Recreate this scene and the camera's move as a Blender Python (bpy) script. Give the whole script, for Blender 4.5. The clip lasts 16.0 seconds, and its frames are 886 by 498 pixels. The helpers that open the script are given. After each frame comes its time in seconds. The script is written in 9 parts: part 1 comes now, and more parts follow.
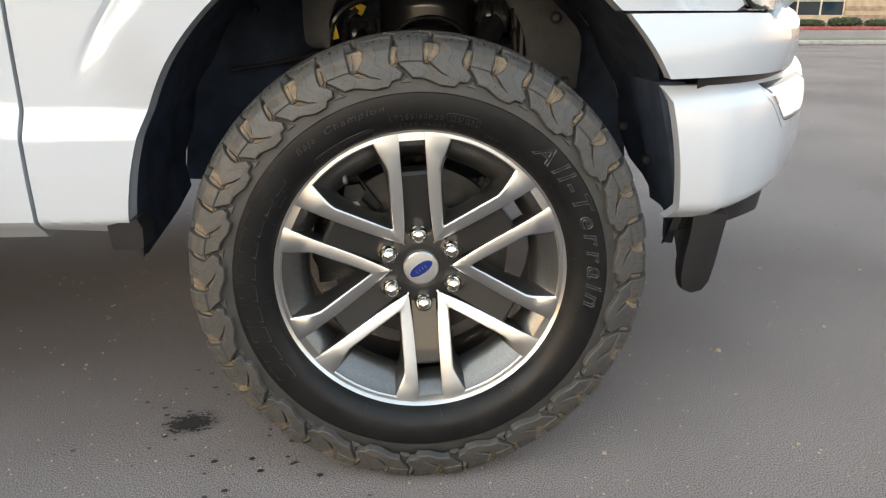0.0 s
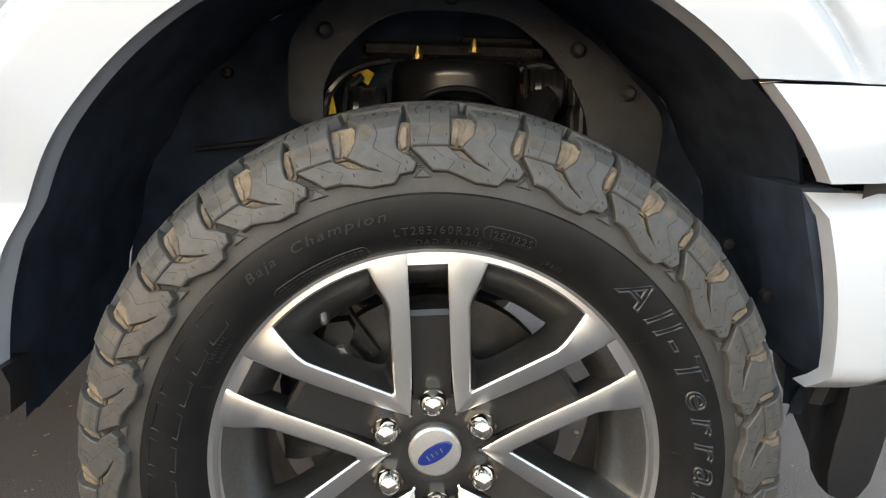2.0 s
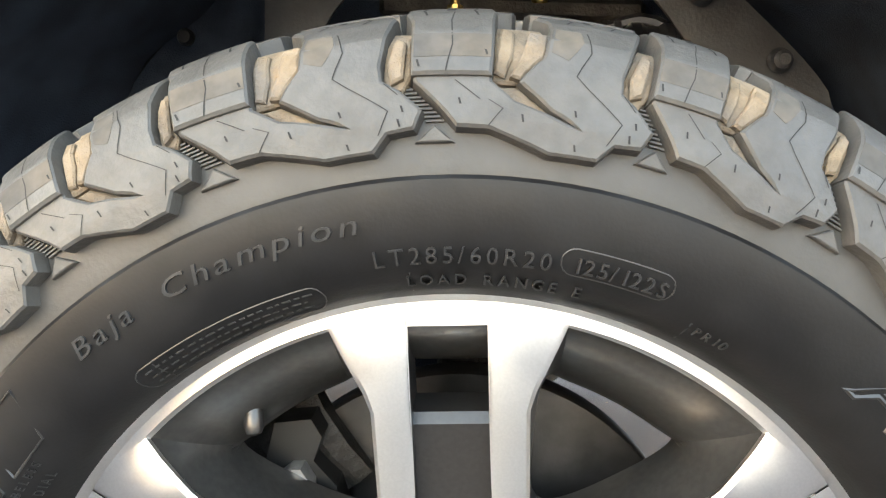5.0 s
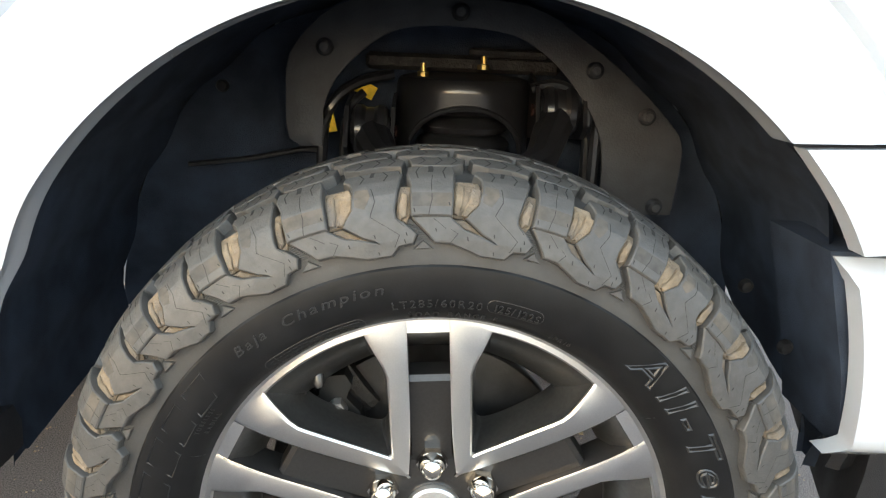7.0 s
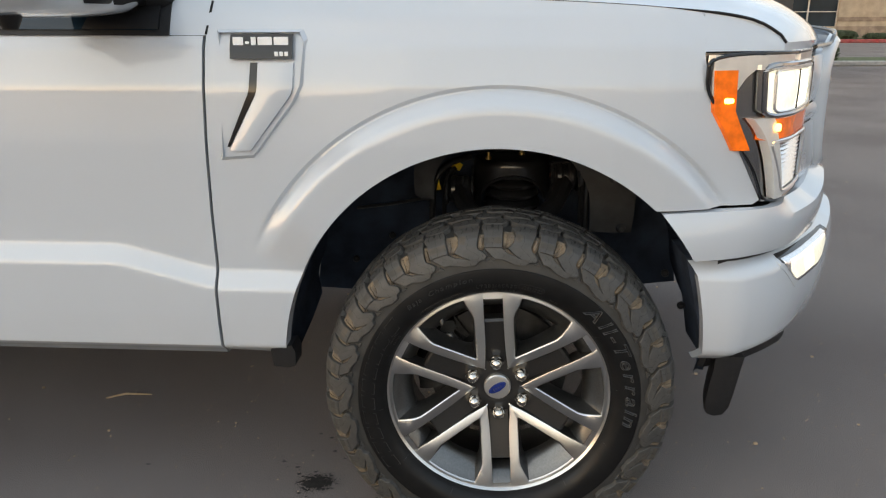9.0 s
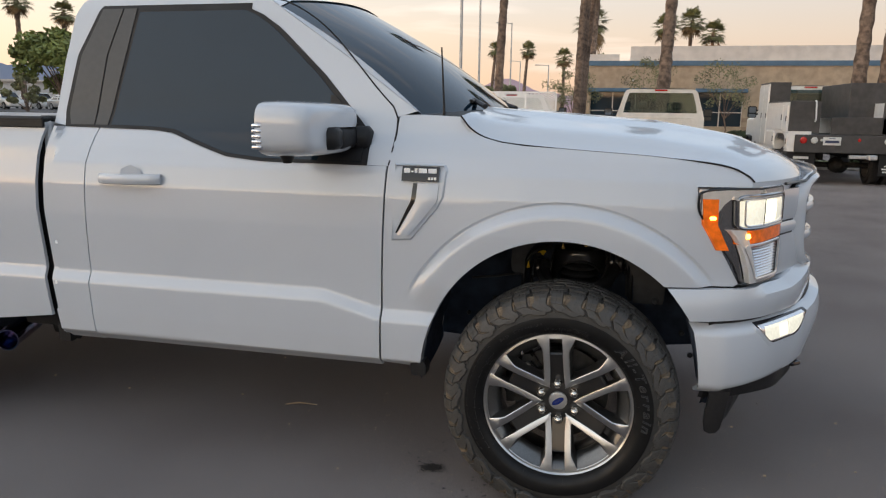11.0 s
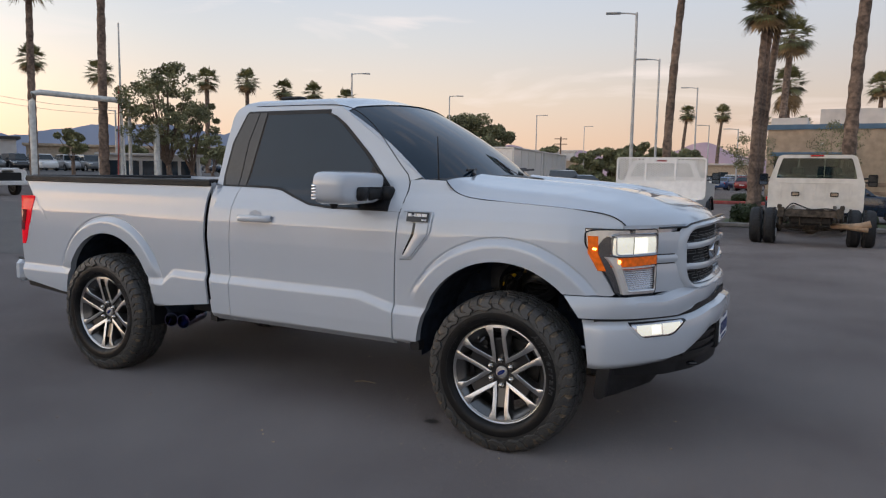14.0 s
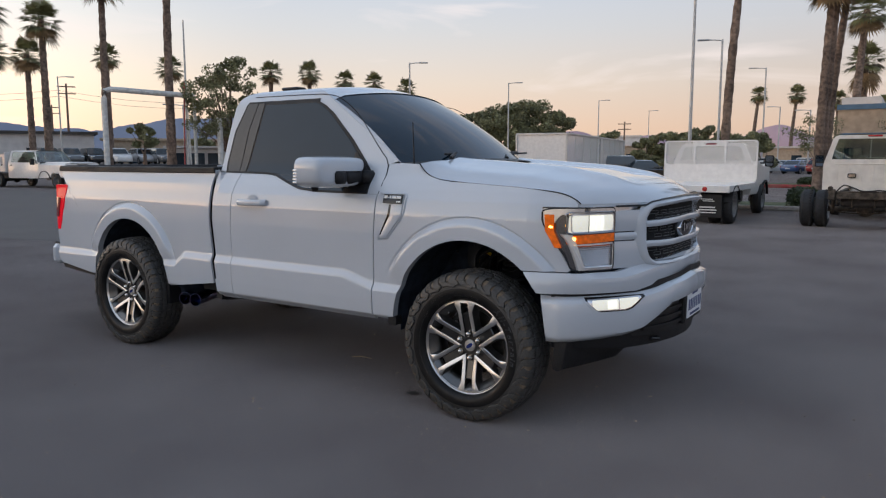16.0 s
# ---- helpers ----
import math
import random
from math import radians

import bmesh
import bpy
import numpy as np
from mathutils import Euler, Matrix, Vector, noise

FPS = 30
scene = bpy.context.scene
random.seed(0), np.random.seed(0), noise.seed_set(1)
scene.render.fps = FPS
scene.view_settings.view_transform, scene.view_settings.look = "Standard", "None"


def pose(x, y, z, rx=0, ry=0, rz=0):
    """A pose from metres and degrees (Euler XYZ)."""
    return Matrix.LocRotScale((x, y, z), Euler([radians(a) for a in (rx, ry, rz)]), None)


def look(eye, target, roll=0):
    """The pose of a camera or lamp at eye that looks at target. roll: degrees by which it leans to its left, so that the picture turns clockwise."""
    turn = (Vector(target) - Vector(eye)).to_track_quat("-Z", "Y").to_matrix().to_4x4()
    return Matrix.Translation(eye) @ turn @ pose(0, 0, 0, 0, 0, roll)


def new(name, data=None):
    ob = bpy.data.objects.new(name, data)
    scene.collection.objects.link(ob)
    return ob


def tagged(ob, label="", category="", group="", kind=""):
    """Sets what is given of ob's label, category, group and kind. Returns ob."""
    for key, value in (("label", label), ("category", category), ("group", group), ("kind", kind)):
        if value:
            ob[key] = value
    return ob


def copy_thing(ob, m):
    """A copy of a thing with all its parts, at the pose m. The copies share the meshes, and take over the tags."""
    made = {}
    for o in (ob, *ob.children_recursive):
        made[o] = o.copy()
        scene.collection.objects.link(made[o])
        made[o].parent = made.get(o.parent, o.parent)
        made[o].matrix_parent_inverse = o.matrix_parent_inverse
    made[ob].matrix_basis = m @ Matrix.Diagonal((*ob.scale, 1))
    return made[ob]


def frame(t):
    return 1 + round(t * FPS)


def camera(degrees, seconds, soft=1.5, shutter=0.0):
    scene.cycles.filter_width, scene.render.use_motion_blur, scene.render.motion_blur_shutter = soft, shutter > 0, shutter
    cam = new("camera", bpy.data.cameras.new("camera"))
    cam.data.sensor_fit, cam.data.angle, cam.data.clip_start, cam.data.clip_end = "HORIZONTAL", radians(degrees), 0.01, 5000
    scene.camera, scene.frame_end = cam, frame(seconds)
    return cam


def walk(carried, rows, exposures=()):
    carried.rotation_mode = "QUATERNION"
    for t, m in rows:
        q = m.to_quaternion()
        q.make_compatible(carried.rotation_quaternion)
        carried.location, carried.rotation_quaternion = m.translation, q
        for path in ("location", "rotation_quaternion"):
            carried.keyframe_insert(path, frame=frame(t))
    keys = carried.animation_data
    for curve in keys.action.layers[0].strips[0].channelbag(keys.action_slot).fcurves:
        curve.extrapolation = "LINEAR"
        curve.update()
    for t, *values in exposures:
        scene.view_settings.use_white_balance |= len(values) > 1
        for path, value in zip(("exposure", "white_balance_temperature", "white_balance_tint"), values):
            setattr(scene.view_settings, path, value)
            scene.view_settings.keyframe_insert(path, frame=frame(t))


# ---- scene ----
from mathutils.geometry import tessellate_polygon

cam = camera(62.8, 16.0, soft=1.2)
PATH = [
    (0, (-0.044, -1.275, 0.865), (0.082, 0.623, 0.247), 0.0),
    (0.5, (-0.033, -1.253, 0.875), (0.074, 0.648, 0.263), -0.3),
    (1, (0.005, -1.159, 0.882), (0.077, 0.764, 0.337), -0.3),
    (1.5, (0.0, -0.987, 0.857), (0.045, 0.959, 0.399), 0.6),
    (2, (-0.032, -0.823, 0.836), (0.051, 1.136, 0.437), 1.6),
    (2.5, (-0.027, -0.695, 0.785), (0.031, 1.274, 0.441), 2.1),
    (3, (-0.01, -0.567, 0.756), (-0.018, 1.415, 0.489), 2.0),
    (3.5, (-0.003, -0.477, 0.734), (-0.067, 1.509, 0.508), 2.2),
    (4, (0.003, -0.416, 0.743), (-0.095, 1.566, 0.492), 2.3),
    (6.3, (-0.013, -0.561, 0.813), (-0.009, 1.41, 0.473), 1.9),
    (6.5, (-0.013, -0.601, 0.84), (0.009, 1.358, 0.437), 2.1),
    (7, (-0.026, -0.744, 0.948), (0.036, 1.181, 0.408), 2.4),
    (7.5, (-0.047, -0.919, 1.111), (0.029, 0.964, 0.441), 2.3),
    (8, (-0.024, -1.126, 1.167), (-0.01, 0.744, 0.458), 0.4),
    (8.5, (-0.01, -1.359, 1.223), (-0.076, 0.525, 0.557), -1.1),
    (9, (-0.025, -1.589, 1.269), (-0.152, 0.313, 0.665), -0.3),
    (9.2, (-0.022, -1.698, 1.285), (-0.165, 0.212, 0.709), 0.3),
    (11.3, (0.226, -2.607, 1.453), (-0.262, -0.7, 1.099), 0.5),
    (11.5, (0.284, -2.675, 1.461), (-0.224, -0.771, 1.118), 0.3),
    (12, (0.463, -2.871, 1.467), (-0.124, -0.985, 1.158), 0.0),
    (12.5, (0.63, -3.068, 1.452), (-0.057, -1.209, 1.184), 0.1),
    (13, (0.876, -3.258, 1.477), (0.093, -1.432, 1.242), 0.5),
    (13.5, (1.222, -3.346, 1.47), (0.355, -1.556, 1.256), 0.7),
    (14, (1.484, -3.472, 1.463), (0.551, -1.716, 1.253), 0.9),
    (14.5, (1.675, -3.527, 1.461), (0.692, -1.799, 1.247), 0.9),
    (15, (1.904, -3.427, 1.449), (0.871, -1.729, 1.224), 0.7),
    (15.5, (2.018, -3.391, 1.44), (0.956, -1.713, 1.204), 0.4),
    (16, (2.035, -3.391, 1.439), (0.951, -1.728, 1.196), 0.0),
]
walk(cam, [(t, look(eye, target, roll)) for t, eye, target, roll in PATH],
     exposures=[(0, 1.82, 7350, 5), (1.5, 1.87, 7300, 5), (2.0, 2.12, 7200, 4), (2.5, 2.85, 7200, 3), (3.5, 3.15, 7200, 3), (4.2, 3.2, 7150, 3), (6.3, 3.3, 7000, 2), (7.0, 2.6, 7000, 2), (7.5, 1.88, 7100, 3), (8.0, 1.75, 7150, 3), (8.5, 1.36, 7250, 5), (9.2, 0.98, 7300, 6), (11.3, 0.54, 6950, 9), (12.5, 0.44, 6750, 9), (14, 0.24, 6500, 11), (16, 0.20, 6350, 11)])

# ---- light ----
SUN_AZ = 128.0          # degrees to the left of +y, where the sun went down
world = bpy.data.worlds.new("dusk")
scene.world = world
world.use_nodes = True
wn = world.node_tree
for n in list(wn.nodes):
    wn.nodes.remove(n)


sky = wn.nodes.new("ShaderNodeTexSky")
sky.sky_type = "NISHITA"
sky.sun_disc = False
sky.sun_elevation = radians(3.0)
sky.sun_rotation = radians(-SUN_AZ)
sky.air_density, sky.dust_density, sky.ozone_density = 1.2, 2.2, 1.6
# thin streaks of cloud, high up
wc = wn.nodes.new("ShaderNodeTexCoord")
wm = wn.nodes.new("ShaderNodeMapping")
wm.inputs["Scale"].default_value = (1.6, 1.6, 9.0)
wnz = wn.nodes.new("ShaderNodeTexNoise")
wnz.inputs["Scale"].default_value, wnz.inputs["Detail"].default_value, wnz.inputs["Distortion"].default_value = 2.2, 6.0, 0.6
wr = wn.nodes.new("ShaderNodeValToRGB")
wr.color_ramp.elements[0].position, wr.color_ramp.elements[1].position = 0.57, 0.72
wr.color_ramp.elements[0].color, wr.color_ramp.elements[1].color = (0, 0, 0, 1), (0.5, 0.5, 0.5, 1)
wmix = wn.nodes.new("ShaderNodeMixRGB")
wmix.blend_type = "MIX"
wmix.inputs[2].default_value = (7.6, 6.7, 6.3, 1)
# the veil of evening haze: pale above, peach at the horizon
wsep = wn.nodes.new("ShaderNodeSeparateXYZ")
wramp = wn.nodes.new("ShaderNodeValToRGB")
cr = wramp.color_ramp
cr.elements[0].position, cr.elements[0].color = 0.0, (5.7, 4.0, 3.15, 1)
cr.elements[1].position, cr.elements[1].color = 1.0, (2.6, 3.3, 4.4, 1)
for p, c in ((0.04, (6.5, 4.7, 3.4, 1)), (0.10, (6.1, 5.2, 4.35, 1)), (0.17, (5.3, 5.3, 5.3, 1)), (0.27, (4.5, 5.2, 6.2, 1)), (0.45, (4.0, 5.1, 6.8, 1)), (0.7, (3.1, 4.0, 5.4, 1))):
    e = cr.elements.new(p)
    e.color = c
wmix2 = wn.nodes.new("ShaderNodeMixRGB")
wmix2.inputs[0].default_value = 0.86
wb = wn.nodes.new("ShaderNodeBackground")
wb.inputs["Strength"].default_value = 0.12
wo = wn.nodes.new("ShaderNodeOutputWorld")
L = wn.links.new
L(wc.outputs["Generated"], wm.inputs["Vector"])
L(wm.outputs["Vector"], wnz.inputs["Vector"])
L(wnz.outputs["Fac"], wr.inputs["Fac"])
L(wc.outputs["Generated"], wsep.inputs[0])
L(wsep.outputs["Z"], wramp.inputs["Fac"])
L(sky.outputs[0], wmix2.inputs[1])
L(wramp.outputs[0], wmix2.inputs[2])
# the sky is brighter and yellower on the side where the sun went down
wdot = wn.nodes.new("ShaderNodeVectorMath")
wdot.operation = "DOT_PRODUCT"
wdot.inputs[1].default_value = (-math.sin(radians(SUN_AZ)), math.cos(radians(SUN_AZ)), 0.0)
wside = wn.nodes.new("ShaderNodeMapRange")
wside.inputs[1].default_value, wside.inputs[2].default_value = -1.0, 1.0
wtint = wn.nodes.new("ShaderNodeValToRGB")
wtint.color_ramp.interpolation = "EASE"
wtint.color_ramp.elements[0].color = (0.80, 0.80, 0.86, 1)
wtint.color_ramp.elements[1].color = (3.5, 3.15, 2.6, 1)
e = wtint.color_ramp.elements.new(0.55)
e.color = (1.20, 1.19, 1.18, 1)
wglow = wn.nodes.new("ShaderNodeMixRGB")
wglow.blend_type = "MULTIPLY"
wglow.inputs[0].default_value = 1.0
L(wc.outputs["Generated"], wdot.inputs[0])
L(wdot.outputs["Value"], wside.inputs[0])
L(wside.outputs[0], wtint.inputs["Fac"])
L(wmix2.outputs[0], wglow.inputs[1])
wlow = wn.nodes.new("ShaderNodeMapRange")
wlow.interpolation_type = "SMOOTHSTEP"
wlow.inputs[1].default_value, wlow.inputs[2].default_value, wlow.inputs[3].default_value, wlow.inputs[4].default_value = 0.05, 0.34, 1.0, 0.10
L(wsep.outputs["Z"], wlow.inputs[0])
L(wlow.outputs[0], wglow.inputs[0])
L(wtint.outputs["Color"], wglow.inputs[2])
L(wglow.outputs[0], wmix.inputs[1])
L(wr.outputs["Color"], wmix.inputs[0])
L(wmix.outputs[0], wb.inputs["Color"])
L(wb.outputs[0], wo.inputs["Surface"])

sun_lamp = bpy.data.lights.new("sun", "SUN")
sun_lamp.energy, sun_lamp.angle, sun_lamp.color = 0.5, radians(85), (1.0, 0.90, 0.80)
sun = new("sun", sun_lamp)
sa = radians(SUN_AZ)
sun.matrix_world = look((-40 * math.sin(sa), 40 * math.cos(sa), 14), (0, 0, 0))


# ---- materials ----
def mat(name, col, rough=0.5, metal=0.0, var=0.0, scale=20.0, bump=0.0, bscale=60.0, coat=0.0, spec=0.5, col2=None, var2=0.0, scale2=2.0, rvar=0.0, emit=None, alpha=None):
    """Principled material with colour varied at two scales, grain relief and varied gloss."""
    m = bpy.data.materials.new(name)
    m.use_nodes = True
    t = m.node_tree
    b = t.nodes["Principled BSDF"]
    b.inputs["Base Color"].default_value = (*col, 1)
    b.inputs["Roughness"].default_value = rough
    b.inputs["Metallic"].default_value = metal
    b.inputs["Specular IOR Level"].default_value = spec
    b.inputs["Coat Weight"].default_value = coat
    b.inputs["Coat Roughness"].default_value = 0.03
    tc = t.nodes.new("ShaderNodeTexCoord")

    def nz(s, d=5.0):
        n = t.nodes.new("ShaderNodeTexNoise")
        n.inputs["Scale"].default_value, n.inputs["Detail"].default_value = s, d
        t.links.new(tc.outputs["Object"], n.inputs["Vector"])
        return n
    if var or var2 or col2:
        src = None
        for s, v, c2 in ((scale2, var2, col2), (scale, var, None)):
            if not v:
                continue
            n = nz(s)
            r = t.nodes.new("ShaderNodeMapRange")
            r.inputs[1].default_value, r.inputs[2].default_value = 0.35, 0.65
            t.links.new(n.outputs["Fac"], r.inputs[0])
            mx = t.nodes.new("ShaderNodeMixRGB")
            if c2:
                r.inputs[3].default_value, r.inputs[4].default_value = 0.0, v
                mx.inputs[1].default_value, mx.inputs[2].default_value = (*col, 1), (*c2, 1)
                t.links.new(r.outputs[0], mx.inputs[0])
            else:
                r.inputs[3].default_value, r.inputs[4].default_value = 1 - v, 1 + v
                mx.blend_type = "MULTIPLY"
                mx.inputs[0].default_value = 1.0
                if src:
                    t.links.new(src, mx.inputs[1])
                else:
                    mx.inputs[1].default_value = (*col, 1)
                t.links.new(r.outputs[0], mx.inputs[2])
            src = mx.outputs[0]
        t.links.new(src, b.inputs["Base Color"])
    if rvar:
        n = nz(scale2 * 3)
        r = t.nodes.new("ShaderNodeMapRange")
        r.inputs[1].default_value, r.inputs[2].default_value = 0.3, 0.7
        r.inputs[3].default_value, r.inputs[4].default_value = max(0.02, rough - rvar), min(1, rough + rvar)
        t.links.new(n.outputs["Fac"], r.inputs[0])
        t.links.new(r.outputs[0], b.inputs["Roughness"])
    if bump:
        n = nz(bscale, 3.0)
        bp = t.nodes.new("ShaderNodeBump")
        bp.inputs["Strength"].default_value, bp.inputs["Distance"].default_value = bump, 0.01
        t.links.new(n.outputs["Fac"], bp.inputs["Height"])
        t.links.new(bp.outputs[0], b.inputs["Normal"])
    if emit:
        b.inputs["Emission Color"].default_value, b.inputs["Emission Strength"].default_value = (*emit[:3], 1), emit[3]
    return m


PAINT = mat("pale_grey_car_paint", (0.515, 0.553, 0.604), 0.26, 0.0, coat=1.0, var=0.012, scale=900, var2=0.02, scale2=1.5)
BLACK = mat("black_plastic", (0.011, 0.011, 0.0125), 0.5, spec=0.35, var=0.15, scale=120, bump=0.15, bscale=600, rvar=0.1)
LINER = mat("wheel_liner_felt", (0.033, 0.044, 0.066), 0.85, var=0.3, scale=14, bump=0.3, bscale=500, spec=0.2)
GLOSSBLK = mat("gloss_black", (0.01, 0.01, 0.012), 0.12, var=0.05, scale=40)
GLASS = mat("tinted_glass", (0.008, 0.020, 0.034), 0.02, spec=0.42, var=0.05, scale=3)
PILLAR = mat("satin_black_pillar", (0.05, 0.048, 0.046), 0.28, var=0.06, scale=40)
CHROME = mat("chrome", (0.75, 0.76, 0.78), 0.06, 1.0, var=0.03, scale=60)
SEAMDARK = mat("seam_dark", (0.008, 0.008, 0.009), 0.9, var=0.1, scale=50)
ASPH = mat("asphalt", (0.208, 0.187, 0.179), 0.95, var=0.62, scale=340, bump=0.35, bscale=560, col2=(0.150, 0.132, 0.128), var2=0.85, scale2=0.7, spec=0.03)
ASPH.node_tree.nodes["Principled BSDF"].inputs["Diffuse Roughness"].default_value = 1.0


# ---- mesh helpers ----
class Geo:
    """Vertices and faces of one mesh, gathered piece by piece."""

    def __init__(self):
        self.v, self.f = [], []

    def add(self, verts, faces, m=None):
        o = len(self.v)
        self.v += [tuple(m @ Vector(p)) if m else tuple(p) for p in verts]
        self.f += [tuple(i + o for i in q) for q in faces]
        return self

    def grid(self, P, close_u=False, close_v=False, flip=False):
        n, k = len(P), len(P[0])
        o = len(self.v)
        for row in P:
            self.v += [tuple(p) for p in row]
        for i in range(n if close_u else n - 1):
            for j in range(k if close_v else k - 1):
                a, b = (i + 1) % n, (j + 1) % k
                q = (o + i * k + j, o + a * k + j, o + a * k + b, o + i * k + b)
                self.f.append(q[::-1] if flip else q)
        return self

    def panel(self, P, back, flip=False):
        """A grid with its border turned in by the vector back."""
        self.grid(P, flip=flip)
        n, k = len(P), len(P[0])
        loop = [P[0][j] for j in range(k)] + [P[i][k - 1] for i in range(1, n)] + [P[n - 1][j] for j in range(k - 2, -1, -1)] + [P[i][0] for i in range(n - 2, 0, -1)]
        turn = back if callable(back) else (lambda p: back)
        self.grid([loop, [tuple(Vector(p) + Vector(turn(p))) for p in loop]], close_v=True, flip=flip)
        return self

    def lathe(self, prof, seg=48, a0=0.0, a1=360.0, c=(0, 0, 0)):
        """prof: (radius, y); turned round the y axis through c."""
        full = abs(a1 - a0) >= 360
        n = seg if full else seg + 1
        P = []
        for i in range(n):
            a = radians(a0 + (a1 - a0) * i / seg)
            P.append([(c[0] + r * math.cos(a), c[1] + y, c[2] + r * math.sin(a)) for r, y in prof])
        return self.grid(P, close_u=full)

    def box(self, c, s, m=None, b=0.0):
        """Box of full size s round c, with chamfers b."""
        x, y, z = (k / 2 for k in s)
        if b <= 0:
            vs = [(sx * x, sy * y, sz * z) for sx in (-1, 1) for sy in (-1, 1) for sz in (-1, 1)]
            fs = [(0, 1, 3, 2), (4, 6, 7, 5), (0, 4, 5, 1), (2, 3, 7, 6), (0, 2, 6, 4), (1, 5, 7, 3)]
        else:
            b = min(b, x * .99, y * .99, z * .99)
            bm = bmesh.new()
            for sx in (-1, 1):
                for sy in (-1, 1):
                    for sz in (-1, 1):
                        bm.verts.new((sx * x, sy * (y - b), sz * (z - b)))
                        bm.verts.new((sx * (x - b), sy * y, sz * (z - b)))
                        bm.verts.new((sx * (x - b), sy * (y - b), sz * z))
            bmesh.ops.convex_hull(bm, input=bm.verts)
            bmesh.ops.dissolve_limit(bm, angle_limit=0.02, verts=bm.verts, edges=bm.edges)
            bm.verts.index_update()
            vs = [v.co.copy() for v in bm.verts]
            fs = [tuple(v.index for v in f.verts) for f in bm.faces]
            bm.free()
        T = Matrix.Translation(c)
        return self.add(vs, fs, (m @ T) if m else T)

    def prism(self, poly, lo, hi, axis="y", m=None):
        """Polygon in the plane across axis, from lo to hi. For y the polygon is (x, z), for x (y, z), for z (x, y)."""
        def at(p, h):
            return {"y": (p[0], h, p[1]), "x": (h, p[0], p[1]), "z": (p[0], p[1], h)}[axis]
        n = len(poly)
        vs = [at(p, lo) for p in poly] + [at(p, hi) for p in poly]
        fs = [tuple(range(n)), tuple(range(2 * n - 1, n - 1, -1))] + [(i, i + n, (i + 1) % n + n, (i + 1) % n) for i in range(n)]
        return self.add(vs, fs, m)

    def tube(self, path, r, seg=10, cap=True):
        P = []
        path = [Vector(p) for p in path]
        up = Vector((0.13, 0.21, 0.97))
        for i, p in enumerate(path):
            d = (path[min(i + 1, len(path) - 1)] - path[max(i - 1, 0)]).normalized()
            a = d.cross(up)
            if a.length < 0.05:
                a = d.cross(Vector((1, 0, 0)))
            a.normalize()
            b = d.cross(a)
            rr = r[i] if isinstance(r, (list, tuple)) else r
            P.append([p + a * rr * math.cos(2 * math.pi * k / seg) + b * rr * math.sin(2 * math.pi * k / seg) for k in range(seg)])
        o = len(self.v)
        self.grid(P, close_v=True)
        if cap:
            self.f.append(tuple(o + k for k in range(seg)))
            self.f.append(tuple(o + (len(P) - 1) * seg + k for k in range(seg - 1, -1, -1)))
        return self

    def mesh(self, name, material, smooth=32.0):
        me = bpy.data.meshes.new(name)
        me.from_pydata(self.v, [], self.f)
        for mt in (material if isinstance(material, (list, tuple)) else [material]):
            me.materials.append(mt)
        bm = bmesh.new()
        bm.from_mesh(me)
        bmesh.ops.recalc_face_normals(bm, faces=bm.faces)
        bm.to_mesh(me)
        bm.free()
        if smooth:
            me.shade_smooth()
            me.set_sharp_from_angle(angle=radians(smooth))
        return me


FITTED = []                     # things whose panels are settled onto their final proportions


def settle(p):
    """The pickup's panels: a touch longer at both ends of the cab and a touch taller."""
    x, y, z = p
    s = 1 if y < 0.91 else -1
    x += float(np.interp(x, [-4.2, -3.1, -2.5, -2.06, -1.78, -1.15, -0.56, 0.0, 0.42, 0.56, 0.95], [0, 0, 0, -0.024, -0.030, -0.023, -0.016, 0.0, 0.022, 0.027, 0.034]))
    return (x, y + s * 0.012 * smooth01((z - 0.9) / 0.5), 0.41 + (z - 0.41) * 1.018)


def part(name, geo, material, parent=None, label="", smooth=32.0):
    if parent is not None and parent.name in FITTED:
        g2 = Geo()
        g2.v, g2.f = [settle(p) for p in geo.v], geo.f
        geo = g2
    ob = new(name, geo.mesh(name, material, smooth))
    ob.parent = parent
    if label:
        tagged(ob, label=label)
    return ob


def thing(name, label, category, at=(0, 0, 0), group="", kind=""):
    ob = new(name)
    ob.empty_display_size = 0.2
    ob.location = at
    return tagged(ob, label, category, group, kind)


def lerp(a, b, t):
    return a + (b - a) * t


def smooth01(x):
    x = min(1.0, max(0.0, x))
    return x * x * (3 - 2 * x)


def interp(xs, ys, x):
    return float(np.interp(x, xs, ys))


def smooth_line(pts, n):
    """n points along a smooth curve through pts (Catmull-Rom)."""
    pts = [Vector(p) for p in pts]
    q = [pts[0] * 2 - pts[1]] + pts + [pts[-1] * 2 - pts[-2]]
    d = [0.0]
    for a, b in zip(pts, pts[1:]):
        d.append(d[-1] + (b - a).length)
    out = []
    for i in range(n):
        s = d[-1] * i / (n - 1)
        k = max(0, min(len(pts) - 2, int(np.searchsorted(d, s, side="right")) - 1))
        t = (s - d[k]) / max(1e-9, d[k + 1] - d[k])
        p0, p1, p2, p3 = q[k], q[k + 1], q[k + 2], q[k + 3]
        out.append(0.5 * ((2 * p1) + (p2 - p0) * t + (2 * p0 - 5 * p1 + 4 * p2 - p3) * t * t + (3 * p1 - p0 - 3 * p2 + p3) * t ** 3))
    return out


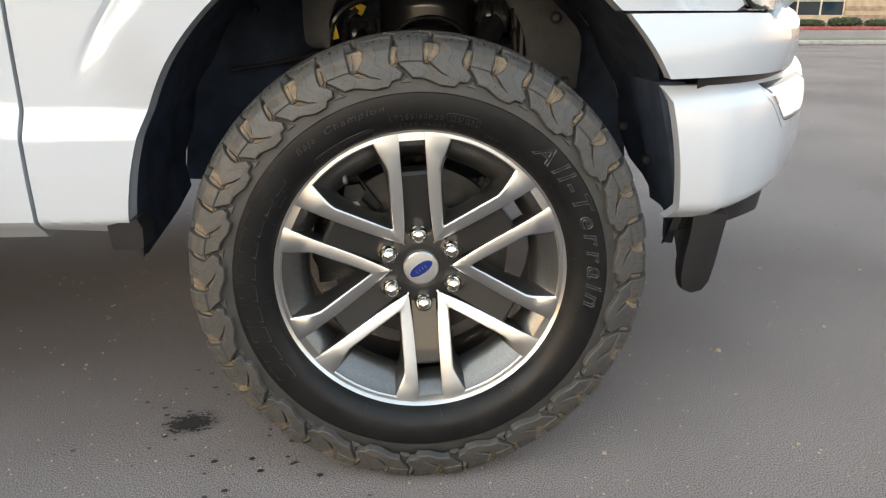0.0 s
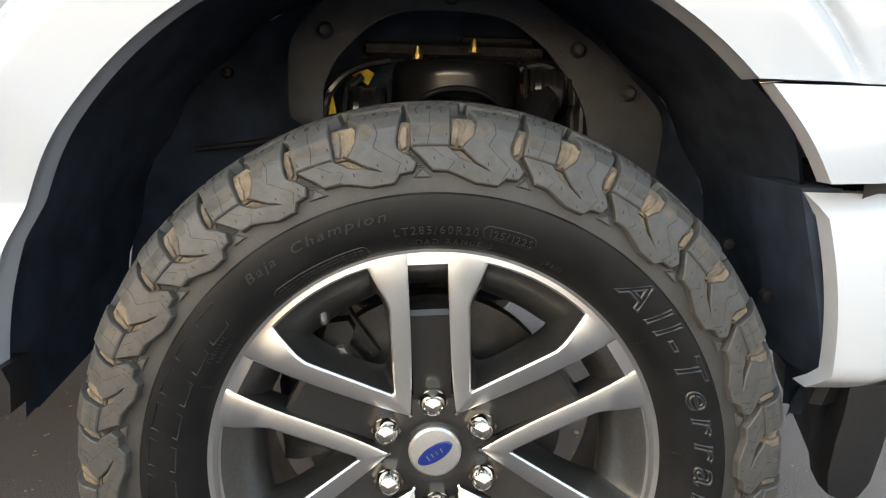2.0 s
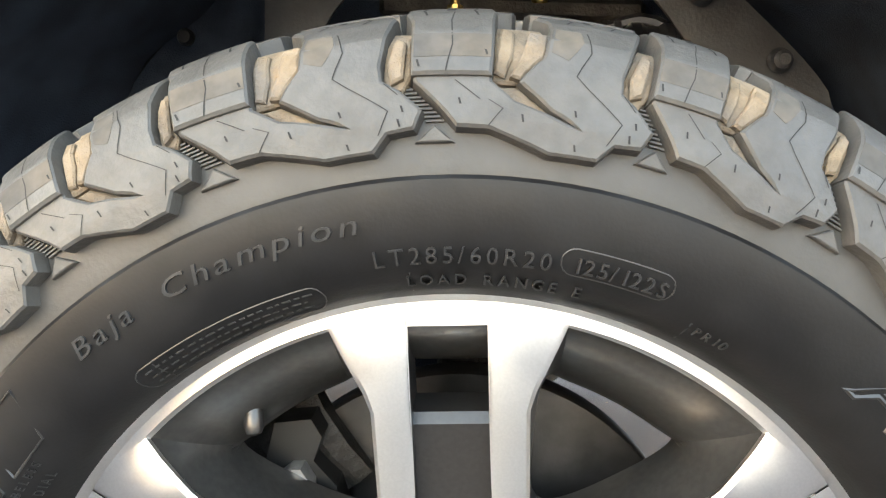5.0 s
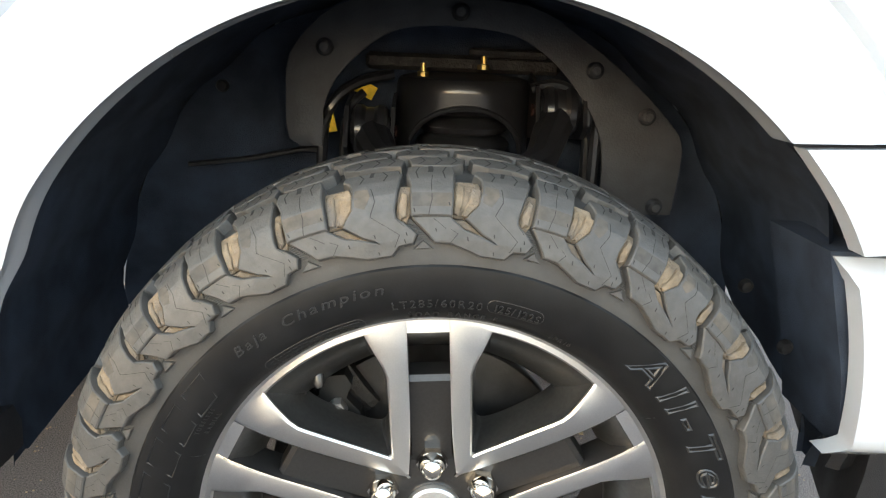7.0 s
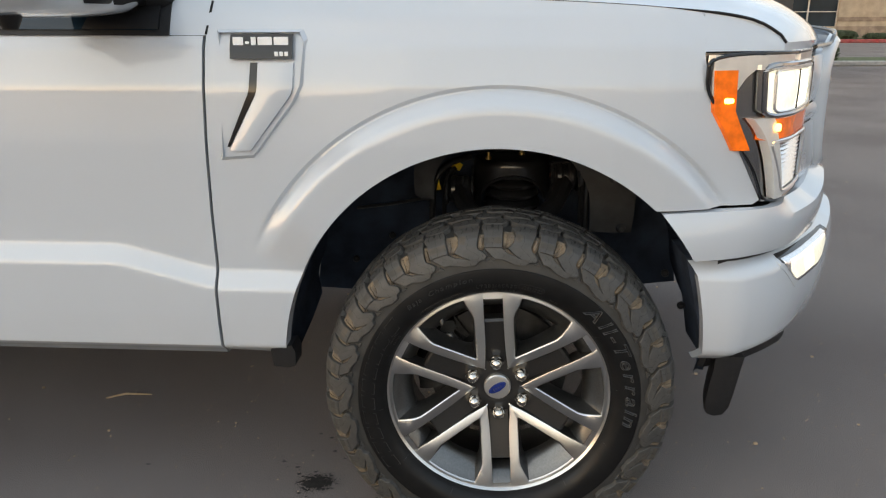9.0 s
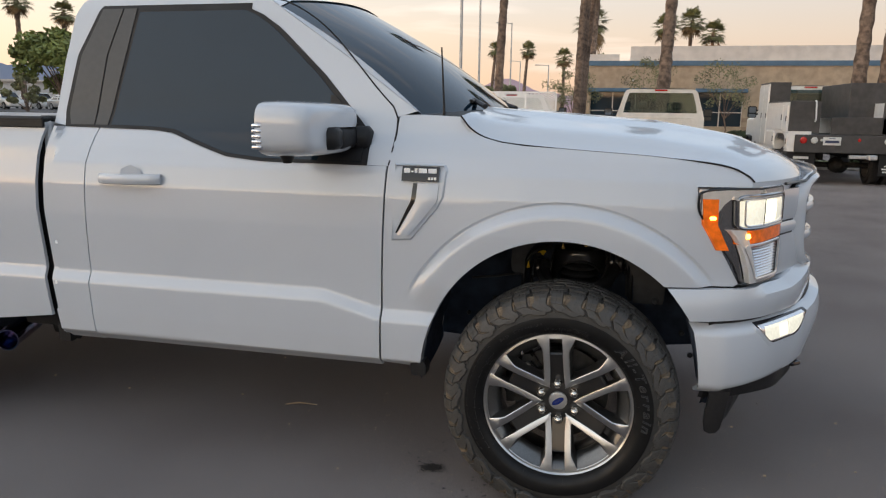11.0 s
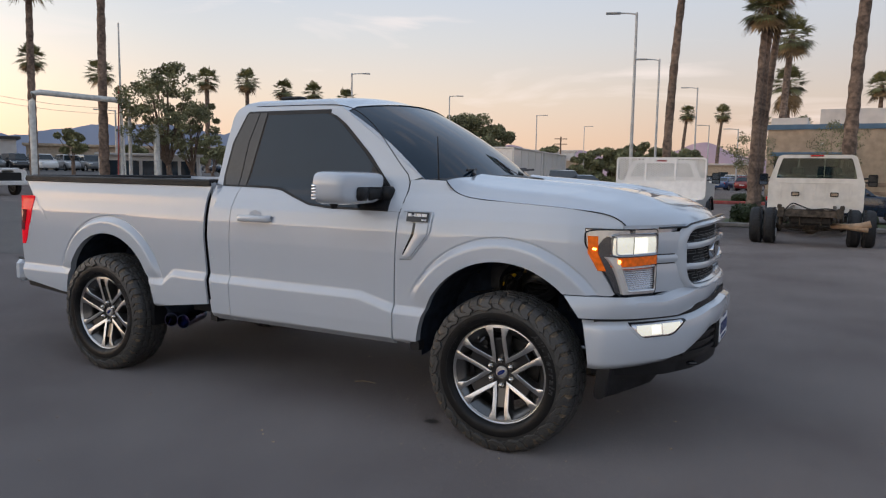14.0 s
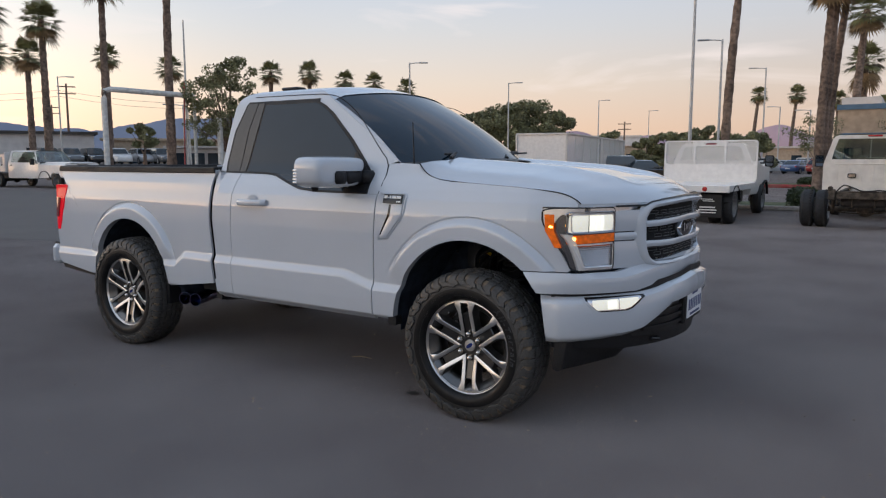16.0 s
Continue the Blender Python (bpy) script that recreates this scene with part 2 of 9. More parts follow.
# ---- ground ----
g = Geo()
R = 900
g.add([(-R, -R, 0), (R, -R, 0), (R, R, 0), (-R, R, 0)], [(0, 1, 2, 3)])
ground = part("ground", g, ASPH)
tagged(ground, "worn dark grey asphalt of a car park", "ground", kind="structure")

# ---- the pickup: body ----
YC = 0.91                      # centre line of the truck; the near side is about y = -0.03
HUBZ = 0.412
ARCH_A = [-2, 17, 30, 42, 55, 72, 88, 104, 122, 141, 160, 175, 190]
ARCH_R = [0.490, 0.498, 0.516, 0.530, 0.539, 0.548, 0.546, 0.538, 0.521, 0.497, 0.477, 0.470, 0.470]
ARCH_C = (-0.025, 0.45)
REAR_C = (-3.10, 0.45)
REAR_A = [-10, 8, 30, 55, 75, 90, 105, 125, 150, 172, 190]
REAR_R = [0.475, 0.475, 0.485, 0.515, 0.528, 0.53, 0.528, 0.515, 0.485, 0.475, 0.475]


ARCH_FINE = {}
for key, A, B in (("f", ARCH_A, ARCH_R), ("r", REAR_A, REAR_R)):
    fine = np.interp(np.arange(-30, 211, 1.0), A, B)
    for _ in range(3):
        fine = np.convolve(np.pad(fine, 6, mode="edge"), np.ones(13) / 13, mode="valid")
    ARCH_FINE[key] = fine


def arch_r(c, a):
    return float(np.interp(a, np.arange(-30, 211, 1.0), ARCH_FINE["f" if c is ARCH_C else "r"]))


def flare(x, z):
    """How far the wheel-arch flare stands out."""
    out = 0.0
    for c, lo, hi in ((ARCH_C, 38, 144), (REAR_C, 30, 150)):
        dx, dz = x - c[0], z - c[1]
        r = math.hypot(dx, dz)
        if r > 0.8:
            continue
        a = math.degrees(math.atan2(dz, dx))
        q = (r - arch_r(c, a)) / 0.130
        fade = smooth01((a - lo + 8) / 16) * smooth01((hi + 8 - a) / 16)
        out += interp([0, 0.54, 0.61, 0.67, 0.84, 0.88, 0.92, 0.985, 1.02], [0.026, 0.0275, 0.0268, 0.0240, 0.0015, -0.0060, -0.0070, 0.0, 0.0], q) * fade
    return out


SKIN_Z = [0.46, 0.49, 0.52, 0.60, 0.80, 1.00, 1.12, 1.20, 1.26, 1.30, 1.34, 1.40, 1.80, 1.84, 1.87, 1.89]
SKIN_Y = [0.040, 0.005, -0.010, -0.016, -0.020, -0.026, -0.022, -0.008, 0.020, 0.046, 0.078, 0.098, 0.192, 0.210, 0.240, 0.300]


def crease_z(x):
    return interp([-4.4, -2.54, -2.44, -0.87, -0.64, 0.5], [0.700, 0.700, 0.770, 0.768, 0.708, 0.708], x)


def skin(x, z):
    """The near side's outer surface: y at (x, z)."""
    y = interp(SKIN_Z, SKIN_Y, z)
    zc = crease_z(x)
    ledge = min(1.0, max(0.0, (zc - z) / 0.046))             # a crisp ledge that slants outwards
    y -= 0.024 * lerp(ledge, smooth01(ledge), 0.35) * smooth01((z - 0.485) / 0.04)
    y -= flare(x, z)
    if x < -2.04:
        y += 0.022
        if z > 1.2:
            y -= interp([1.2, 1.3, 1.4], [0, 0.035, 0.09], z)
    if x > 0.22:
        y += interp([0.22, 0.33, 0.42, 0.50, 0.57, 0.62], [0, 0.010, 0.030, 0.048, 0.066, 0.10], x)
    return y


def sk(x, z, off=0.0):
    return (x, skin(x, z) - off, z)


def both(name, geo, material, parent, label="", smooth=32.0):
    """A part of the near side and its mirror image on the far side."""
    part(name, geo, material, parent, label, smooth)
    far = Geo()
    far.v = [(x, 2 * YC - y, z) for x, y, z in geo.v]
    far.f = [q[::-1] for q in geo.f]
    return part(name, far, material, parent, label, smooth)


def ray_out(c, a, poly):
    """Where the ray from c at angle a (degrees) leaves the polyline."""
    d = (math.cos(radians(a)), math.sin(radians(a)))
    best = None
    for (x1, z1), (x2, z2) in zip(poly, poly[1:]):
        ex, ez = x2 - x1, z2 - z1
        den = d[0] * ez - d[1] * ex
        if abs(den) < 1e-9:
            continue
        t = ((x1 - c[0]) * ez - (z1 - c[1]) * ex) / den
        s = ((x1 - c[0]) * d[1] - (z1 - c[1]) * d[0]) / den
        if t > 0 and -1e-6 <= s <= 1 + 1e-6 and (best is None or t < best):
            best = t
    return best


def round_arch(c, a0, a1, poly, na, nr, lip=0.045, floor=0.0):
    """Panel from a wheel arch out to an outline, with the arch's lip turned in."""
    P = []
    for i in range(na + 1):
        a = lerp(a0, a1, i / na)
        r0, r1 = arch_r(c, a), ray_out(c, a, poly)
        r0 = max(r0, (floor - c[1]) / max(0.2, math.sin(radians(a))) if floor and a < 90 else 0)
        r1 = max(r1 or r0, r0 + 0.002)
        rim = min(r1, arch_r(c, a) + 0.165)
        row = []
        for j in range(nr + 1):
            k = nr * 2 // 3
            r = lerp(r0, max(rim, r0 + 0.001), j / k) if j <= k else lerp(max(rim, r0 + 0.001), max(r1, r0 + 0.002), (j - k) / (nr - k))
            row.append(sk(c[0] + r * math.cos(radians(a)), c[1] + r * math.sin(radians(a))))
        P.append(row)
    gg = Geo().panel(P, (0, 0.015, 0))
    edge = [row[0] for row in P]
    gg.grid([edge, [(x, y + 0.004, z) for x, y, z in edge], [(x + (x - c[0]) * 0.0, y + lip, z) for x, y, z in edge]])
    return gg


truck = thing("pickup_truck", "pale grey lifted two-door pickup truck with headlights on", "pickup truck", (0, 0, 0))
FITTED.append(truck.name)
LINE_HOOD = [(0.402, 1.262), (0.278, 1.277), (0.0, 1.294), (-0.15, 1.302), (-0.235, 1.312), (-0.300, 1.328), (-0.340, 1.355), (-0.379, 1.398)]
fender_outline = [(0.556, 0.855), (0.553, 0.866), (0.487, 0.985), (0.412, 1.10), (0.402, 1.185)] + LINE_HOOD + [(-0.530, 1.404), (-0.612, 1.40), (-0.626, 1.23), (-0.638, 0.84), (-0.640, 0.495), (-0.47, 0.482)]
both("fender", round_arch(ARCH_C, 36.2, 175.0, fender_outline, 220, 60, floor=0.861), PAINT, truck)
# strip of the fender over the headlight
g = Geo()
P = []
for i in range(13):
    x = lerp(0.402, 0.572, i / 12)
    zt = interp([0.402, 0.525, 0.572], [1.262, 1.246, 1.200], x)
    P.append([sk(x, lerp(1.187, zt, j / 4)) for j in range(5)])
both("fender_tip", g.panel(P, (0, 0.02, 0)), PAINT, truck)

# door
rear_x = lambda z: interp([0.48, 0.70, 0.82, 1.19, 1.34], [-1.856, -1.868, -1.874, -1.874, -1.862], z)
front_x = lambda z: interp([0.48, 0.84, 1.23, 1.40], [-0.648, -0.645, -0.633, -0.622], z)
belt = lambda x: interp([-2.1, -1.62, -1.53, -1.41, -1.27, -1.12, -0.60], [1.338, 1.330, 1.322, 1.282, 1.240, 1.226, 1.222], x)
P = []
for i in range(71):
    u = i / 70
    col = []
    for j in range(97):
        v = j / 96
        z = lerp(0.483, 1.30, v)
        x = lerp(rear_x(z), front_x(z), u)
        zt = belt(x)
        z = lerp(0.483, zt, v)
        x = lerp(rear_x(z), front_x(z), u)
        col.append(sk(x, z))
    P.append(col)
door = part("door", Geo().panel(P, (0, 0.02, 0)), PAINT, truck, "pale grey front door with sculpted lower edge")
far_door = Geo().panel([[(x, 2 * YC - y, z) for x, y, z in c] for c in P], (0, -0.02, 0))
part("door", far_door, PAINT, truck)

# cab corner behind the door
cab_x = lambda z: interp([0.47, 0.75, 1.02, 1.21, 1.30, 1.36], [-2.035, -2.072, -2.097, -2.095, -2.075, -2.050], z)
P = []
for i in range(15):
    u = i / 14
    P.append([sk(lerp(cab_x(z), rear_x(z) - 0.005, u), z) for z in [lerp(0.478, 1.338, j / 96) for j in range(97)]])
both("cab_corner", Geo().panel(P, (0, 0.03, 0)), PAINT, truck)

# bedside
bed_fx = lambda z: cab_x(z) - 0.040
BED_TOP, BED_END = 1.352, -4.115
bed_outline = [(-2.64, 0.50)] + [(bed_fx(z), z) for z in (0.49, 0.60, 0.75, 0.90, 1.02, 1.12, 1.21, 1.30, BED_TOP)] + [(BED_END, BED_TOP), (BED_END, 1.22), (-3.965, 1.215), (-4.0, 1.02), (-4.10, 0.85), (BED_END, 0.84), (-4.105, 0.70), (-4.08, 0.60), (-3.99, 0.535), (-3.55, 0.50)]
both("bedside", round_arch(REAR_C, 6.0, 172.5, bed_outline, 230, 60), PAINT, truck)
# black cap on the bed's rail
g = Geo()
yr = skin(-3.0, 1.35)
for x0, x1 in ((-4.11, -2.105),):
    g.box(((x0 + x1) / 2, yr + 0.03, 1.362), (x1 - x0, 0.085, 0.024), b=0.008)
    g.box(((x0 + x1) / 2, yr - 0.006, 1.345), (x1 - x0, 0.014, 0.03), b=0.004)
both("bed_rail", g, BLACK, truck, "black plastic bed rail cap")
g = Geo()
g.box((-3.1, yr + 0.09, 1.20), (1.96, 0.03, 0.34))
g.box((-3.1, 0.32, 1.04), (1.96, 0.5, 0.04))
both("bed_wall", g, PAINT, truck)
g = Geo().box((-2.12, YC, 1.10), (0.04, 1.7, 0.52), b=0.01)
part("bed_bulkhead", g, PAINT, truck)
g = Geo().box((-4.085, YC, 1.06), (0.06, 1.62, 0.60), b=0.015)
part("tailgate", g, PAINT, truck, "pale grey tailgate")
g = Geo().box((-4.085, YC, 1.365), (0.075, 1.64, 0.026), b=0.008)
part("tailgate_cap", g, BLACK, truck)
g = Geo().box((-2.13, YC, 1.365), (0.07, 1.68, 0.024), b=0.008)
part("bulkhead_cap", g, BLACK, truck)

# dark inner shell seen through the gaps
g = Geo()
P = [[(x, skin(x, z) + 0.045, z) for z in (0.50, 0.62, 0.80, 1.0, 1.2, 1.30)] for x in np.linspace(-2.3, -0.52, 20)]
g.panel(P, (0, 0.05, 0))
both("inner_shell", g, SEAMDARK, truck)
part("underbody", Geo().box((-1.52, YC, 0.56), (1.76, 1.5, 0.12), b=0.03), BLACK, truck, "dark underbody of the cab")
part("bed_floor", Geo().box((-3.1, YC, 0.62), (1.9, 1.1, 0.14), b=0.03), BLACK, truck)
both("frame_rail", Geo().box((-2.2, 0.58, 0.52), (3.0, 0.09, 0.13), b=0.01), BLACK, truck, "black frame rail")

# cab upper side, roof, glass
wind_x = lambda z: interp([1.33, 1.404, 1.60, 1.82, 1.85, 1.875, 1.89], [-0.45, -0.530, -0.815, -1.150, -1.205, -1.27, -1.33], z)
back_x = lambda z: interp([1.33, 1.60, 1.78, 1.83, 1.865, 1.89], [-2.095, -2.066, -2.034, -2.005, -1.96, -1.89], z)
P = []
zs = [1.215] + list(np.linspace(1.235, 1.80, 26)) + [1.815, 1.83, 1.845, 1.858, 1.87, 1.881, 1.89]
for i in range(41):
    u = i / 40
    col = []
    for z in zs:
        if z < 1.34:
            xa, xb = interp([1.2, 1.34], [-1.6, -2.06], z), -0.622
            x = lerp(xa, xb, u)
            zz = max(z, belt(x) + 0.001)
            col.append(sk(x, zz))
        else:
            xf = min(-0.622 if z < 1.404 else 0, wind_x(z))
            x = lerp(back_x(z), xf, u)
            col.append((x, skin(max(x, -2.03), z), z))
    P.append(col)
both("cab_side", Geo().grid(P), PAINT, truck, "", 40)
# roof
P = []
for i in range(25):
    u = i / 24
    row = []
    for j in range(31):
        y = lerp(0.300, 2 * YC - 0.300, j / 30)
        w = abs(y - YC) / (YC - 0.30)
        x0 = lerp(-1.955, -1.89, w ** 3)
        wf = abs(y - YC) / (YC - 0.215)
        x1 = -1.026 - 0.125 * wf ** 2.2
        x = lerp(x0, x1, u)
        z = 1.89 + 0.042 * (1 - w ** 2)
        z = lerp(z, 1.880 - 0.056 * wf ** 2, smooth01((u - 0.66) / 0.34) ** 1.6) - 0.02 * smooth01((0.12 - u) / 0.12) * (1 - w ** 2)
        row.append((x, y, z))
    P.append(row)
part("roof", Geo().grid(P), PAINT, truck)
# corner between roof, pillar and windscreen
edge_b = [row[0] for row in P if row[0][0] > -1.36]
low = [1.80, 1.815, 1.83, 1.845, 1.858, 1.87, 1.881, 1.889]
edge_a = smooth_line([(wind_x(z), skin(wind_x(z), z), z) for z in low], len(edge_b))
g = Geo().grid([[tuple(Vector(a).lerp(Vector(b), k / 4)) for k in range(5)] for a, b in zip(edge_a, reversed(edge_b))])
both("roof_corner", g, PAINT, truck, "", 50)
# windscreen, from cowl to roof
P = []
for i in range(21):
    v = i / 20
    row = []
    for j in range(25):
        s = j / 24 * 2 - 1
        w = abs(s)
        xb, yb, zb = -0.33 - 0.20 * w ** 2.5, YC + s * (YC - 0.105), 1.430 - 0.028 * w ** 2
        xt, yt, zt = -1.03 - 0.125 * w ** 2.2, YC + s * (YC - 0.215), 1.876 - 0.056 * w ** 2
        bow = 0.018 * math.sin(math.pi * v)
        row.append((lerp(xb, xt, v) + bow, lerp(yb, yt, v), lerp(zb, zt, v) + bow))
    P.append(row)
part("windscreen", Geo().grid(P), GLASS, truck, "dark tinted windscreen")
edge_g = [(row[0], (wind_x(row[0][2]), skin(wind_x(row[0][2]), row[0][2]), row[0][2])) for row in P]
both("pillar_edge", Geo().grid([[tuple(Vector(a).lerp(Vector(b), k / 4) + Vector((0.001, -0.001, 0.001))) for k in range(5)] for a, b in edge_g]), PAINT, truck, "", 50)
g = Geo()
g.grid([[(p[0] + 0.006, p[1], p[2] + 0.004) for p in P[0]], [(p[0] + 0.10 + 0.02 * (1 - abs(p[1] - YC)), p[1], p[2] - 0.012) for p in P[0]]])
part("cowl", g, BLACK, truck, "black cowl panel below the windscreen")
# rear wall of the cab
P = [[(back_x(z) + 0.012, y, z) for y in np.linspace(skin(-1.9, z) + 0.012, 2 * YC - skin(-1.9, z) - 0.012, 12)] for z in np.linspace(1.352, 1.88, 20)]
part("cab_back", Geo().grid(P), PAINT, truck)
g = Geo().box((-2.052, YC, 1.60), (0.02, 1.25, 0.34), pose(0, 0, 0), b=0.008)
part("rear_window", g, GLASS, truck)


def side_sheet(poly, n, m, off, back=0.01):
    """Sheet over the cab's side: poly gives (x_rear(z), x_front(z), z_low, z_high)."""
    xa, xb, z0, z1 = poly
    P = [[None] * (m + 1) for _ in range(n + 1)]
    for i in range(n + 1):
        for j in range(m + 1):
            z = lerp(z0, z1, j / m)
            P[i][j] = sk(lerp(xa(z), xb(z), i / n), z, off)
    return P


# black trim round the windows, glass, pillar panel
glass_r = lambda z: interp([1.22, 1.336, 1.80], [-1.830, -1.813, -1.722], z)
glass_f = lambda z: interp([1.22, 1.326, 1.545, 1.72, 1.772, 1.79], [-0.735, -0.737, -0.940, -1.135, -1.215, -1.265], z)


def window_sheet(xr, xf, top, grow, off, n=40, m=26):
    P = []
    for i in range(n + 1):
        col = []
        for j in range(m + 1):
            z = lerp(1.225, top, j / m)
            x = lerp(xr(z), xf(z), i / n)
            zl = belt(x) + 0.012 - grow
            z2 = lerp(zl, top, j / m)
            x = lerp(xr(z2), xf(z2), i / n)
            col.append(sk(x, max(z2, zl), off))
        P.append(col)
    return P


both("window_trim", Geo().panel(window_sheet(lambda z: interp([1.33, 1.40, 1.62, 1.80, 1.83], [-2.030, -2.040, -2.005, -1.915, -1.885], z), lambda z: glass_f(z) + 0.028, 1.815, 0.012, 0.004), (0, 0.01, 0)), BLACK, truck, "black window trim")
both("side_window", Geo().panel(window_sheet(glass_r, glass_f, 1.788, 0.0, 0.0065), (0, 0.008, 0)), GLASS, truck, "dark tinted side window")
both("pillar_panel", Geo().panel(side_sheet((lambda z: interp([1.345, 1.62, 1.80], [-1.885, -1.855, -1.795], z), lambda z: glass_r(z) - 0.016, 1.345, 1.802), 4, 20, 0.007), (0, 0.008, 0)), PILLAR, truck)
both("pillar_panel", Geo().panel(side_sheet((lambda z: interp([1.345, 1.40, 1.62, 1.80], [-2.005, -2.020, -1.985, -1.898], z), lambda z: interp([1.345, 1.62, 1.80], [-1.893, -1.863, -1.803], z), 1.345, 1.802), 4, 20, 0.0068), (0, 0.008, 0)), PILLAR, truck)
# mirror's base panel
both("mirror_sail", Geo().panel(side_sheet((lambda z: interp([1.235, 1.33, 1.47], [-0.90, -0.86, -0.885], z), lambda z: glass_f(z) + 0.006, 1.237, 1.47), 6, 10, 0.010), (0, 0.008, 0)), BLACK, truck)


def seam(pts, width=0.0055, off=0.0012):
    """Dark joint line on the skin along (x, z) points."""
    gg = Geo()
    q = smooth_line([(x, 0, z) for x, z in pts], 30)
    P = []
    for i, p in enumerate(q):
        d = (q[min(i + 1, 29)] - q[max(i - 1, 0)])
        nx, nz = -d.z, d.x
        k = width / 2 / max(1e-6, math.hypot(nx, nz))
        P.append([sk(p.x + nx * k, p.z + nz * k, off), sk(p.x - nx * k, p.z - nz * k, off)])
    return gg.grid(P)


both("door_seam", seam([(-0.627, 1.225), (-0.617, 1.33), (-0.628, 1.415), (-0.70, 1.49), (-0.90, 1.70), (-1.05, 1.80), (-1.17, 1.835), (-1.35, 1.845), (-1.86, 1.848)]), SEAMDARK, truck)

# ---- the pickup: hood and front ----
hood_edge = smooth_line([(-0.385, 0.080, 1.402), (-0.337, 0.078, 1.350), (-0.235, 0.066, 1.313), (0.0, 0.052, 1.296), (0.278, 0.046, 1.279), (0.48, 0.058, 1.255), (0.555, 0.066, 1.225), (0.580, 0.074, 1.203)], 41)
P = []
for i in range(41):
    v = i / 40
    e = hood_edge[i]
    row = []
    for j in range(61):
        s = j / 60 * 2 - 1
        w = abs(s)
        cx = lerp(-0.345, 0.868, v)
        cz = interp([-0.345, -0.07, 0.35, 0.61, 0.76, 0.83, 0.868], [1.425, 1.412, 1.380, 1.335, 1.285, 1.247, 1.203], cx)
        k = w ** 1.0
        nose = smooth01((v - 0.55) / 0.45)
        x = lerp(cx, e.x, lerp(w ** 3.0, w ** 2.4, nose))
        ridge = 0.016 * math.exp(-((w - 0.52) / 0.10) ** 2) * (1 - smooth01((v - 0.72) / 0.25)) - 0.012 * smooth01((0.46 - w) / 0.1) * (1 - smooth01((v - 0.7) / 0.2))
        zz = lerp(cz, e.z, w ** 3.2 * 0.72 + 0.28 * smooth01((w - 0.86) / 0.14)) + ridge
        row.append((x, YC + s * (YC - e.y), zz))
    P.append(row)
part("hood", Geo().panel(P, (0, 0, -0.02)), PAINT, truck, "pale grey hood with raised centre", 40)
both("hood_seam", Geo().tube([tuple(p) for p in hood_edge], [interp([0, 9, 15, 29, 33, 40], [0.0034, 0.0034, 0.0008, 0.0008, 0.0034, 0.0034], i) for i in range(41)], 6), SEAMDARK, truck)


class Plan:
    """A curve seen from above, from the near corner to the centre line."""

    def __init__(self, pts):
        self.q = smooth_line([(x, y, 0) for x, y in pts], 60)
        self.y = [p.y for p in self.q]
        self.x = [p.x for p in self.q]

    def at(self, y):
        yy = y if y <= YC else 2 * YC - y
        return interp(self.y, self.x, yy)

    def strip(self, y0, y1, n, zlo, zhi, m, push=lambda y, v: 0.0):
        """Grid over y0..y1, with zlo(y), zhi(y); push moves it outwards (m)."""
        P = []
        for i in range(n + 1):
            y = lerp(y0, y1, i / n)
            d = 0.004
            tx, ty = self.at(y + d) - self.at(y - d), 2 * d
            ln = math.hypot(tx, ty)
            nx, ny = ty / ln, -tx / ln
            col = []
            for j in range(m + 1):
                v = j / m
                k = push(y, v)
                col.append((self.at(y) + nx * k, y + ny * k, lerp(zlo(y), zhi(y), v)))
            P.append(col)
        return P


def sym(ys, vs):
    return lambda y: interp(ys, vs, y if y <= YC else 2 * YC - y)


UP = Plan([(0.395, 0.0), (0.47, 0.014), (0.545, 0.032), (0.60, 0.075), (0.645, 0.140), (0.697, 0.235), (0.757, 0.40), (0.80, 0.55), (0.83, 0.72), (0.84, YC)])
VAL = Plan([(0.372, -0.046), (0.42, -0.036), (0.50, -0.014), (0.575, 0.025), (0.655, 0.10), (0.742, 0.22), (0.820, 0.36), (0.883, 0.55), (0.905, 0.75), (0.908, YC)])
BUM = Plan([(0.425, -0.040), (0.50, -0.022), (0.58, 0.022), (0.66, 0.095), (0.742, 0.20), (0.826, 0.325), (0.908, 0.50), (0.945, 0.70), (0.953, YC)])
FAR = 2 * YC
# upper valance between grille and bumper
v_lo = sym([-0.05, -0.02, 0.32, 0.45, 0.91], [0.752, 0.754, 0.752, 0.775, 0.808])
v_hi = sym([-0.05, 0.0, 0.24, 0.33, 0.45, 0.91], [0.856, 0.858, 0.853, 0.872, 0.893, 0.900])
g = Geo()
P = VAL.strip(-0.046, FAR + 0.046, 150, v_lo, v_hi, 8, lambda y, v: 0.008 * math.sin(math.pi * min(1, v * 1.0)) - 0.035 * smooth01((v - 0.72) / 0.28) * smooth01((y - 0.03) / 0.1) * smooth01((FAR - 0.03 - y) / 0.1))


def corner_shear(P, lo, hi, z0, z1):
    """Slant the ends of a strip: at z0 they move by lo, at z1 by hi along x."""
    out = []
    for col in P:
        row = []
        for x, y, z in col:
            f = smooth01((0.56 - x) / 0.14)
            row.append((x + f * lerp(lo, hi, min(1, max(0, (z - z0) / (z1 - z0)))), y, z))
        out.append(row)
    return out


def turn_in(p):
    """Edges turn straight in at the corners and backwards at the nose."""
    s = 1 if p[1] < YC else -1
    k = smooth01((p[0] - 0.46) / 0.2)
    return (-0.03 * k, 0.03 * s * (1 - k), 0)


g.panel(corner_shear(P, 0.032, -0.042, 0.752, 0.856), turn_in)
part("valance", g, PAINT, truck)
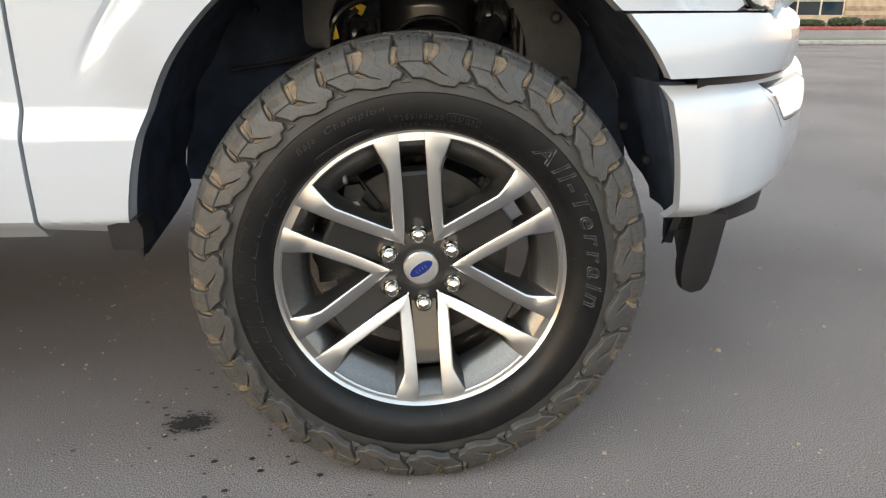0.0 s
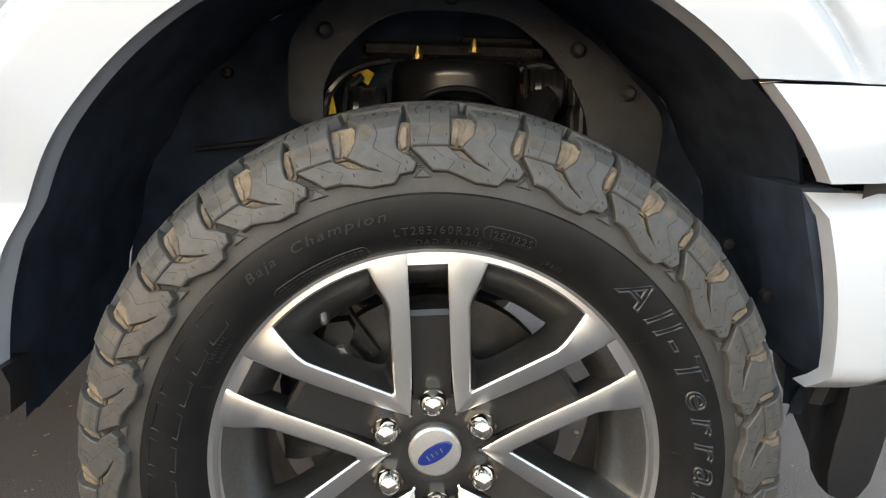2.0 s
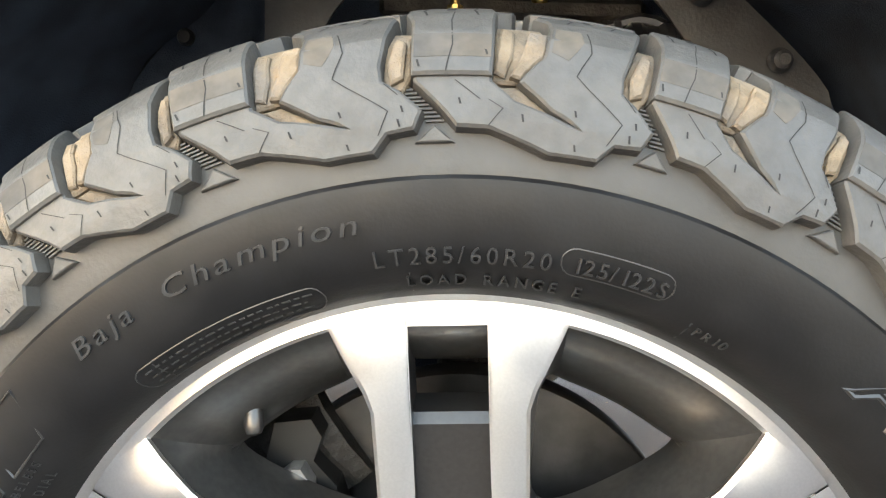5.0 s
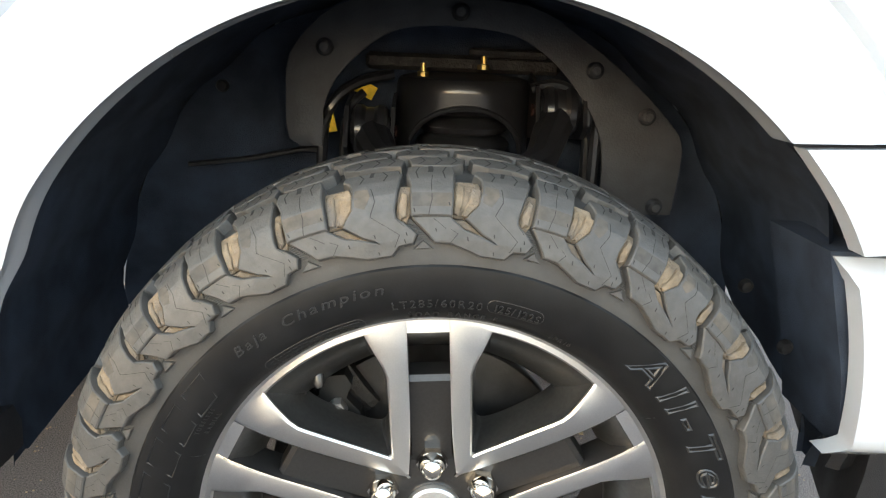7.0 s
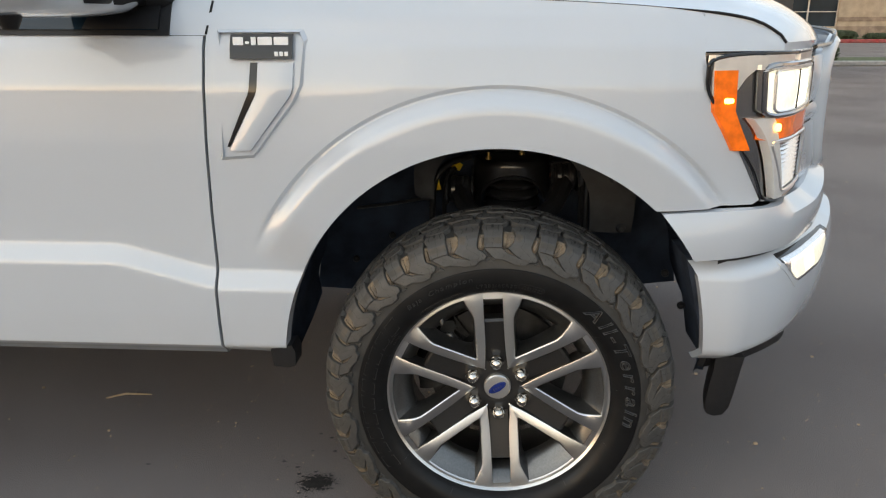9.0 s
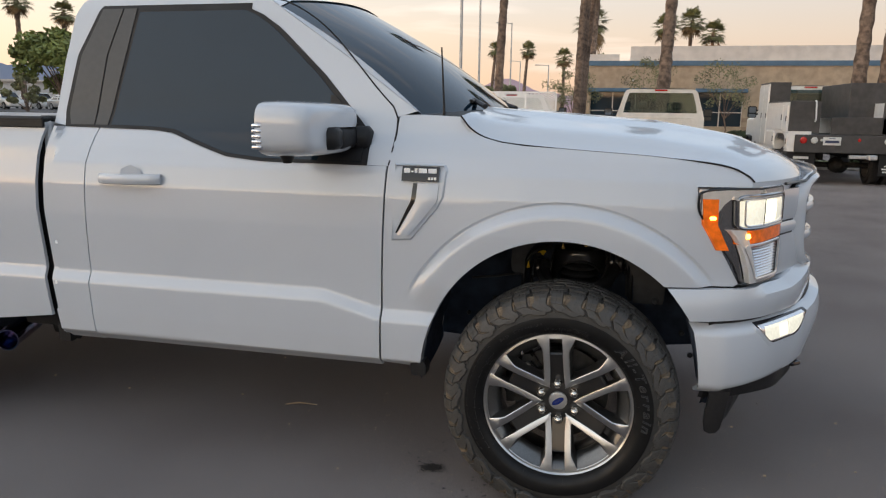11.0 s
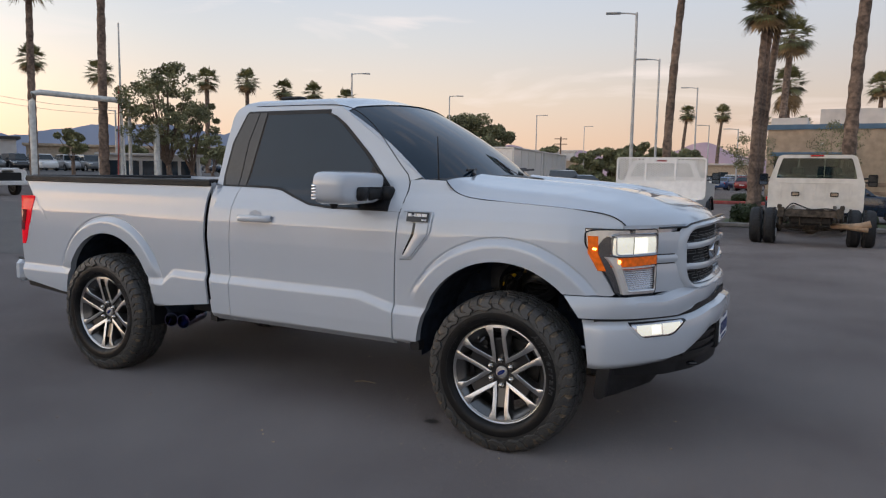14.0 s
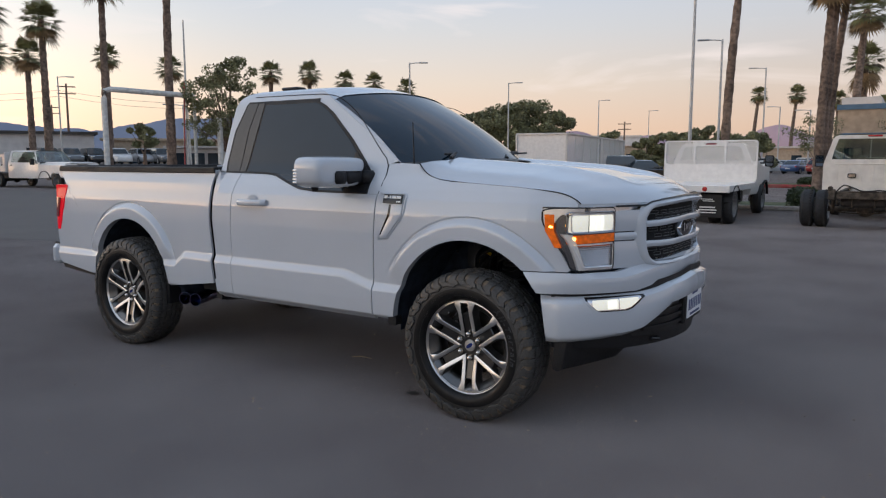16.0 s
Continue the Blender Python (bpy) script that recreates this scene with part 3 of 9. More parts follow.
# bumper
b_hi = sym([-0.05, 0.32, 0.42, 0.55, 0.91], [0.737, 0.742, 0.752, 0.775, 0.795])
b_lo = sym([-0.05, 0.05, 0.24, 0.34, 0.46, 0.55, 0.91], [0.497, 0.507, 0.520, 0.538, 0.610, 0.655, 0.668])


def bumper_push(y, v):
    yy = min(y, FAR - y)
    k = 0.014 * math.sin(math.pi * v) - 0.028 * smooth01((v - 0.90) / 0.1) - 0.03 * smooth01((0.10 - v) / 0.10)
    return k - 0.025 * smooth01((-0.015 - yy) / 0.025) ** 2


P = BUM.strip(-0.040, FAR + 0.040, 170, b_lo, b_hi, 18, bumper_push)
part("bumper", Geo().panel(corner_shear(P, 0.032, 0.0, 0.52, 0.735), turn_in), PAINT, truck, "body-coloured front bumper", 40)
g = Geo().grid(BUM.strip(-0.03, FAR + 0.03, 100, lambda y: b_hi(y) - 0.02, lambda y: v_lo(y) + 0.02, 2, lambda y, v: -0.03))
part("bumper_gap", g, BLACK, truck)
# lower grille and air dam
P = BUM.strip(0.30, FAR - 0.30, 60, sym([0.3, 0.91], [0.505, 0.498]), sym([0.30, 0.36, 0.47, 0.56, 0.91], [0.530, 0.545, 0.615, 0.66, 0.675]), 3, lambda y, v: -0.035)
part("lower_grille", Geo().grid(P), BLACK, truck, "black lower grille")
for z in (0.535, 0.575, 0.615):
    g = Geo().panel(BUM.strip(0.36 + (z - 0.535) * 1.2, FAR - 0.36 - (z - 0.535) * 1.2, 50, lambda y: z, lambda y: z + 0.018, 1, lambda y, v: -0.018), (-0.02, 0, 0))
    part("grille_bar", g, BLACK, truck)
DAM = Plan([(0.474, 0.012), (0.54, 0.045), (0.61, 0.095), (0.72, 0.21), (0.79, 0.35), (0.86, 0.52), (0.905, 0.72), (0.92, YC)])
P = DAM.strip(0.012, FAR - 0.012, 90, sym([0.012, 0.17, 0.30, 0.91], [0.470, 0.460, 0.446, 0.434]), sym([0.0, 0.24, 0.91], [0.515, 0.53, 0.52]), 5, lambda y, v: -0.012 * (1 - v))
part("air_dam", Geo().panel(P, lambda p: (-0.012, 0.008 if p[1] < YC else -0.008, 0)), BLACK, truck, "black plastic air dam under the bumper")

def flap_at(y):
    """Section of the flap under the bumper's corner: a rounded tongue, slanting back to its foot."""
    pts = [(0.552, 0.505), (0.546, 0.470), (0.538, 0.415), (0.530, 0.374), (0.518, 0.355), (0.498, 0.350), (0.480, 0.358), (0.476, 0.385), (0.480, 0.430), (0.486, 0.470), (0.488, 0.505)]
    k = smooth01((y - 0.42) / 0.22)
    return [(x + 0.33 * (y - 0.01) * smooth01(y / 0.12), y, lerp(z, max(z, 0.445), k)) for x, z in pts]


rows_ = [flap_at(y) for y in (0.004, 0.008, 0.03, 0.07, 0.12, 0.18, 0.26, 0.34, 0.44, 0.54, 0.66)]
g = Geo().grid([[(lerp(p[0], 0.508, 0.12), p[1] - 0.001, lerp(p[2], 0.44, 0.10)) for p in rows_[0]]] + rows_, close_v=True)
n_ = len(rows_[0])
g.f.append(tuple(range(n_)))
g.f.append(tuple(len(rows_) * n_ + k for k in range(n_)))
both("dam_flap", g, BLACK, truck, "black rounded flap under the bumper's corner")

# ---- the pickup: wheels ----
RUBBER = mat("tyre_sidewall_rubber", (0.0075, 0.0075, 0.008), 0.44, spec=0.27, var=0.18, scale=40, bump=0.03, bscale=400, rvar=0.12, scale2=6, var2=0.15)
TREAD = mat("dusty_tread_rubber", (0.052, 0.0505, 0.0495), 0.54, var=0.12, scale=90, bump=0.10, bscale=300, col2=(0.072, 0.066, 0.057), var2=0.45, scale2=9, rvar=0.1)
BAND = mat("dusty_shoulder_rubber", (0.040, 0.039, 0.0375), 0.5, var=0.12, scale=50, bump=0.06, bscale=300, col2=(0.033, 0.032, 0.031), var2=0.7, scale2=9)
# near-black that stands for the shade inside the tread's fine cuts
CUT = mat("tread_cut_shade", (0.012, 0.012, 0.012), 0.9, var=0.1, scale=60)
DUST = mat("tan_dust_smear", (0.085, 0.072, 0.057), 0.8, var=0.2, scale=90, col2=(0.045, 0.044, 0.043), var2=0.95, scale2=26)
LETTER = mat("raised_letter_rubber", (0.024, 0.024, 0.0245), 0.38, var=0.12, scale=60)
MUD = mat("dried_tan_mud", (0.20, 0.150, 0.098), 0.9, var=0.35, scale=60, bump=0.4, bscale=160, col2=(0.07, 0.062, 0.055), var2=0.9, scale2=30)
ALLOY = mat("machined_alloy", (0.71, 0.706, 0.70), 0.34, 1.0, var=0.03, scale=600)
# turned on a lathe: fine grooves round the hub spread its shine outwards
at_ = ALLOY.node_tree
ax_ = [at_.nodes.new(k) for k in ("ShaderNodeTexCoord", "ShaderNodeVectorMath", "ShaderNodeVectorTransform")]
ax_[1].operation, ax_[1].inputs[1].default_value = "MULTIPLY", (1, 0, 1)
ax_[2].vector_type, ax_[2].convert_from, ax_[2].convert_to = "VECTOR", "OBJECT", "WORLD"
at_.links.new(ax_[0].outputs["Object"], ax_[1].inputs[0])
at_.links.new(ax_[1].outputs[0], ax_[2].inputs[0])
at_.links.new(ax_[2].outputs[0], at_.nodes["Principled BSDF"].inputs["Tangent"])
at_.nodes["Principled BSDF"].inputs["Anisotropic"].default_value = 0.75
GUN = mat("dark_grey_wheel_paint", (0.046, 0.044, 0.043), 0.34, 0.55, var=0.08, scale=300, coat=0.4)
GUNSIDE = mat("silver_grey_wheel_paint", (0.145, 0.143, 0.140), 0.28, 0.85, var=0.08, scale=200, coat=0.3)
NUT = mat("nut_chrome", (0.66, 0.63, 0.58), 0.13, 1.0, var=0.05, scale=100)
CAP = mat("silver_cap", (0.62, 0.61, 0.60), 0.38, 0.85, var=0.06, scale=500)
BLUE = mat("blue_enamel", (0.008, 0.022, 0.16), 0.15, var=0.1, scale=80, coat=0.6)
STEEL = mat("brake_steel", (0.075, 0.072, 0.070), 0.42, 0.7, var=0.25, scale=30, rvar=0.12, bump=0.05, bscale=200)
IRON = mat("cast_iron", (0.045, 0.042, 0.040), 0.6, 0.5, var=0.3, scale=40, bump=0.3, bscale=220)
YELLOW = mat("yellow_tag", (0.75, 0.48, 0.02), 0.5, var=0.15, scale=80)
# cast steel with the shade behind the spokes put into its colour
SHADOWED = mat("shaded_cast_steel", (0.012, 0.012, 0.012), 0.5, var=0.2, scale=60)
CALIPER = mat("caliper_grey", (0.36, 0.35, 0.34), 0.42, 0.6, var=0.25, scale=40, bump=0.2, bscale=150)
BRONZE = mat("heated_chrome", (0.35, 0.24, 0.34), 0.10, 1.0, col2=(0.05, 0.22, 0.40), var2=0.9, scale2=14)

TY = [(0.332, -0.0695), (0.356, -0.0655), (0.378, -0.058), (0.3930, -0.0495), (0.4015, -0.037), (0.4060, -0.022), (0.4110, 0.005), (0.4140, 0.065)]
TS = [0.0]
for (r1, y1), (r2, y2) in zip(TY, TY[1:]):
    TS.append(TS[-1] + math.hypot(r2 - r1, y2 - y1))
TMID = 0.065


def tyre_at(th, s, h, side=1):
    """Point of the tyre: angle (degrees), way s up the outer side, height h; side -1: the inner side."""
    if s > TS[-1]:
        return tyre_at(th, 2 * TS[-1] - s, h, -side)
    r, y = interp(TS, [p[0] for p in TY], s), interp(TS, [p[1] for p in TY], s)
    e = 0.004
    ra, rb = interp(TS, [p[0] for p in TY], s - e), interp(TS, [p[0] for p in TY], s + e)
    ya, yb = interp(TS, [p[1] for p in TY], s - e), interp(TS, [p[1] for p in TY], min(s + e, TS[-1]))
    d = math.hypot(rb - ra, yb - ya) or 1
    nr, ny = (yb - ya) / d, -(rb - ra) / d
    r, y = r + nr * h, y + ny * h
    q = (th + 90 + 180) % 360 - 180                # the loaded sidewall bulges above the road
    y -= 0.013 * math.exp(-(q / 26.0) ** 2) * smooth01((r - 0.29) / 0.06) * (1 - smooth01((y + 0.03) / 0.08))
    if side < 0:
        y = 2 * TMID - y
    a = radians(th)
    z = r * math.sin(a)
    return (r * math.cos(a), y, max(z, -HUBZ))


DEG_M = 0.00689                 # metres round the shoulder for one degree
BLOCKS = {}
# where the tread's pattern begins anew; its pitch varies round the tyre
PITCHES = [30.2, 46.2, 62.2, 77.6, 95.45, 113.9, 129.2, 143.2, 158.0] + [171.3 + 15.64 * k for k in range(14)]


def up_side(s_):
    """From the pattern's own height to the way up the tyre's side."""
    return interp([-0.01, 0.05, 0.078, 0.108, 0.1785, 0.26], [-0.014, 0.046, 0.0728, 0.0995, 0.1842, 0.282], s_)


def inset(poly, d):
    """The outline moved inwards by d (outwards where d < 0)."""
    n = len(poly)
    out = []
    for i in range(n):
        p, q, r = Vector(poly[i - 1]), Vector(poly[i]), Vector(poly[(i + 1) % n])
        e1, e2 = (q - p).normalized(), (r - q).normalized()
        m = Vector((-e1.y - e2.y, e1.x + e2.x))
        ln = m.length
        m = m / ln if ln > 1e-6 else Vector((-e1.y, e1.x))
        out.append(tuple(q + m * d * min(1.7, 2.0 / max(ln, 0.3))))
    return out


def block_shape(poly, chamfer, draft):
    """Rings and top faces of a tread block in flat coordinates, worked out once for each outline."""
    key = (tuple(poly), chamfer, draft)
    if key in BLOCKS:
        return BLOCKS[key]
    flat = [(a * DEG_M, s_) for a, s_ in poly]
    if sum(p[0] * q[1] - q[0] * p[1] for p, q in zip(flat, flat[1:] + flat[:1])) < 0:
        flat.reverse()
    fine = []
    for p, q in zip(flat, flat[1:] + flat[:1]):
        n = max(1, int(math.dist(p, q) / 0.0045))
        fine += [(lerp(p[0], q[0], k / n), lerp(p[1], q[1], k / n)) for k in range(n)]
    rings = [inset(fine, chamfer), fine, inset(fine, -draft)]
    bm = bmesh.new()
    vs = [bm.verts.new((x, z, 0)) for x, z in rings[0]]
    for tri in tessellate_polygon([[Vector((x, z, 0)) for x, z in rings[0]]]):
        try:
            bm.faces.new([vs[i] for i in tri])
        except ValueError:
            pass
    lo, hi = min(v[0] for v in fine), max(v[0] for v in fine)
    z0, z1 = min(v[1] for v in fine), max(v[1] for v in fine)
    cuts = [((lo + 0.010 * k, 0, 0), (1, 0, 0)) for k in range(1, int((hi - lo) / 0.010) + 1)] + [((0, z0 + 0.007 * k, 0), (0, 1, 0)) for k in range(1, int((z1 - z0) / 0.007) + 1)]
    for co, no in cuts:
        bmesh.ops.bisect_plane(bm, geom=bm.verts[:] + bm.edges[:] + bm.faces[:], plane_co=co, plane_no=no)
    bm.verts.index_update()
    top = [(v.co.x, v.co.y) for v in bm.verts]
    faces = [tuple(v.index for v in f.verts) for f in bm.faces]
    bm.free()
    BLOCKS[key] = (rings, top, faces)
    return BLOCKS[key]


def lug(geo, at_k, poly, h, side=1, chamfer=0.0014, draft=0.0016, foot=-0.003):
    """A tread block with a given outline: (degrees round the tyre, way up its side) corners; h: its height."""
    rings, top, faces = block_shape(poly, chamfer, draft)

    def at(q, hh):
        return tyre_at(at_k[0] - q[0] / DEG_M * at_k[1], up_side(q[1]), hh, side)
    geo.add([at(q, h) for q in top], faces)
    geo.grid([[at(q, hh) for q in ring] for ring, hh in zip(rings, (h, h - chamfer * 0.8, foot))], close_v=True)


STEP = ((0.0, 0.0490), (6.0, 0.0487), (6.1, 0.0640), (6.1, 0.0780), (6.3, 0.0930), (6.0, 0.1075), (-0.2, 0.1080), (-0.4, 0.0930), (0.15, 0.0780), (0.1, 0.0640))
ZLUG = ((0.1, 0.0505), (0.15, 0.0474), (3.4, 0.0249), (6.0, 0.0244), (10.9, 0.0139), (14.8, 0.0143), (16.0, 0.0228), (18.1, 0.0243), (18.75, 0.0326), (17.1, 0.0432), (15.9, 0.0485), (15.8, 0.0557), (16.1, 0.0653), (16.6, 0.0800), (17.0, 0.0950), (16.6, 0.1080),
        (9.3, 0.1070), (9.0, 0.0980), (10.0, 0.0860), (10.2, 0.0790), (9.8, 0.0611), (8.1, 0.0474), (10.75, 0.0338), (13.0, 0.0275), (7.9, 0.0375), (6.05, 0.0472), (6.0, 0.0505))
TRI = ((0.05, 0.0190), (3.2, 0.0188), (1.65, 0.0272))
MUDS = ((((6.0, 0.048), (8.1, 0.048), (9.9, 0.062), (10.2, 0.076), (9.6, 0.090), (6.2, 0.090)), 0.0045), (((7.4, 0.050), (8.2, 0.0488), (9.8, 0.0615), (10.1, 0.075), (8.7, 0.077), (8.2, 0.062)), 0.0088), (((6.2, 0.052), (7.0, 0.050), (7.5, 0.062), (7.6, 0.080), (6.6, 0.084)), 0.0068),
        (((15.9, 0.047), (17.3, 0.044), (18.0, 0.052), (18.2, 0.083), (16.7, 0.084), (16.1, 0.065)), 0.0042), (((16.5, 0.0475), (17.4, 0.0500), (17.7, 0.070), (17.0, 0.073), (16.3, 0.058)), 0.0078), (((6.3, 0.0462), (8.0, 0.0462), (10.7, 0.0334), (12.8, 0.0277), (7.9, 0.0380)), 0.0050))
CROWN = (((0.3, 0.1175), (2.4, 0.1130), (5.9, 0.1140), (7.5, 0.1200), (7.9, 0.1330), (6.2, 0.1400), (3.6, 0.1375), (1.4, 0.1415), (-0.2, 0.1330)), ((9.0, 0.1225), (11.2, 0.1165), (14.6, 0.1185), (16.9, 0.1135), (17.4, 0.1270), (16.6, 0.1390), (14.0, 0.1450), (10.8, 0.1430), (8.6, 0.1360)))


def smooth_cut(pts):
    """Points added between the corners of a cut, so that it follows the round of the tyre."""
    out = [pts[0]]
    for p, q in zip(pts, pts[1:]):
        n = max(1, int(math.hypot((q[0] - p[0]) * DEG_M, q[1] - p[1]) / 0.003))
        out += [(lerp(p[0], q[0], k / n), lerp(p[1], q[1], k / n)) for k in range(1, n + 1)]
    return out


FONT_CACHE = {}


def glyph(ch, size, depth, outline):
    key = (ch, size, depth, outline)
    if key not in FONT_CACHE:
        cu = bpy.data.curves.new("glyph", "FONT")
        cu.body, cu.size, cu.resolution_u = ch, size, 3
        if outline:
            cu.fill_mode, cu.bevel_depth, cu.bevel_resolution = "NONE", outline, 0
        else:
            cu.extrude = depth
        ob = bpy.data.objects.new("glyph", cu)
        scene.collection.objects.link(ob)
        dg = bpy.context.evaluated_depsgraph_get()
        me = bpy.data.meshes.new_from_object(ob.evaluated_get(dg))
        vs, fs = [v.co.copy() for v in me.vertices], [tuple(p.vertices) for p in me.polygons]
        bpy.data.objects.remove(ob)
        bpy.data.curves.remove(cu)
        bpy.data.meshes.remove(me)
        w = max((v.x for v in vs), default=size * 0.3)
        FONT_CACHE[key] = (vs, fs, w)
    return FONT_CACHE[key]


def arc_words(geo, text, radius, centre, size, y, depth=0.0006, gap=0.16, outline=0.0, stretch=1.0, slant=0.0):
    """Letters on a ring round the hub, their feet at radius, read clockwise; centre: angle of the middle."""
    widths = [(glyph(c, size, depth, outline)[2] * stretch if c != " " else size * 0.4) + size * gap for c in text]
    total = sum(widths)
    at = 0.0
    for c, w in zip(text, widths):
        a = radians(centre) + (total / 2 - at - w / 2) / (radius + size * 0.35)
        at += w
        if c == " ":
            continue
        vs, fs, gw = glyph(c, size, depth, outline)
        tx, tz = math.sin(a), -math.cos(a)
        rx, rz = math.cos(a), math.sin(a)
        across = [(v.x - gw / 2) * stretch + slant * (v.y - size * 0.35) for v in vs]
        geo.add([((radius + v.y) * rx + u * tx, side_y(radius + v.y) - y - v.z, (radius + v.y) * rz + u * tz) for v, u in zip(vs, across)], fs)


SIDEWALL = [(0.258, -0.008), (0.2625, -0.034), (0.2675, -0.0470), (0.272, -0.0555), (0.279, -0.0630), (0.289, -0.0690), (0.300, -0.0718), (0.313, -0.0728), (0.325, -0.0722), (0.3292, -0.0716), (0.3312, -0.0695)]


def side_y(r):
    return interp([q[0] for q in SIDEWALL], [q[1] for q in SIDEWALL], r)


def build_wheel(name, label, at, detailed=True):
    w = new(name)
    tagged(w, label)
    w.parent = truck
    # tyre carcass
    tyre = Geo()
    prof = [q for a_, b_ in zip(SIDEWALL, SIDEWALL[1:]) for q in (a_, (lerp(a_[0], b_[0], 0.5), lerp(a_[1], b_[1], 0.5)))] + SIDEWALL[-1:]
    seg = 144 if detailed else 96
    tyre.lathe(prof, seg)
    tyre.lathe([(r, 2 * TMID - y) for r, y in prof], seg)
    tyre.v = [(x, y, max(z, -HUBZ)) for x, y, z in tyre.v]
    ty = part("tyre", tyre, RUBBER, w, "black rubber all-terrain tyre")
    band = Geo()
    bp = [(0.3312, -0.0695)] + [(lerp(TY[k][0], TY[k + 1][0], j / 4), lerp(TY[k][1], TY[k + 1][1], j / 4)) for k in range(len(TY) - 1) for j in range(4)] + [TY[-1]]
    band.lathe(bp, seg).lathe([(r, 2 * TMID - y) for r, y in bp], seg)
    band.v = [(x, y, max(z, -HUBZ)) for x, y, z in band.v]
    part("tyre_shoulder", band, BAND, w, "dusty grey shoulder of the tyre")
    lugs, mud, dust, sipes = Geo(), Geo(), Geo(), Geo()

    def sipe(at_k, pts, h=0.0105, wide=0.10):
        """A fine zigzag cut, its shade drawn as a flat dark strip: (degrees, s) points on a block's face."""
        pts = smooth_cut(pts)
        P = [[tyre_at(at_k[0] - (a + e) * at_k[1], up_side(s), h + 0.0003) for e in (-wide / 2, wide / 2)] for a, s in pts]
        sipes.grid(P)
    for k, start in enumerate(PITCHES):
        th = (start, ((start - PITCHES[k - 1]) % 360) / 18.05)         # where it begins, and how far it is stretched
        for sd in (1, -1):
            lug(lugs, th, STEP, 0.0128, sd)
            lug(lugs, th, ZLUG, 0.0102, sd)
            lug(lugs, th, TRI, 0.0036, sd, 0.0008, 0.0008)
            for q in range(9):                  # fine ribs on the floor of the groove
                s_ = 0.0290 + 0.0021 * q
                a_ = interp([0.0249, 0.0474], [3.0, -0.2], s_)
                lug(lugs, th, ((a_ - 1.5, s_), (a_, s_), (a_, s_ + 0.0011), (a_ - 1.5, s_ + 0.0011)), 0.0020, sd, 0.0002, 0.0002)
            if sd < 0:
                continue
            for poly, hh in MUDS:
                lug(mud, th, poly, hh, 1, 0.0012, 0.0010)
            lug(dust, th, ((0.25, 0.0570), (5.9, 0.0565), (5.95, 0.0685), (0.3, 0.0690)), 0.0130, 1, 0.0001, 0.0)
            lug(dust, th, ((10.3, 0.0640), (11.6, 0.0600), (12.6, 0.0700), (12.4, 0.0780), (10.6, 0.0790)), 0.0104, 1, 0.0001, 0.0)
            sipe(th, [(2.6, 0.0500), (3.1, 0.0640), (3.0, 0.0780), (3.2, 0.0880)], 0.0128)
            for a_ in (1.2, 4.9):
                sipe(th, [(a_, 0.0840), (a_ - 0.3, 0.0940), (a_ + 0.2, 0.1060)], 0.0128, 0.18)
            sipe(th, [(2.9, 0.0930), (3.0, 0.1000), (2.9, 0.1070)], 0.0128, 0.70)
            sipe(th, [(3.3, 0.0470), (5.2, 0.0372), (5.85, 0.0372), (7.0, 0.0329), (5.95, 0.0256)], 0.0102)
            sipe(th, [(12.8, 0.0780), (13.2, 0.0660), (12.3, 0.0520), (15.6, 0.0357), (16.2, 0.0326), (15.3, 0.0225)], 0.0102)
            sipe(th, [(16.0, 0.0470), (17.0, 0.0405)], 0.0102)
            for a_ in (11.4, 14.6):
                sipe(th, [(a_, 0.0860), (a_ + 0.5, 0.0960), (a_ - 0.2, 0.1060)], 0.0102, 0.18)
            sipe(th, [(12.9, 0.0960), (13.1, 0.1065)], 0.0102, 0.55)
            for a_, s_ in ((3.7, 0.036), (8.6, 0.029), (12.6, 0.0335), (17.3, 0.033), (12.9, 0.0185), (17.0, 0.027), (0.6, 0.0535), (5.6, 0.0590)):
                sipe(th, [(a_ - 0.10, s_ + 0.0018), (a_ + 0.02, s_ - 0.0014)], 0.0130 if s_ > 0.05 else 0.0103, 0.16)
        # blocks across the crown
        for q in range(4):
            for c, poly in enumerate(CROWN):
                sh, ds = 5.2 * q, 0.0335 * q
                moved = tuple((a_ + (sh if q % 2 == 0 else -sh * 0.4), s_ + ds) for a_, s_ in poly)
                lug(lugs, th, moved, 0.0112, 1, 0.0010, 0.0010)
                am = sum(p[0] for p in moved) / len(moved)
                sm = sum(p[1] for p in moved) / len(moved)
                for o in (-2.3, 0.1, 2.2):
                    sipe(th, [(am + o - 0.3, sm - 0.011), (am + o + 0.6, sm - 0.002), (am + o - 0.1, sm + 0.010)], 0.0112, 0.22)
    tagged(part("tread", lugs, TREAD, w, "chunky dusty tread blocks", 25), kind="stuff")
    tagged(part("tread_cut", sipes, CUT, w, "dark strips for the shade in the tread's fine cuts", 0), kind="stuff")
    tagged(part("dust", dust, DUST, w, "tan dust smeared on the tread blocks", 25), kind="stuff")
    tagged(part("mud", mud, MUD, w, "dried tan mud between the tread blocks", 25), kind="stuff")
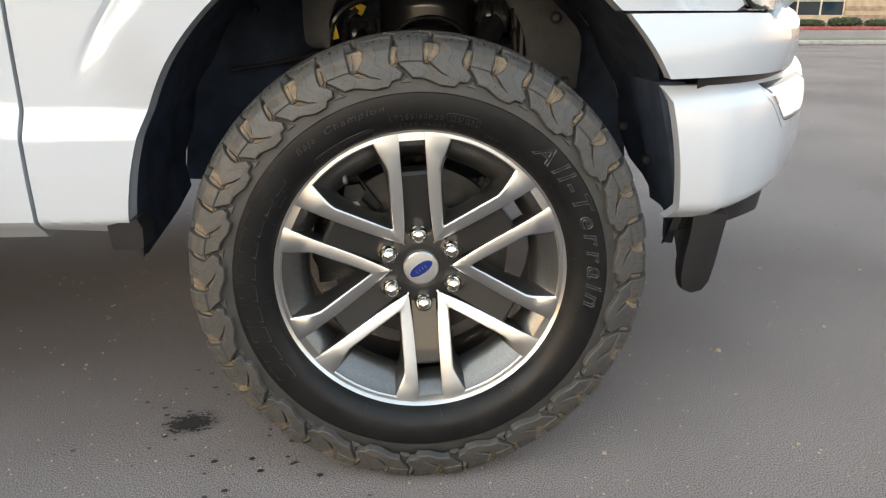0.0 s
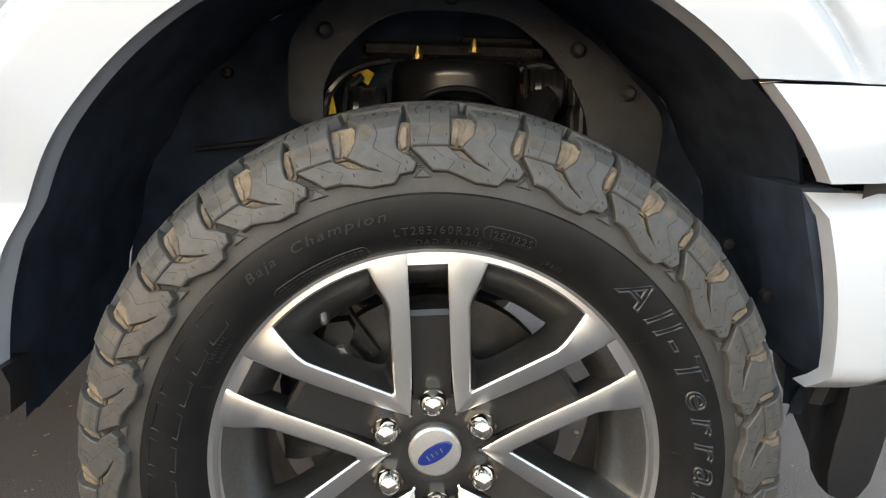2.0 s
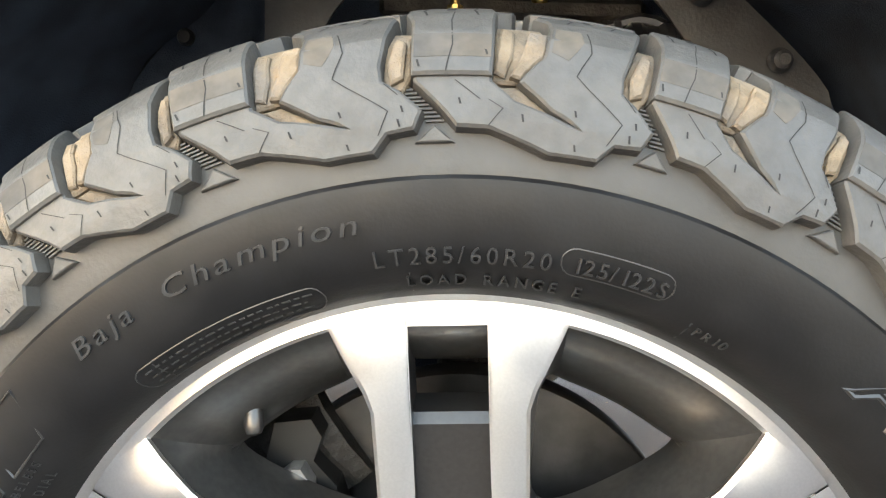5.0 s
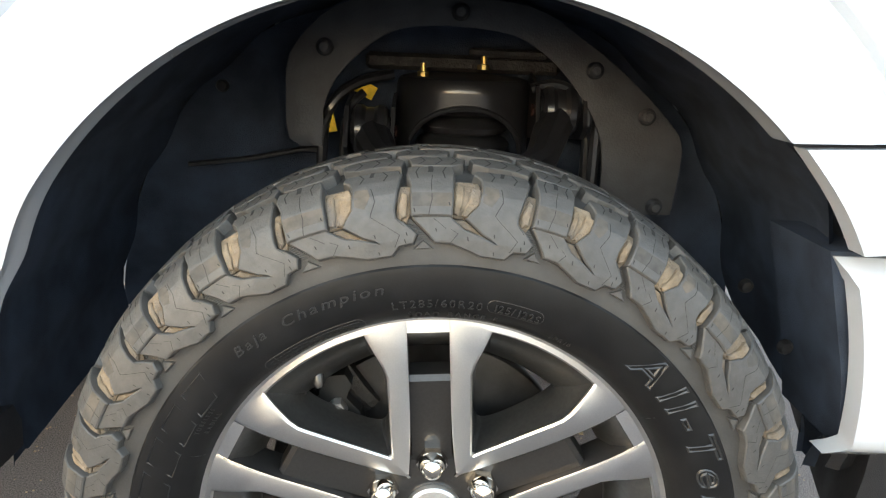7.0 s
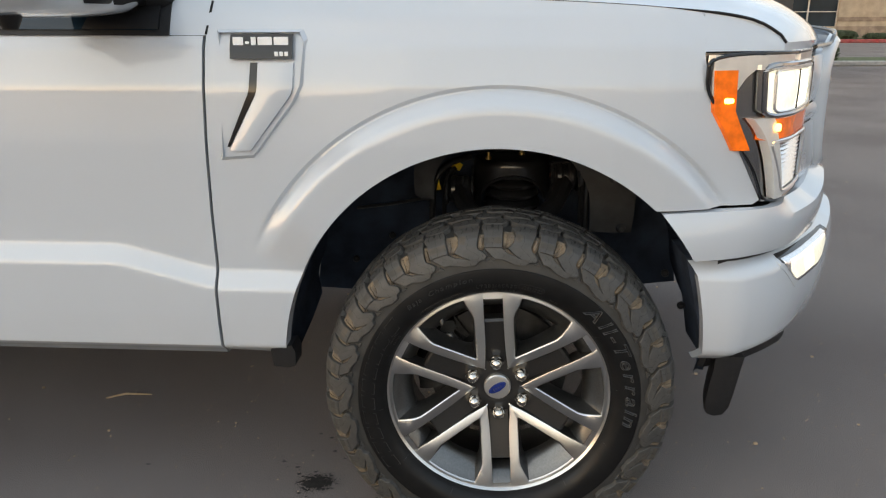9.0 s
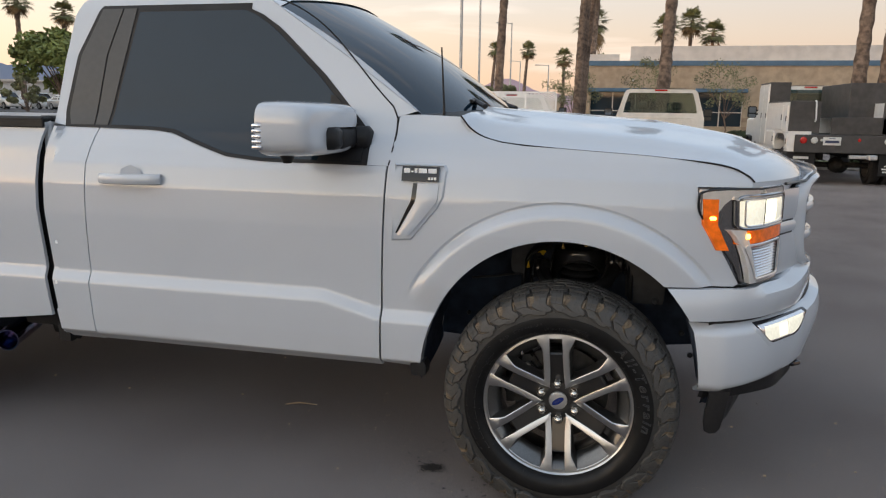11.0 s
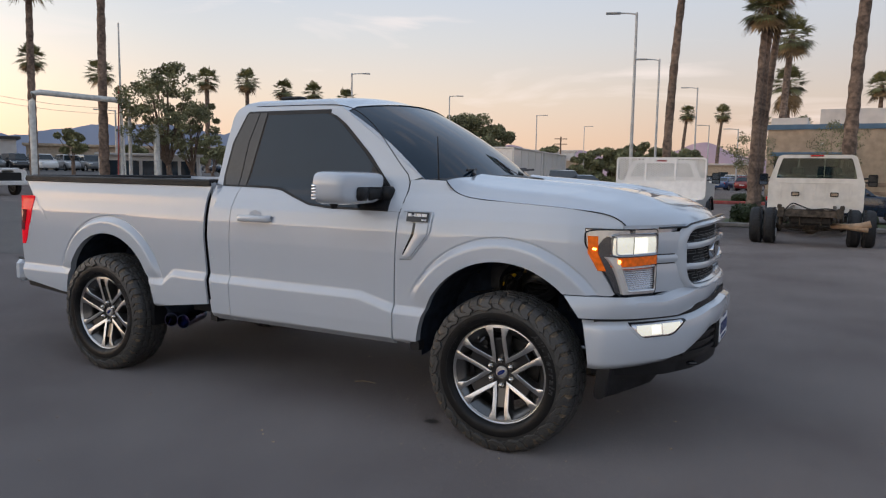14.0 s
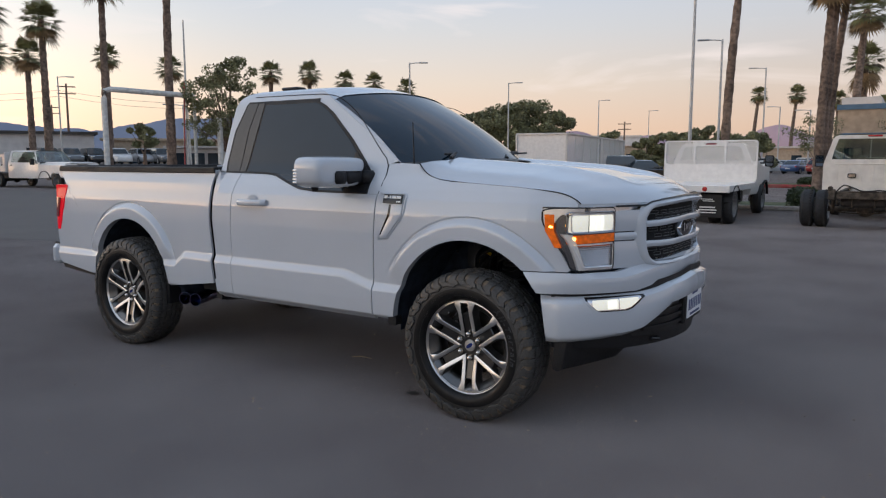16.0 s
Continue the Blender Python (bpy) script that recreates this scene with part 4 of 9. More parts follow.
    # raised lettering of the side wall
    if detailed:
        words = Geo()
        for text, r_, mid_, size, high, gap, wide in (("LT285/60R20", 0.2865, 91.6, 0.0128, 0.0018, 0.19, 1.0), ("125/122S", 0.2880, 75.8, 0.0118, 0.0018, 0.14, 1.0), ("LOAD RANGE E", 0.2742, 88.2, 0.0090, 0.0030, 0.27, 1.0), ("PR10", 0.2762, 64.4, 0.0072, 0.0014, 0.25, 1.0),
                                                      ("Baja", 0.3055, 128.2, 0.0150, 0.0012, 0.22, 1.25), ("Champion", 0.3055, 111.2, 0.0150, 0.0012, 0.24, 1.45), ("TUBELESS", 0.2850, 147.7, 0.0058, 0.0006, 0.3, 1.0), ("RADIAL", 0.2765, 147.7, 0.0058, 0.0008, 0.3, 1.0)):
            arc_words(words, text, r_, mid_, size, 0.0002, high, gap, stretch=wide, slant=0.3 if wide > 1 else 0.0)
        tagged(part("lettering", words, LETTER, w, "raised letters on the side wall"), kind="stuff")
        big = Geo()
        arc_words(big, "All-Terrain", 0.2960, 19.6, 0.0430, 0.0002, 0.0, 0.20, outline=0.0013, stretch=1.26, slant=0.3)
        # maker's name as plain outlined bars
        for k in range(10):
            a0, a1 = 216 - 7.8 * k, 216 - 7.8 * k - 5.6
            q = []
            for r, aa in ((0.292, a0 + 1), (0.321, a0 - 1), (0.321, a1 - 1), (0.292, a1 + 1), (0.292, a0 + 1)):
                q.append((r * math.cos(radians(aa)), side_y(r) - 0.0003, r * math.sin(radians(aa))))
            big.tube(q, 0.0009, 5)
        rng = random.Random(4)
        for rr in (0.2722, 0.2758, 0.2794):      # small print, too small to read
            a_ = 128.5
            while a_ > 108.5:
                ln = rng.uniform(0.35, 1.1)
                big.tube([(rr * math.cos(radians(lerp(a_, a_ - ln, t / 2))), side_y(rr), rr * math.sin(radians(lerp(a_, a_ - ln, t / 2)))) for t in range(3)], 0.0007, 5)
                a_ -= ln + rng.uniform(0.35, 0.6)
        for r0, r1, a0, a1 in ((0.2690, 0.2832, 130.0, 106.6), (0.2862, 0.3005, 81.8, 70.4)):
            loop_, half_, mid_r = [], (r1 - r0) / 2, (r0 + r1) / 2
            turn_r = math.degrees(half_ / mid_r)
            for k in range(9):
                loop_.append((mid_r + half_ * math.cos(math.pi * k / 8), a0 - turn_r + turn_r * math.sin(math.pi * k / 8)))
            loop_ += [(r0, lerp(a0 - turn_r, a1 + turn_r, k / 12)) for k in range(1, 12)]
            for k in range(9):
                loop_.append((mid_r - half_ * math.cos(math.pi * k / 8), a1 + turn_r - turn_r * math.sin(math.pi * k / 8)))
            loop_ += [(r1, lerp(a1 + turn_r, a0 - turn_r, k / 12)) for k in range(1, 13)]
            big.tube([(r * math.cos(radians(q)), side_y(r), r * math.sin(radians(q))) for r, q in loop_], 0.00045, 5)
        for a in range(0, 360, 30):
            big.tube([(r * math.cos(radians(a + 7)), side_y(r), r * math.sin(radians(a + 7))) for r in (0.270, 0.276, 0.282)], 0.0006, 4)
        tagged(part("outline_lettering", big, LETTER, w, "raised outlined lettering", 40), kind="stuff")

    # rim
    ROT = 3.5
    face_y = lambda r: interp([0.0, 0.045, 0.065, 0.10, 0.15, 0.185, 0.205, 0.222, 0.240, 0.252, 0.262, 0.30], [0.006, 0.006, 0.000, -0.008, -0.0205, -0.0290, -0.0330, -0.0354, -0.0365, -0.0358, -0.0340, -0.0340], r)

    def pol(a, b, ang, y=None, dy=0.0):
        """From a sector's own axes (a outwards, b across) to the wheel."""
        c, s = math.cos(radians(ang)), math.sin(radians(ang))
        r = math.hypot(a, b)
        return (a * c - b * s, (face_y(r) if y is None else y) + dy, a * s + b * c)

    slot, spoke = 0.0225, 0.0235
    d30 = (math.cos(radians(30)), math.sin(radians(30)))

    def leg(dist, off, sgn):
        """Point on a line beside the slot's middle line, at that way out."""
        return (dist * d30[0] + off * d30[1], sgn * (dist * d30[1] - off * d30[0]))

    outer_loop, inner_loop = [], []
    n1, n2 = 14, 15
    R_OUT = 0.2615
    for sgn in (-1, 1):
        lo, li = [], []
        for i in range(n1):
            t = i / (n1 - 1)
            end = math.sqrt(R_OUT ** 2 - slot ** 2)
            lo.append(leg(lerp(0.046, end, t), slot + 0.006 * (1 - t) ** 4, sgn))
            # inside edge: straight along the spoke, then flares to the corner
            if t < 0.72:
                li.append(leg(lerp(0.083, 0.198, t / 0.72), slot + spoke, sgn))
            else:
                q = (t - 0.72) / 0.28
                p0, p1 = leg(0.198, slot + spoke, sgn), (0.2540 * math.cos(radians(14.5)), sgn * 0.2540 * math.sin(radians(14.5)))
                li.append((lerp(p0[0], p1[0], q), lerp(p0[1], p1[1], q)))
        if sgn < 0:
            outer_loop += lo
            inner_loop += li
            arc_o, arc_i = [], []
            ao = math.degrees(math.asin(slot / R_OUT))
            for i in range(1, n2):
                t = i / n2
                ang = lerp(-(30 - ao), (30 - ao), t)
                arc_o.append((R_OUT * math.cos(radians(ang)), R_OUT * math.sin(radians(ang))))
                ang = lerp(-14.5, 14.5, t)
                rr = 0.2540
                arc_i.append((rr * math.cos(radians(ang)), rr * math.sin(radians(ang))))
            outer_loop += arc_o
            inner_loop += arc_i
        else:
            outer_loop += lo[::-1]
            inner_loop += li[::-1]
    spokes_geo, wall_geo, pocket_geo, ramp_geo = Geo(), Geo(), Geo(), Geo()
    for k in range(1):
        ang = 0.0
        Oc = [pol(a, b, ang, dy=0.0015) for a, b in outer_loop]
        mid = [pol(lerp(a, c, 0.12), lerp(b, d, 0.12), ang) for (a, b), (c, d) in zip(outer_loop, inner_loop)]
        mid2 = [pol(lerp(a, c, 0.90), lerp(b, d, 0.90), ang) for (a, b), (c, d) in zip(outer_loop, inner_loop)]
        I = [pol(a, b, ang, dy=0.002) for a, b in inner_loop]
        # window's walls: steep along the spokes, raked at the rim, to a rounded opening at the back
        back_loop = []
        for a_, b_ in inner_loop:
            r_, q_ = math.hypot(a_, b_), math.degrees(math.atan2(b_, a_))
            far_ = smooth01((r_ - 0.19) / 0.06)
            r2 = lerp(r_ + 0.018 * (1 - smooth01((r_ - 0.08) / 0.06)), 0.2080, far_)
            back_loop.append((r2 * math.cos(radians(q_ * 0.86)), r2 * math.sin(radians(q_ * 0.86))))
        for _ in range(5):
            back_loop = [tuple((Vector(back_loop[i - 1]) + 2 * Vector(q_) + Vector(back_loop[(i + 1) % len(back_loop)])) / 4) for i, q_ in enumerate(back_loop)]

        def between(f, dy):
            return [pol(lerp(a_, c_, f), lerp(b_, d_, f), ang, dy=dy) for (a_, b_), (c_, d_) in zip(inner_loop, back_loop)]
        edge_ = between(0.045, 0.0045)
        spokes_geo.grid([Oc, mid, mid2, I, edge_], close_v=True)
        wall_geo.grid([edge_, between(0.08, 0.0075), between(0.35, 0.018), between(0.68, 0.032), between(0.92, 0.045), between(1.0, 0.054), between(0.98, 0.066)], close_v=True)
        # slot's side walls
        D1 = [pol(a, b, ang, dy=0.016) for a, b in outer_loop]
        pocket_geo.grid([Oc, D1], close_v=True)
        # pocket floor along the slot
        pa = ang + 30
        for r0, r1, y0, y1 in ((0.060, 0.182, 0.013, 0.010),):
            P = [[pol(lerp(r0, r1, i / 6), b, pa, y=face_y(lerp(r0, r1, i / 6)) + lerp(y0, y1, i / 6) * 1.0) for b in (-0.023, -0.017, 0.017, 0.023)] for i in range(7)]
            pocket_geo.grid(P)
        P = [[pol(r, b, pa, y=face_y(r) + dy) for b in (-0.024, 0.024)] for r, dy in ((0.182, 0.010), (0.188, 0.016), (0.190, 0.045))]
        pocket_geo.grid(P)
        P = [[pol(r, b, pa, y=face_y(r) + dy) for b in (-0.0225, 0.0225)] for r, dy in ((0.212, 0.050), (0.222, 0.026), (0.243, 0.004), (0.2460, 0.002))]
        ramp_geo.grid(P)
        P = [[pol(r, b, pa, y=face_y(r) + 0.001) for b in np.linspace(-0.0225, 0.0225, 5)] for r in (0.246, 0.2615)]
        spokes_geo.grid(P)
        for b in (-0.0232, 0.0232):
            pocket_geo.grid([[pol(r, b, pa, y=face_y(r) + d) for r in (0.18, 0.20, 0.22, 0.25)] for d in (0.0, 0.05)])
    lip = Geo().lathe([(0.2600, -0.0335), (0.2622, -0.0375), (0.2650, -0.0405), (0.2676, -0.0400), (0.2690, -0.0370), (0.269, -0.025)], 120)
    part("rim_lip", lip, ALLOY, w, "grey rolled rim edge", 28)
    for nm, ge, ml, lb in (("spoke", spokes_geo, ALLOY, "machined alloy split spoke"), ("spoke_wall", wall_geo, GUNSIDE, "grey painted spoke side"), ("spoke_pocket", pocket_geo, GUN, "dark grey painted pocket"), ("slot_ramp", ramp_geo, GUNSIDE, "")):
        me = ge.mesh(nm, ml, 30)
        for k in range(6):
            o = new(nm, me)
            o.parent = w
            o.matrix_basis = Matrix.Rotation(-radians(60.0 * k + ROT), 4, "Y")
            if lb:
                tagged(o, lb)
    barrel = Geo().lathe([(0.262, -0.030), (0.252, -0.005), (0.243, 0.03), (0.234, 0.06), (0.230, 0.10), (0.236, 0.18), (0.258, 0.215)], 96)
    part("barrel", barrel, GUN, w, "dark painted wheel barrel")
    hubg = Geo().lathe([(0.034, 0.010), (0.040, 0.0085), (0.046, 0.0085), (0.060, 0.011), (0.075, 0.014)], 60)
    part("hub_face", hubg, GUN, w)
    cap = Geo().lathe([(0.0001, -0.0005), (0.020, 0.0), (0.0295, 0.0012), (0.0325, 0.004), (0.0335, 0.012)], 48)
    part("centre_cap", cap, CAP, w, "silver centre cap")
    em = Geo()
    tilt = radians(35)
    P = []
    for sc, dy in ((0.0, -0.0022), (0.9, -0.0020), (1.0, -0.0004)):
        P.append([(sc * (0.0245 * math.cos(q) * math.cos(tilt) - 0.0105 * math.sin(q) * math.sin(tilt)), dy, sc * (0.0245 * math.cos(q) * math.sin(tilt) + 0.0105 * math.sin(q) * math.cos(tilt))) for q in [2 * math.pi * i / 32 for i in range(32)]])
    em.grid(P, close_v=True)
    part("emblem", em, BLUE, w, "small blue oval emblem")
    bars = Geo()
    for bx, bl in ((-0.010, 0.007), (-0.0035, 0.005), (0.003, 0.005), (0.0095, 0.006)):
        bars.box((bx, -0.0026, 0.0), (0.0014, 0.0012, bl), Matrix.Rotation(-tilt, 4, "Y"))
    part("emblem_mark", bars, CHROME, w)
    # nuts
    nut = Geo()
    hexp = [(0.0118 * math.cos(radians(60 * q)), 0.0118 * math.sin(radians(60 * q))) for q in range(6)]
    nut.prism(hexp, -0.006, 0.016, "y")
    nut.lathe([(0.0001, -0.0205), (0.004, -0.0195), (0.0075, -0.016), (0.0098, -0.010), (0.0106, -0.0055)], 24)
    nut.lathe([(0.0105, 0.010), (0.0145, 0.0105), (0.0155, 0.014)], 24)
    nut.v = [(x * 1.56, y * 1.3, z * 1.56) for x, y, z in nut.v]
    nutmesh = nut.mesh("lug_nut", NUT, 30)
    seat = Geo().lathe([(0.0205, 0.0085), (0.0185, 0.0125), (0.0150, 0.0150)], 24)
    for k in range(6):
        a = radians(90 + ROT + 60 * k)
        o = new("lug_nut", nutmesh)
        o.parent, o.location = w, (0.0675 * math.cos(a), 0.006, 0.0675 * math.sin(a))
        tagged(o, label="domed chrome lug nut")
    if detailed:
        at_v = lambda r, q, y: (r * math.cos(radians(q)), y, r * math.sin(radians(q)))
        vl = Geo().tube([at_v(0.236, 125.9, 0.014), at_v(0.229, 126.6, 0.006), at_v(0.2235, 127.3, 0.001)], [0.0065, 0.0060, 0.0052], 12)
        part("valve", vl, BLACK, w, "black rubber tyre valve")
        vl = Geo().tube([at_v(0.2240, 127.2, 0.0013), at_v(0.2225, 127.4, 0.0003)], 0.0054, 12)
        part("valve_ring", vl, YELLOW, w, "brass ring of the valve")
        vl = Geo().tube([at_v(0.2230, 127.3, 0.0006), at_v(0.2150, 128.5, -0.004), at_v(0.2115, 129.1, -0.0055), at_v(0.2105, 129.2, -0.006)], [0.0062, 0.0064, 0.0048, 0.002], 12)
        part("valve_cap", vl, GUN, w, "dark grey valve cap")
    return w


def brake(at, mirror):
    b = new("brake")
    b.parent = truck
    disc = Geo().lathe([(0.075, 0.062), (0.085, 0.078), (0.088, 0.100), (0.175, 0.100), (0.177, 0.104), (0.177, 0.124), (0.175, 0.128), (0.09, 0.128)], 72)
    part("brake_disc", disc, STEEL, b)
    hub = Geo().lathe([(0.0001, 0.02), (0.06, 0.02), (0.075, 0.03), (0.080, 0.075)], 40)
    part("hub", hub, IRON, b)
    # caliper: one cast body round the disc's edge, with two ribs and a lighter bracket
    body = []
    for i in range(15):
        a = radians(lerp(126, 196, i / 14))
        swell = 0.006 * math.sin(math.pi * i / 14) + 0.004 * math.sin(i * 1.9)
        body.append([(r * math.cos(a), y, r * math.sin(a)) for r, y in ((0.118, 0.112), (0.122, 0.090 - swell), (0.150, 0.082 - swell), (0.184, 0.084 - swell), (0.204 + swell, 0.094), (0.206 + swell, 0.122))])
    part("caliper", Geo().panel(body, (0, 0.02, 0)), IRON, b)
    for a0 in (146, 168):
        rib = Geo().tube([(r * math.cos(radians(a0)), y, r * math.sin(radians(a0))) for r, y in ((0.124, 0.088), (0.150, 0.078), (0.180, 0.080), (0.200, 0.090))], [0.007, 0.009, 0.010, 0.008], 8)
        part("caliper_rib", rib, IRON, b)
    arm = Geo().prism([(-0.138, 0.146), (-0.112, 0.150), (-0.104, 0.137), (-0.110, 0.119), (-0.093, 0.101), (-0.087, 0.064), (-0.146, 0.062), (-0.156, 0.094), (-0.145, 0.114)], 0.058, 0.095, "y")
    part("caliper_arm", arm, SHADOWED, b, "caliper carrier with shade in its dark colour")
    for poly, y0 in ((((-0.1242, 0.1189), (-0.1156, 0.1195), (-0.1077, 0.1075), (-0.1077, 0.1030), (-0.1399, 0.1016), (-0.1395, 0.1055)), 0.042), (((-0.1373, 0.0986), (-0.1077, 0.0997), (-0.0973, 0.0837), (-0.0930, 0.0673), (-0.1425, 0.0639), (-0.1425, 0.0865)), 0.037), (((-0.1345, 0.1045), (-0.1095, 0.1052), (-0.1100, 0.0965), (-0.1350, 0.0955)), 0.0465)):
        pad = Geo().prism(poly, y0, 0.080, "y")
        part("caliper_bracket", pad, CALIPER, b, "light grey cast caliper bracket")
    kn = Geo()
    kn.tube([(0.0, 0.17, 0.20), (0.0, 0.15, 0.10), (0.0, 0.13, 0.0), (0.0, 0.15, -0.12), (0.02, 0.18, -0.18)], [0.025, 0.035, 0.06, 0.035, 0.025], 12)
    part("knuckle", kn, IRON, b)
    b.matrix_basis = Matrix.Translation(at) @ (Matrix.Rotation(math.pi, 4, "Z") if mirror else Matrix())
    return b


wheel = build_wheel("wheel", "dark alloy wheel with muddy all-terrain tyre", (0, 0, 0))
wheel.matrix_basis = pose(0, 0, HUBZ)
for at, far, turn in (((-3.119, 0.0, HUBZ), False, 23.0), ((0.0, FAR, HUBZ), True, 0.0), ((-3.119, FAR, HUBZ), True, 0.0)):
    m = Matrix.Translation(at) @ (Matrix.Rotation(math.pi, 4, "Z") if far else Matrix())
    c = copy_thing(wheel, m)
    c.parent = truck
for at, far in (((0, 0, HUBZ), False), ((-3.119, 0, HUBZ), False), ((0, FAR, HUBZ), True), ((-3.119, FAR, HUBZ), True)):
    brake(at, far)

# ---- the pickup: wheel wells ----
SATIN = mat("satin_black_steel", (0.016, 0.016, 0.018), 0.30, 0.0, var=0.2, scale=60, coat=0.6)
PLATE = mat("grey_splash_plate", (0.034, 0.036, 0.041), 0.55, 0.1, var=0.2, scale=25, bump=0.1, bscale=300)
RUST = mat("dull_copper_bolt", (0.10, 0.045, 0.035), 0.4, 0.8, var=0.3, scale=90)


def wheel_well(c, far):
    gg = Geo()
    P = []
    for i in range(61):
        a = lerp(-4, 184, i / 60)
        r = arch_r(c, a) + 0.012
        row = []
        for j, y in enumerate((0.016, 0.03, 0.12, 0.25, 0.38, 0.47)):
            rr = r + 0.018 * smooth01(j / 2) + 0.006 * math.sin(a * 0.35 + j)
            x, z = c[0] + rr * math.cos(radians(a)), c[1] + rr * math.sin(radians(a))
            if c is ARCH_C:
                y = min(y, lerp(0.16, 0.47, smooth01((a - 2) / 8)), lerp(0.05, 0.47, smooth01((186 - a) / 8)))
            row.append((x, y + (skin(x, min(z, 1.2)) + 0.02 if j < 2 else 0) * (0.9 if j < 2 else 0), z))
        P.append(row)
    gg.grid(P)
    wall = [[(c[0] + r * math.cos(radians(a)), 0.47 + 0.03 * (1 - r / 0.6), c[1] + r * math.sin(radians(a))) for r in (0.02, 0.2, 0.4, arch_r(c, a) + 0.034)] for a in [lerp(8, 176, i / 40) for i in range(41)]]
    gg.grid(wall)
    if far:
        gg.v = [(x, FAR - y, z) for x, y, z in gg.v]
    part("wheel_liner", gg, LINER, truck, "black felt wheel-arch liner")


for c in (ARCH_C, REAR_C):
    for far in (False, True):
        wheel_well(c, far)
# plastic foot of the liner behind the tyre and flap ahead of it
g = Geo()
g.prism([(-0.530, 0.512), (-0.500, 0.520), (-0.480, 0.524), (-0.472, 0.505), (-0.474, 0.472), (-0.492, 0.466), (-0.526, 0.470)], -0.030, 0.030, "y")
both("liner_foot", g, BLACK, truck, "black plastic liner end behind the tyre")
g = Geo().prism([(0.402, 0.742), (0.450, 0.742), (0.475, 0.60), (0.478, 0.50), (0.458, 0.50), (0.440, 0.60)], 0.012, 0.16, "y")
both("liner_edge", g, LINER, truck, "black plastic liner edge ahead of the tyre")

# splash plate with its arched cut-out, and bolts
outer = [(-0.180, 0.786), (-0.222, 0.793), (-0.227, 0.86), (-0.215, 0.93), (-0.12, 1.0), (0.10, 1.0), (0.20, 0.950), (0.275, 0.893), (0.345, 0.822), (0.352, 0.78), (0.346, 0.700)]
inner = [(-0.176, 0.786), (-0.174, 0.81), (-0.172, 0.85), (-0.14, 0.905), (-0.06, 0.960), (0.08, 0.960), (0.150, 0.925), (0.200, 0.870), (0.226, 0.825), (0.236, 0.78), (0.238, 0.700)]
qo, qi = smooth_line([(x, 0, z) for x, z in outer], 40), smooth_line([(x, 0, z) for x, z in inner], 40)
P = [[(lerp(p.x, q.x, k / 3), 0.355 + 0.012 * (1 - abs(p.x)) - 0.003 * math.sin(math.pi * k / 3), lerp(p.z, q.z, k / 3)) for p, q in zip(qo, qi)] for k in range(4)]
both("splash_plate", Geo().panel(P, (0, 0.006, 0)), PLATE, truck, "dark grey splash plate with bolts")
for x, z in ((0.212, 0.912), (0.293, 0.849), (-0.17, 0.93), (0.318, 0.714), (0.02, 0.985)):
    g = Geo().lathe([(0.0001, -0.010), (0.006, -0.0095), (0.0095, -0.006), (0.0105, 0.0), (0.013, 0.003)], 14, c=(x, 0.352, z))
    both("plate_bolt", g, PLATE, truck)
# spring tower: a round housing with an arched mouth, the ribbed boot inside it
TX, TYY, TR = 0.033, 0.468, 0.104
P = []
for i in range(61):
    f = radians(lerp(-108, 108, i / 60))
    x, y = TX + TR * math.sin(f), TYY - TR * math.cos(f)
    mouth = 1 - ((x - 0.035) / 0.086) ** 2
    low = lerp(0.700, 0.776 + 0.074 * math.sqrt(max(0.0, mouth)), 1.0 if mouth > 0 and abs(f) < 1.3 else 0.0)
    row = [(x, y, lerp(low, 0.872, k / 8)) for k in range(9)]
    for rr, zz in ((0.985, 0.883), (0.94, 0.890), (0.80, 0.894), (0.4, 0.897), (0.02, 0.898)):
        row.append((TX + TR * rr * math.sin(f), TYY - TR * rr * math.cos(f), zz))
    P.append(row)
both("spring_tower", Geo().panel(P, (0, 0.010, 0)), SATIN, truck, "glossy black spring tower with an arched mouth", 40)
lip_ = [(x, y - 0.002, z) for x, y, z in (row[0] for row in P) if z > 0.77]
both("mouth_rim", Geo().tube(lip_, 0.0045, 8), SATIN, truck)
prof = []
for k in range(6):
    z = 0.690 + 0.028 * k
    r_ = 0.078 - 0.0045 * max(0, k - 2)
    prof += [(r_ - 0.015, z + 0.001), (r_ - 0.003, z + 0.006), (r_, z + 0.014), (r_ - 0.004, z + 0.022)]
boot = Geo().lathe(prof + [(0.055, 0.860), (0.055, 0.880), (0.0001, 0.880)], 36)
boot.v = [(x + TX + 0.002, z + 0.462, y) for x, y, z in boot.v]
both("damper_boot", boot, SATIN, truck, "ribbed black damper boot", 40)
